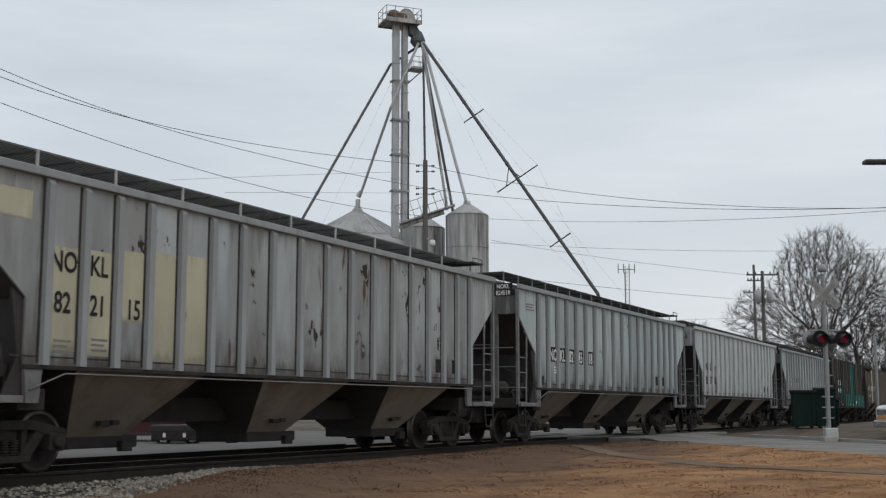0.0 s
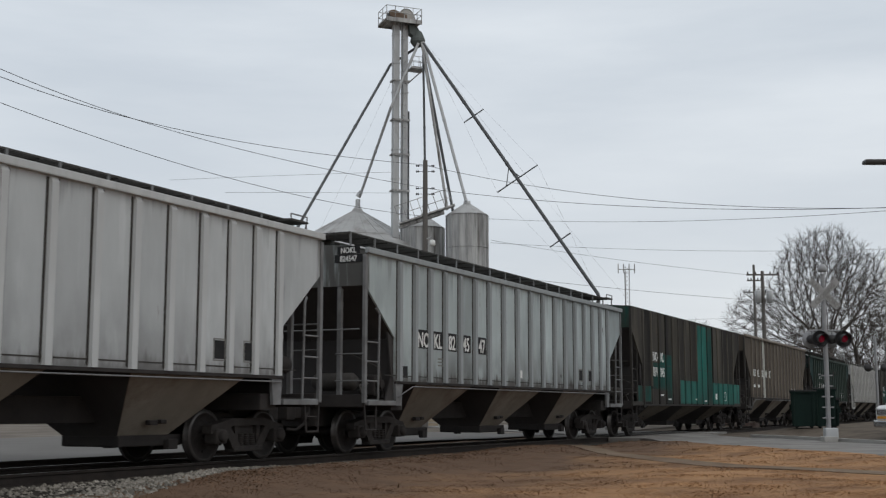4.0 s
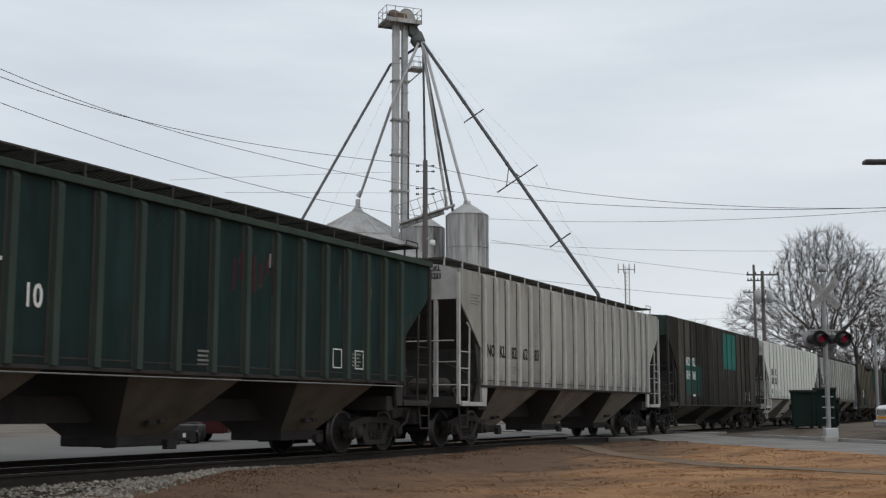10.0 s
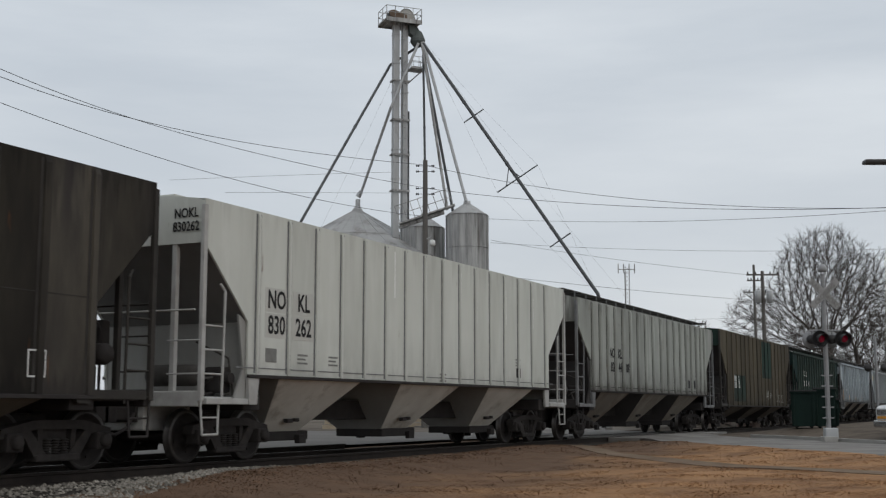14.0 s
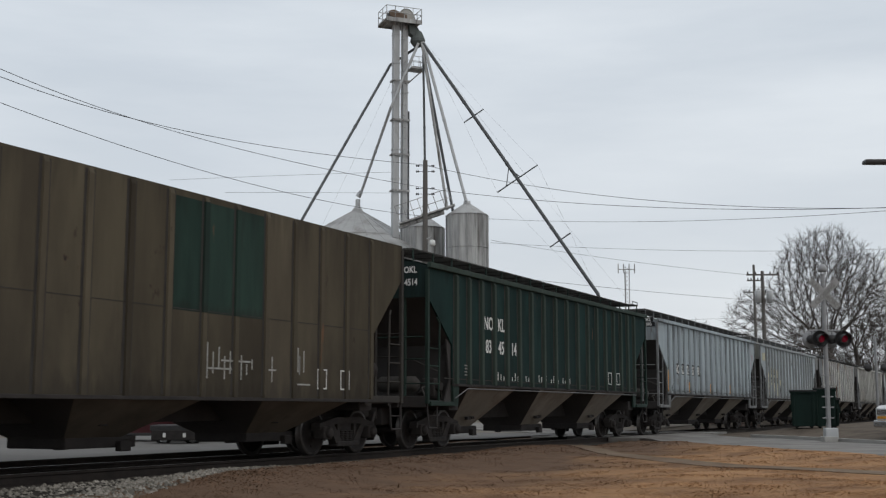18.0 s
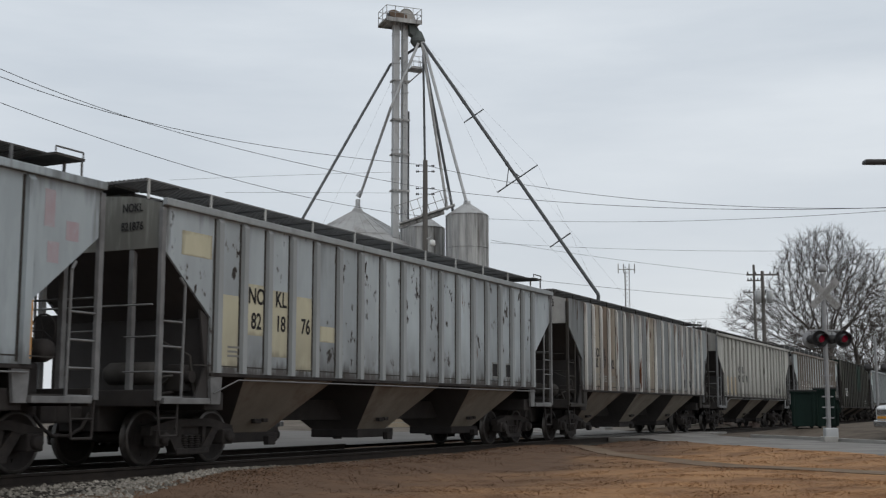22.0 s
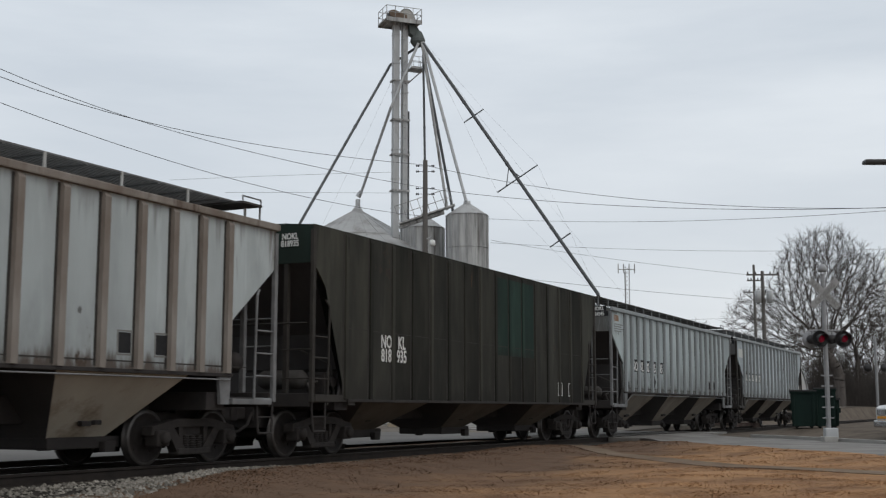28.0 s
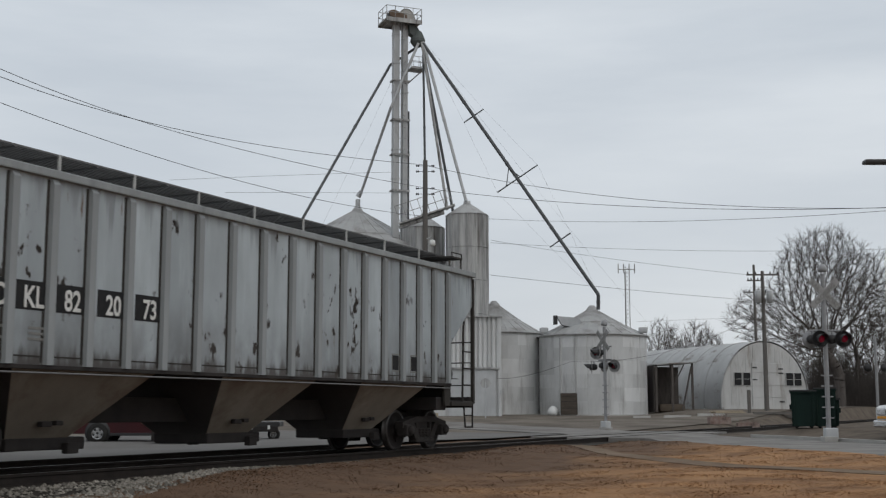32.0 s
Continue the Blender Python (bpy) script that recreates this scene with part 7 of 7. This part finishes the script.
ROW5 = (-5.98, -5.25, -4.5, -3.7, -2.78)
backs = lambda cols, z, h: [(x - 0.3, x + 0.3, z - 0.04, z + h, "black") for x in cols]
SPECS = [
    spec(dict(C18, rib_coat=M["post_grey"]), "822115", "grey_blue", "grey", "blue-grey covered hopper car with cream repainted panels", marks("822115", (-6.65, -5.93, -5.15), (2.85, 2.27), 0.42, "black"),
         [(*panel(0, None, False, 0.18), 1.73, 3.2, "cream"), (*panel(1, None, False, 0.16), 1.68, 3.22, "cream"), (*panel(2, None, False, 0.11), 2.22, 3.3, "cream"), (*panel(3, None, False, 0.06), 1.64, 3.36, "cream"), (*panel(4, None, False, 0.015), 1.64, 3.4, "cream"), (-8.3, -7.25, 3.5, 3.9, "cream")]
         + hazard(5.25, 1.72, "black") + small_print(-6.75, 1.85) + small_print(-6.0, 1.9), walk=0.41, posts=2, rib_shift=lead_shift, post_coat=ENDS["pale"]),
    spec(dict(C18, rib_coat=M["post_grey"]), "824518", "light_blue", "grey", "light blue-grey covered hopper car with white stencilled marks", marks("824518", ROW5, (2.31,), 0.46, "white"),
         backs(ROW5, 2.31, 0.38) + hazard(4.4, 1.75, "black") + small_print(-5.9, 2.1, "white") + small_print(-5.2, 2.1, "dim") + small_print(-8.0, 3.75, "dim", 3, 0.6) + [(-7.0, -6.7, 1.6, 1.85, "black")], end_ink="white", end_back=True),
    spec(C18, "823760", "pale_grey", "grey", "pale grey covered hopper car with black stencilled marks", marks("823760", (-6.74, -6.02, -5.22), (2.58, 2.0), 0.43, "black"),
         hazard(5.2, 1.72, "black") + [(*panel(2), 1.66, 2.78, "dusk")] + small_print(-6.1, 1.8), eave=4.24, rise=0.2, walk=0.28, posts=1, rib_coat=M["post_pale"], end_at=(-1.04, 3.99, 0.23, 0.2), rib=(0.16, 0.06)),
    spec(dict(C18, rib_coat=M["post_grey"]), "824547", "light_blue", "grey", "faded light blue covered hopper car with white stencilled marks", marks("824547", ROW5, (2.31,), 0.46, "white"),
         backs(ROW5, 2.31, 0.38) + hazard(4.4, 1.75, "dim") + small_print(-5.2, 2.05, "dim") + [(-7.0, -6.7, 1.6, 1.85, "black"), (-0.4, -0.1, 1.75, 1.95, "white")], end_ink="white", end_back=True),
    spec(dict(TALL, end_panel=M["tealdark"]), "819045", "blackish", "dark", "sooty dark brown tall hopper car patched with teal paint", marks("819045", (-5.58, -4.66), (2.67, 2.12), 0.47, "white"),
         [(-7.7, -7.2, 1.2, 1.75, "tealdark"), (*panel(0, None, True), 1.2, 1.75, "tealdark"), (*panel(1, None, True), 1.65, 2.6, "tealdark"), (*panel(2, None, True), 1.62, 2.95, "tealdark"), (*panel(3, None, True), 1.15, 2.95, "tealdark")]
         + [(*panel(k, None, True), 1.15, 2.05, "teal") for k in (5, 6, 7)] + [(*panel(k, None, True), 1.15, 4.35, "teal") for k in (8, 9)] + [(*panel(10, None, True), 1.15, 4.35, "tealdark")] + [(*panel(k, None, True), 1.15, 2.05, "teal") for k in (11, 12, 13, 14)] + [(7.1, 8.3, 1.15, 2.05, "teal")]
         + frames(5.3, 1.3, "white")[:4] + [(0.2, 0.55, 1.3, 1.36, "white"), (-4.85, -4.5, 1.42, 1.48, "white"), (-3.85, -3.45, 1.28, 1.33, "white"), (1.7, 2.05, 1.25, 1.3, "white"), (3.6, 3.9, 1.35, 1.6, "white")], end_ink="white"),
    spec(dict(C18, rib_coat=M["post_brown"]), "824487", "brown", "dark", "brown covered hopper car with one pale primer stripe", marks("824487", (-6.5, -5.58, -4.53, -3.66, -2.69), (2.55,), 0.5, "white"),
         [(-4.31, -4.18, 1.5, 4.38, "palepatch"), (-4.06, -3.95, 1.5, 4.38, "palepatch"), (-6.65, -6.3, 2.02, 2.16, "white"), (-5.7, -5.25, 2.02, 2.16, "white")] + plates(3.4, 1.7), end_ink="white",
         ribs=16, eave=4.46, rise=0.1, walk=0.12, posts=3, odd_ribs={3: M["palepatch"]}, hopper=M["bay_side"], rib=(0.1, 0.05)),
    spec(dict(C18, rib_coat=M["post_green"]), "834610", "green", "dark", "dark green covered hopper car with white stencilled marks", marks("834610", (-5.22, -4.42, -3.62), (2.89, 2.31), 0.46, "white"),
         frames(4.35, 1.72, "white") + small_print(0.1, 1.85, "dim", 4) + small_print(-6.6, 1.95, "dim", 4) + small_print(5.1, 2.0, "dim", 4) + [(1.0 + 0.2 * k, 1.09 + 0.2 * k, 2.95 + 0.18 * (k % 3), 3.5 + 0.12 * (k % 2), "maroon") for k in range(8) if k != 2] + [(1.5, 1.56, 3.4, 3.7, "dim"), (2.1, 2.16, 3.45, 3.7, "dim")], end_ink="white", walk=0.40, hopper=M["bay_side_dark"], end_back=True),
    spec(dict(C18, rib_shift=tail_shift), "826283", "stone", "pale", "stone-grey covered hopper car with pale posts and black marks", marks("826283", (-6.72, -5.99, -5.22, -4.43, -3.6), (2.25,), 0.42, "black"),
         frames(4.9, 1.72, "black")[:4] + small_print(-5.3, 2.0) + small_print(-7.9, 3.7, "dim", 4, 0.55) + [(4.95, 5.2, 1.78, 1.95, "black")], rib_coat=ENDS["pale"], eave=4.3, chord=False, walk=0.28, posts=1, end_panel=ENDS["pale"], end_at=(-0.9, 4.25, 0.19, 0.185), rib=(0.16, 0.065)),
    spec(dict(TALL, end_panel=M["tealdark"]), "819041", "blackish", "dark", "sooty dark tall hopper car with two teal repainted areas", marks("819041", (-5.58, -4.66), (2.66, 2.12), 0.47, "white"),
         [(*panel(1, None, True), 1.5, 2.95, "tealdark"), (*panel(2, None, True), 1.45, 2.95, "tealdark"), (*panel(3, None, True), 1.45, 2.7, "tealdark")] + [(*panel(k, None, True), 2.7, 4.3, "teal") for k in (8, 9, 10)]
         + frames(4.95, 1.35, "white") + [(-4.85, -4.45, 1.45, 1.53, "white")], end_ink="white"),
    spec(C18, "830262", "white", "pale", "chalky white smooth-sided covered hopper car with black marks", marks("830262", (-6.46, -5.56), (2.73, 2.27), 0.46, "black"),
         [(4.9, 5.2, 1.75, 2.0, "black"), (-6.75, -6.4, 1.75, 2.0, "dim")] + [(x - 0.32, x + 0.38, z - 0.08, z + 0.36, "palepatch") for x in (-6.46, -5.56) for z in (2.73, 2.27)] + [(x, x + 0.05, z, 4.3 - 0.06 * k, "drip") for k, (x, z) in enumerate(((-1.92, 3.3), (-0.42, 3.2), (1.45, 3.35), (3.25, 3.0), (2.35, 2.85), (4.2, 3.1), (6.1, 3.1)))] + small_print(-5.7, 1.9) + small_print(-4.6, 1.9) + small_print(0.3, 1.7) + small_print(4.85, 2.2), ribs=16, eave=4.42, chord=False, walk=0.0, rise=0.14, rib=(0.07, 0.035),
         hopper=M["hopper_white"], bay_slope=M["slope_pale"], step_coat=ENDS["pale"], slope=M["slope_grey"], bulkhead=M["slope_pale"], seam=ENDS["grey"]),
    spec(dict(C18, rib_shift=tail_shift), "824408", "olive_grey", "grey", "olive-grey covered hopper car with faded black marks", marks("824408", (-5.22, -4.42, -3.6), (2.6, 2.15), 0.43, "black"),
         hazard(4.34, 1.72, "black") + small_print(0.2, 1.85), eave=4.3, chord=False, walk=0.28, posts=1, rib=(0.16, 0.06)),
    spec(dict(TALL, end_panel=M["greendark"]), "818912", "olive_brown", "dark", "olive-brown tall hopper car with faded green panels and scrawls", marks("818912", (-5.5, -4.84), (2.21, 1.92), 0.38, "white"),
         [(*panel(1, None, True), 1.3, 2.5, "greendark"), (*panel(2, None, True), 1.3, 2.5, "greendark"), (*panel(3, None, True), 1.3, 2.5, "greendark")] + [(*panel(k, None, True), 2.5, 4.35, "greendark") for k in (8, 9, 10)]
         + frames(4.95, 1.3, "white") + [(1.5 + k * 0.16, 1.53 + k * 0.16, 1.42 + 0.09 * (k % 3), 2.02 - 0.12 * (k % 2) - 0.03 * k, "chalk") for k in range(9)] + [(1.5, 2.2, 1.58, 1.61, "chalk"), (1.9, 2.75, 1.72, 1.75, "chalk"), (3.4, 3.43, 1.4, 1.85, "chalk"), (3.3, 3.55, 1.6, 1.63, "chalk"), (4.25, 4.28, 1.6, 2.05, "chalk"), (4.45, 4.48, 1.6, 2.0, "chalk"), (4.25, 4.7, 1.36, 1.39, "chalk")] + [(3.2, 3.24, 1.45, 1.75, "dim"), (4.1, 4.14, 1.55, 1.95, "dim"), (4.3, 4.34, 1.55, 1.9, "dim")], end_ink="white"),
    spec(dict(C18, rib_coat=M["post_green"]), "834514", "green", "green", "dark green covered hopper car with chalk scrawl along its sill", marks("834514", (-5.22, -4.42, -3.58), (2.91, 2.33), 0.46, "white"),
         frames(4.35, 1.72, "white") + small_print(-6.6, 1.95, "dim", 4) + [(-4.6 + k * 0.19, -4.57 + k * 0.19, 1.66, 1.86 - 0.05 * (k % 3), "white") for k in range(30) if k % 5 < 4], end_ink="white", walk=0.40),
    spec(C18, "824590", "steel_blue", "grey", "steel-blue covered hopper car with orange stripes", marks("824590", ROW5, (2.31,), 0.46, "white"),
         backs(ROW5, 2.31, 0.38) + [(-7.29, -7.21, 1.6, 2.4, "orange"), (-4.22, -4.14, 1.6, 2.0, "orange"), (-0.68, -0.6, 1.6, 2.0, "orange"), (2.95, 3.03, 1.6, 2.0, "orange"), (7.21, 7.28, 1.6, 2.4, "orange"), (5.0, 5.3, 1.8, 2.05, "black"), (-7.0, -6.7, 1.62, 1.85, "black")]
         + small_print(-6.1, 2.05) + small_print(-4.6, 2.05) + [(7.42, 7.62, 3.45, 3.98, "pink"), (7.85, 8.1, 3.3, 3.58, "pink"), (7.5, 7.72, 2.95, 3.25, "pink")], end_ink="white", end_back=True),
    spec(dict(C18, rib_coat=M["post_grey"]), "821876", "grey_dull", "grey", "grey covered hopper car with cream panels and chipped paint", marks("821876", (-6.02, -5.25, -4.41), (2.76, 2.32), 0.4, "black"),
         [(*panel(0), 1.62, 2.85, "cream"), (*panel(1), 2.2, 3.1, "cream"), (*panel(2), 1.85, 3.05, "cream"), (*panel(3), 1.62, 3.0, "cream"), (-3.85, -3.3, 2.2, 2.5, "cream"), (-8.1, -7.3, 3.4, 3.8, "cream")] + hazard(4.4, 1.72, "black") + small_print(-6.8, 1.95),
         walk=0.41, posts=2, end_panel=COATS["olive_grey"], end_at=(-0.97, 4.07, 0.19, 0.3), post_coat=ENDS["pale"]),
    spec(dict(C18, rib_shift=wide_shift), "824742", "rusted", "dark", "rust-streaked grey covered hopper car", marks("824742", (-6.04, -5.28, -4.46), (2.56, 2.24), 0.4, "black"),
         hazard(4.4, 1.72, "black") + small_print(-6.1, 2.0) + small_print(-5.3, 1.95) + small_print(-4.5, 1.95), chord=False, walk=0.28, posts=2, rib_coat=M["rustpost"], end_panel=ENDS["pale"], odd_panels={1: COATS["tanwash"], 2: COATS["rustwash"], 3: COATS["tanwash"], 8: COATS["tanwash"]}, rib=(0.14, 0.065)),
    spec(dict(C18, rib_shift=tail_shift), "826179", "tan_grey", "grey", "cream-grey covered hopper car with darker repainted panels", marks("826179", (-4.39, -3.56, -2.76), (2.62, 2.22), 0.42, "black"),
         [(*panel(k), 1.6, 2.4, "tan") for k in (0, 1, 2)] + hazard(4.4, 1.72, "black") + small_print(-4.5, 1.95), walk=0.28, posts=1, rib=(0.16, 0.06)),
    spec(dict(C18, rib_coat=M["post_rusty"]), "821651", "rust_seam", "grey", "grey covered hopper car with rusty seams and white marks", marks("821651", (-5.95, -5.2, -4.4, -3.55, -2.8), (2.29,), 0.42, "white"),
         backs((-5.95, -5.2, -4.4, -3.55, -2.8), 2.29, 0.36) + hazard(4.4, 1.72, "black") + small_print(-6.0, 2.0), end_ink="white", hopper=M["bay_clean"], end_back=True, walk=0.41, posts=2, post_coat=ENDS["pale"]),
    spec(dict(TALL, end_panel=M["greendark"]), "818935", "blackgreen", "dark", "sooty dark green-brown tall hopper car", marks("818935", (-5.38, -4.69), (2.21, 1.92), 0.38, "white"),
         [(*panel(k, None, True), 2.3, 4.3, "greendark") for k in (8, 9, 10)] + frames(4.95, 1.3, "white"), end_ink="white", half=8.24),
    spec(dict(C18, rib_coat=M["post_grey"]), "824545", "light_blue", "grey", "light blue-grey covered hopper car with a dark diamond mark", marks("824545", (-6.03, -5.25, -4.54, -3.72, -2.84), (2.25,), 0.44, "white"),
         backs((-6.03, -5.25, -4.54, -3.72, -2.84), 2.25, 0.38) + [(-3.95 + 0.04 * k, -3.91 + 0.04 * k, 1.9 - 0.02 - 0.04 * min(k, 11 - k), 1.9 + 0.02 + 0.04 * min(k, 11 - k), "black") for k in range(12)] + hazard(4.4, 1.72, "black") + [(-7.0, -6.7, 1.62, 1.85, "black"), (-8.25, -7.75, 3.82, 4.02, "smear")] + small_print(-8.2, 3.7, "dim", 4, 0.9), end_ink="white", end_back=True),
    spec(dict(C18, rib_coat=M["post_grey"]), "822073", "grey_dull", "dark", "chipped grey covered hopper car at the train's tail", marks("822073", (-6.7, -5.97, -5.22, -4.37, -3.54), (2.3,), 0.42, "white"),
         backs((-6.7, -5.97, -5.22, -4.37, -3.54), 2.3, 0.36) + hazard(4.4, 1.72, "black") + small_print(-6.8, 2.0) + small_print(-6.0, 2.0) + [(-8.15, -7.3, 3.35, 3.75, "palepatch")], end_ink="white", end_back=True, walk=0.41, posts=2, post_coat=ENDS["pale"]),
]
# places of the leading and trailing ends along the train, in metres at the start
ENDS_AT = [(10.93, 28.03), (29.65, 46.91), (48.44, 65.64), (67.46, 84.39), (85.70, 102.47), (104.00, 120.75), (122.42, 139.57), (141.13, 158.28), (159.61, 176.37), (177.87, 194.55), (195.93, 212.98),
           (214.50, 231.13), (232.52, 249.54), (251.19, 268.32), (269.73, 286.89), (288.25, 305.43), (307.09, 324.21), (325.77, 342.81), (344.16, 360.64), (362.33, 379.44), (380.90, 398.01)]
CARS = [(hopper_car(s), (a + b) / 2) for s, (a, b) in zip(SPECS, ENDS_AT)]

def travelled(t):
    """Metres that the train has rolled at t seconds."""
    u = t / 32
    return 365.482 * u + 10.740 * u * u - 5.022 * u ** 3


def motions():
    times = [k * 2.0 for k in range(17)]
    for car, centre in CARS:
        walk(car, [(t, pose(centre - travelled(t), TRACK_Y, 0)) for t in times])
    # all wheels turn alike: they share one set of keys
    first = WHEELSETS[0]
    walk(first, [(k / FPS, pose(0, 0, 0, 0, -math.degrees(travelled(k / FPS) / 0.457), 0)) for k in range(32 * FPS + 1)])
    keys = first.animation_data
    for w in WHEELSETS[1:]:
        w.rotation_mode = "QUATERNION"
        d = w.animation_data_create()
        d.action = keys.action
        d.action_slot = keys.action_slot


motions()
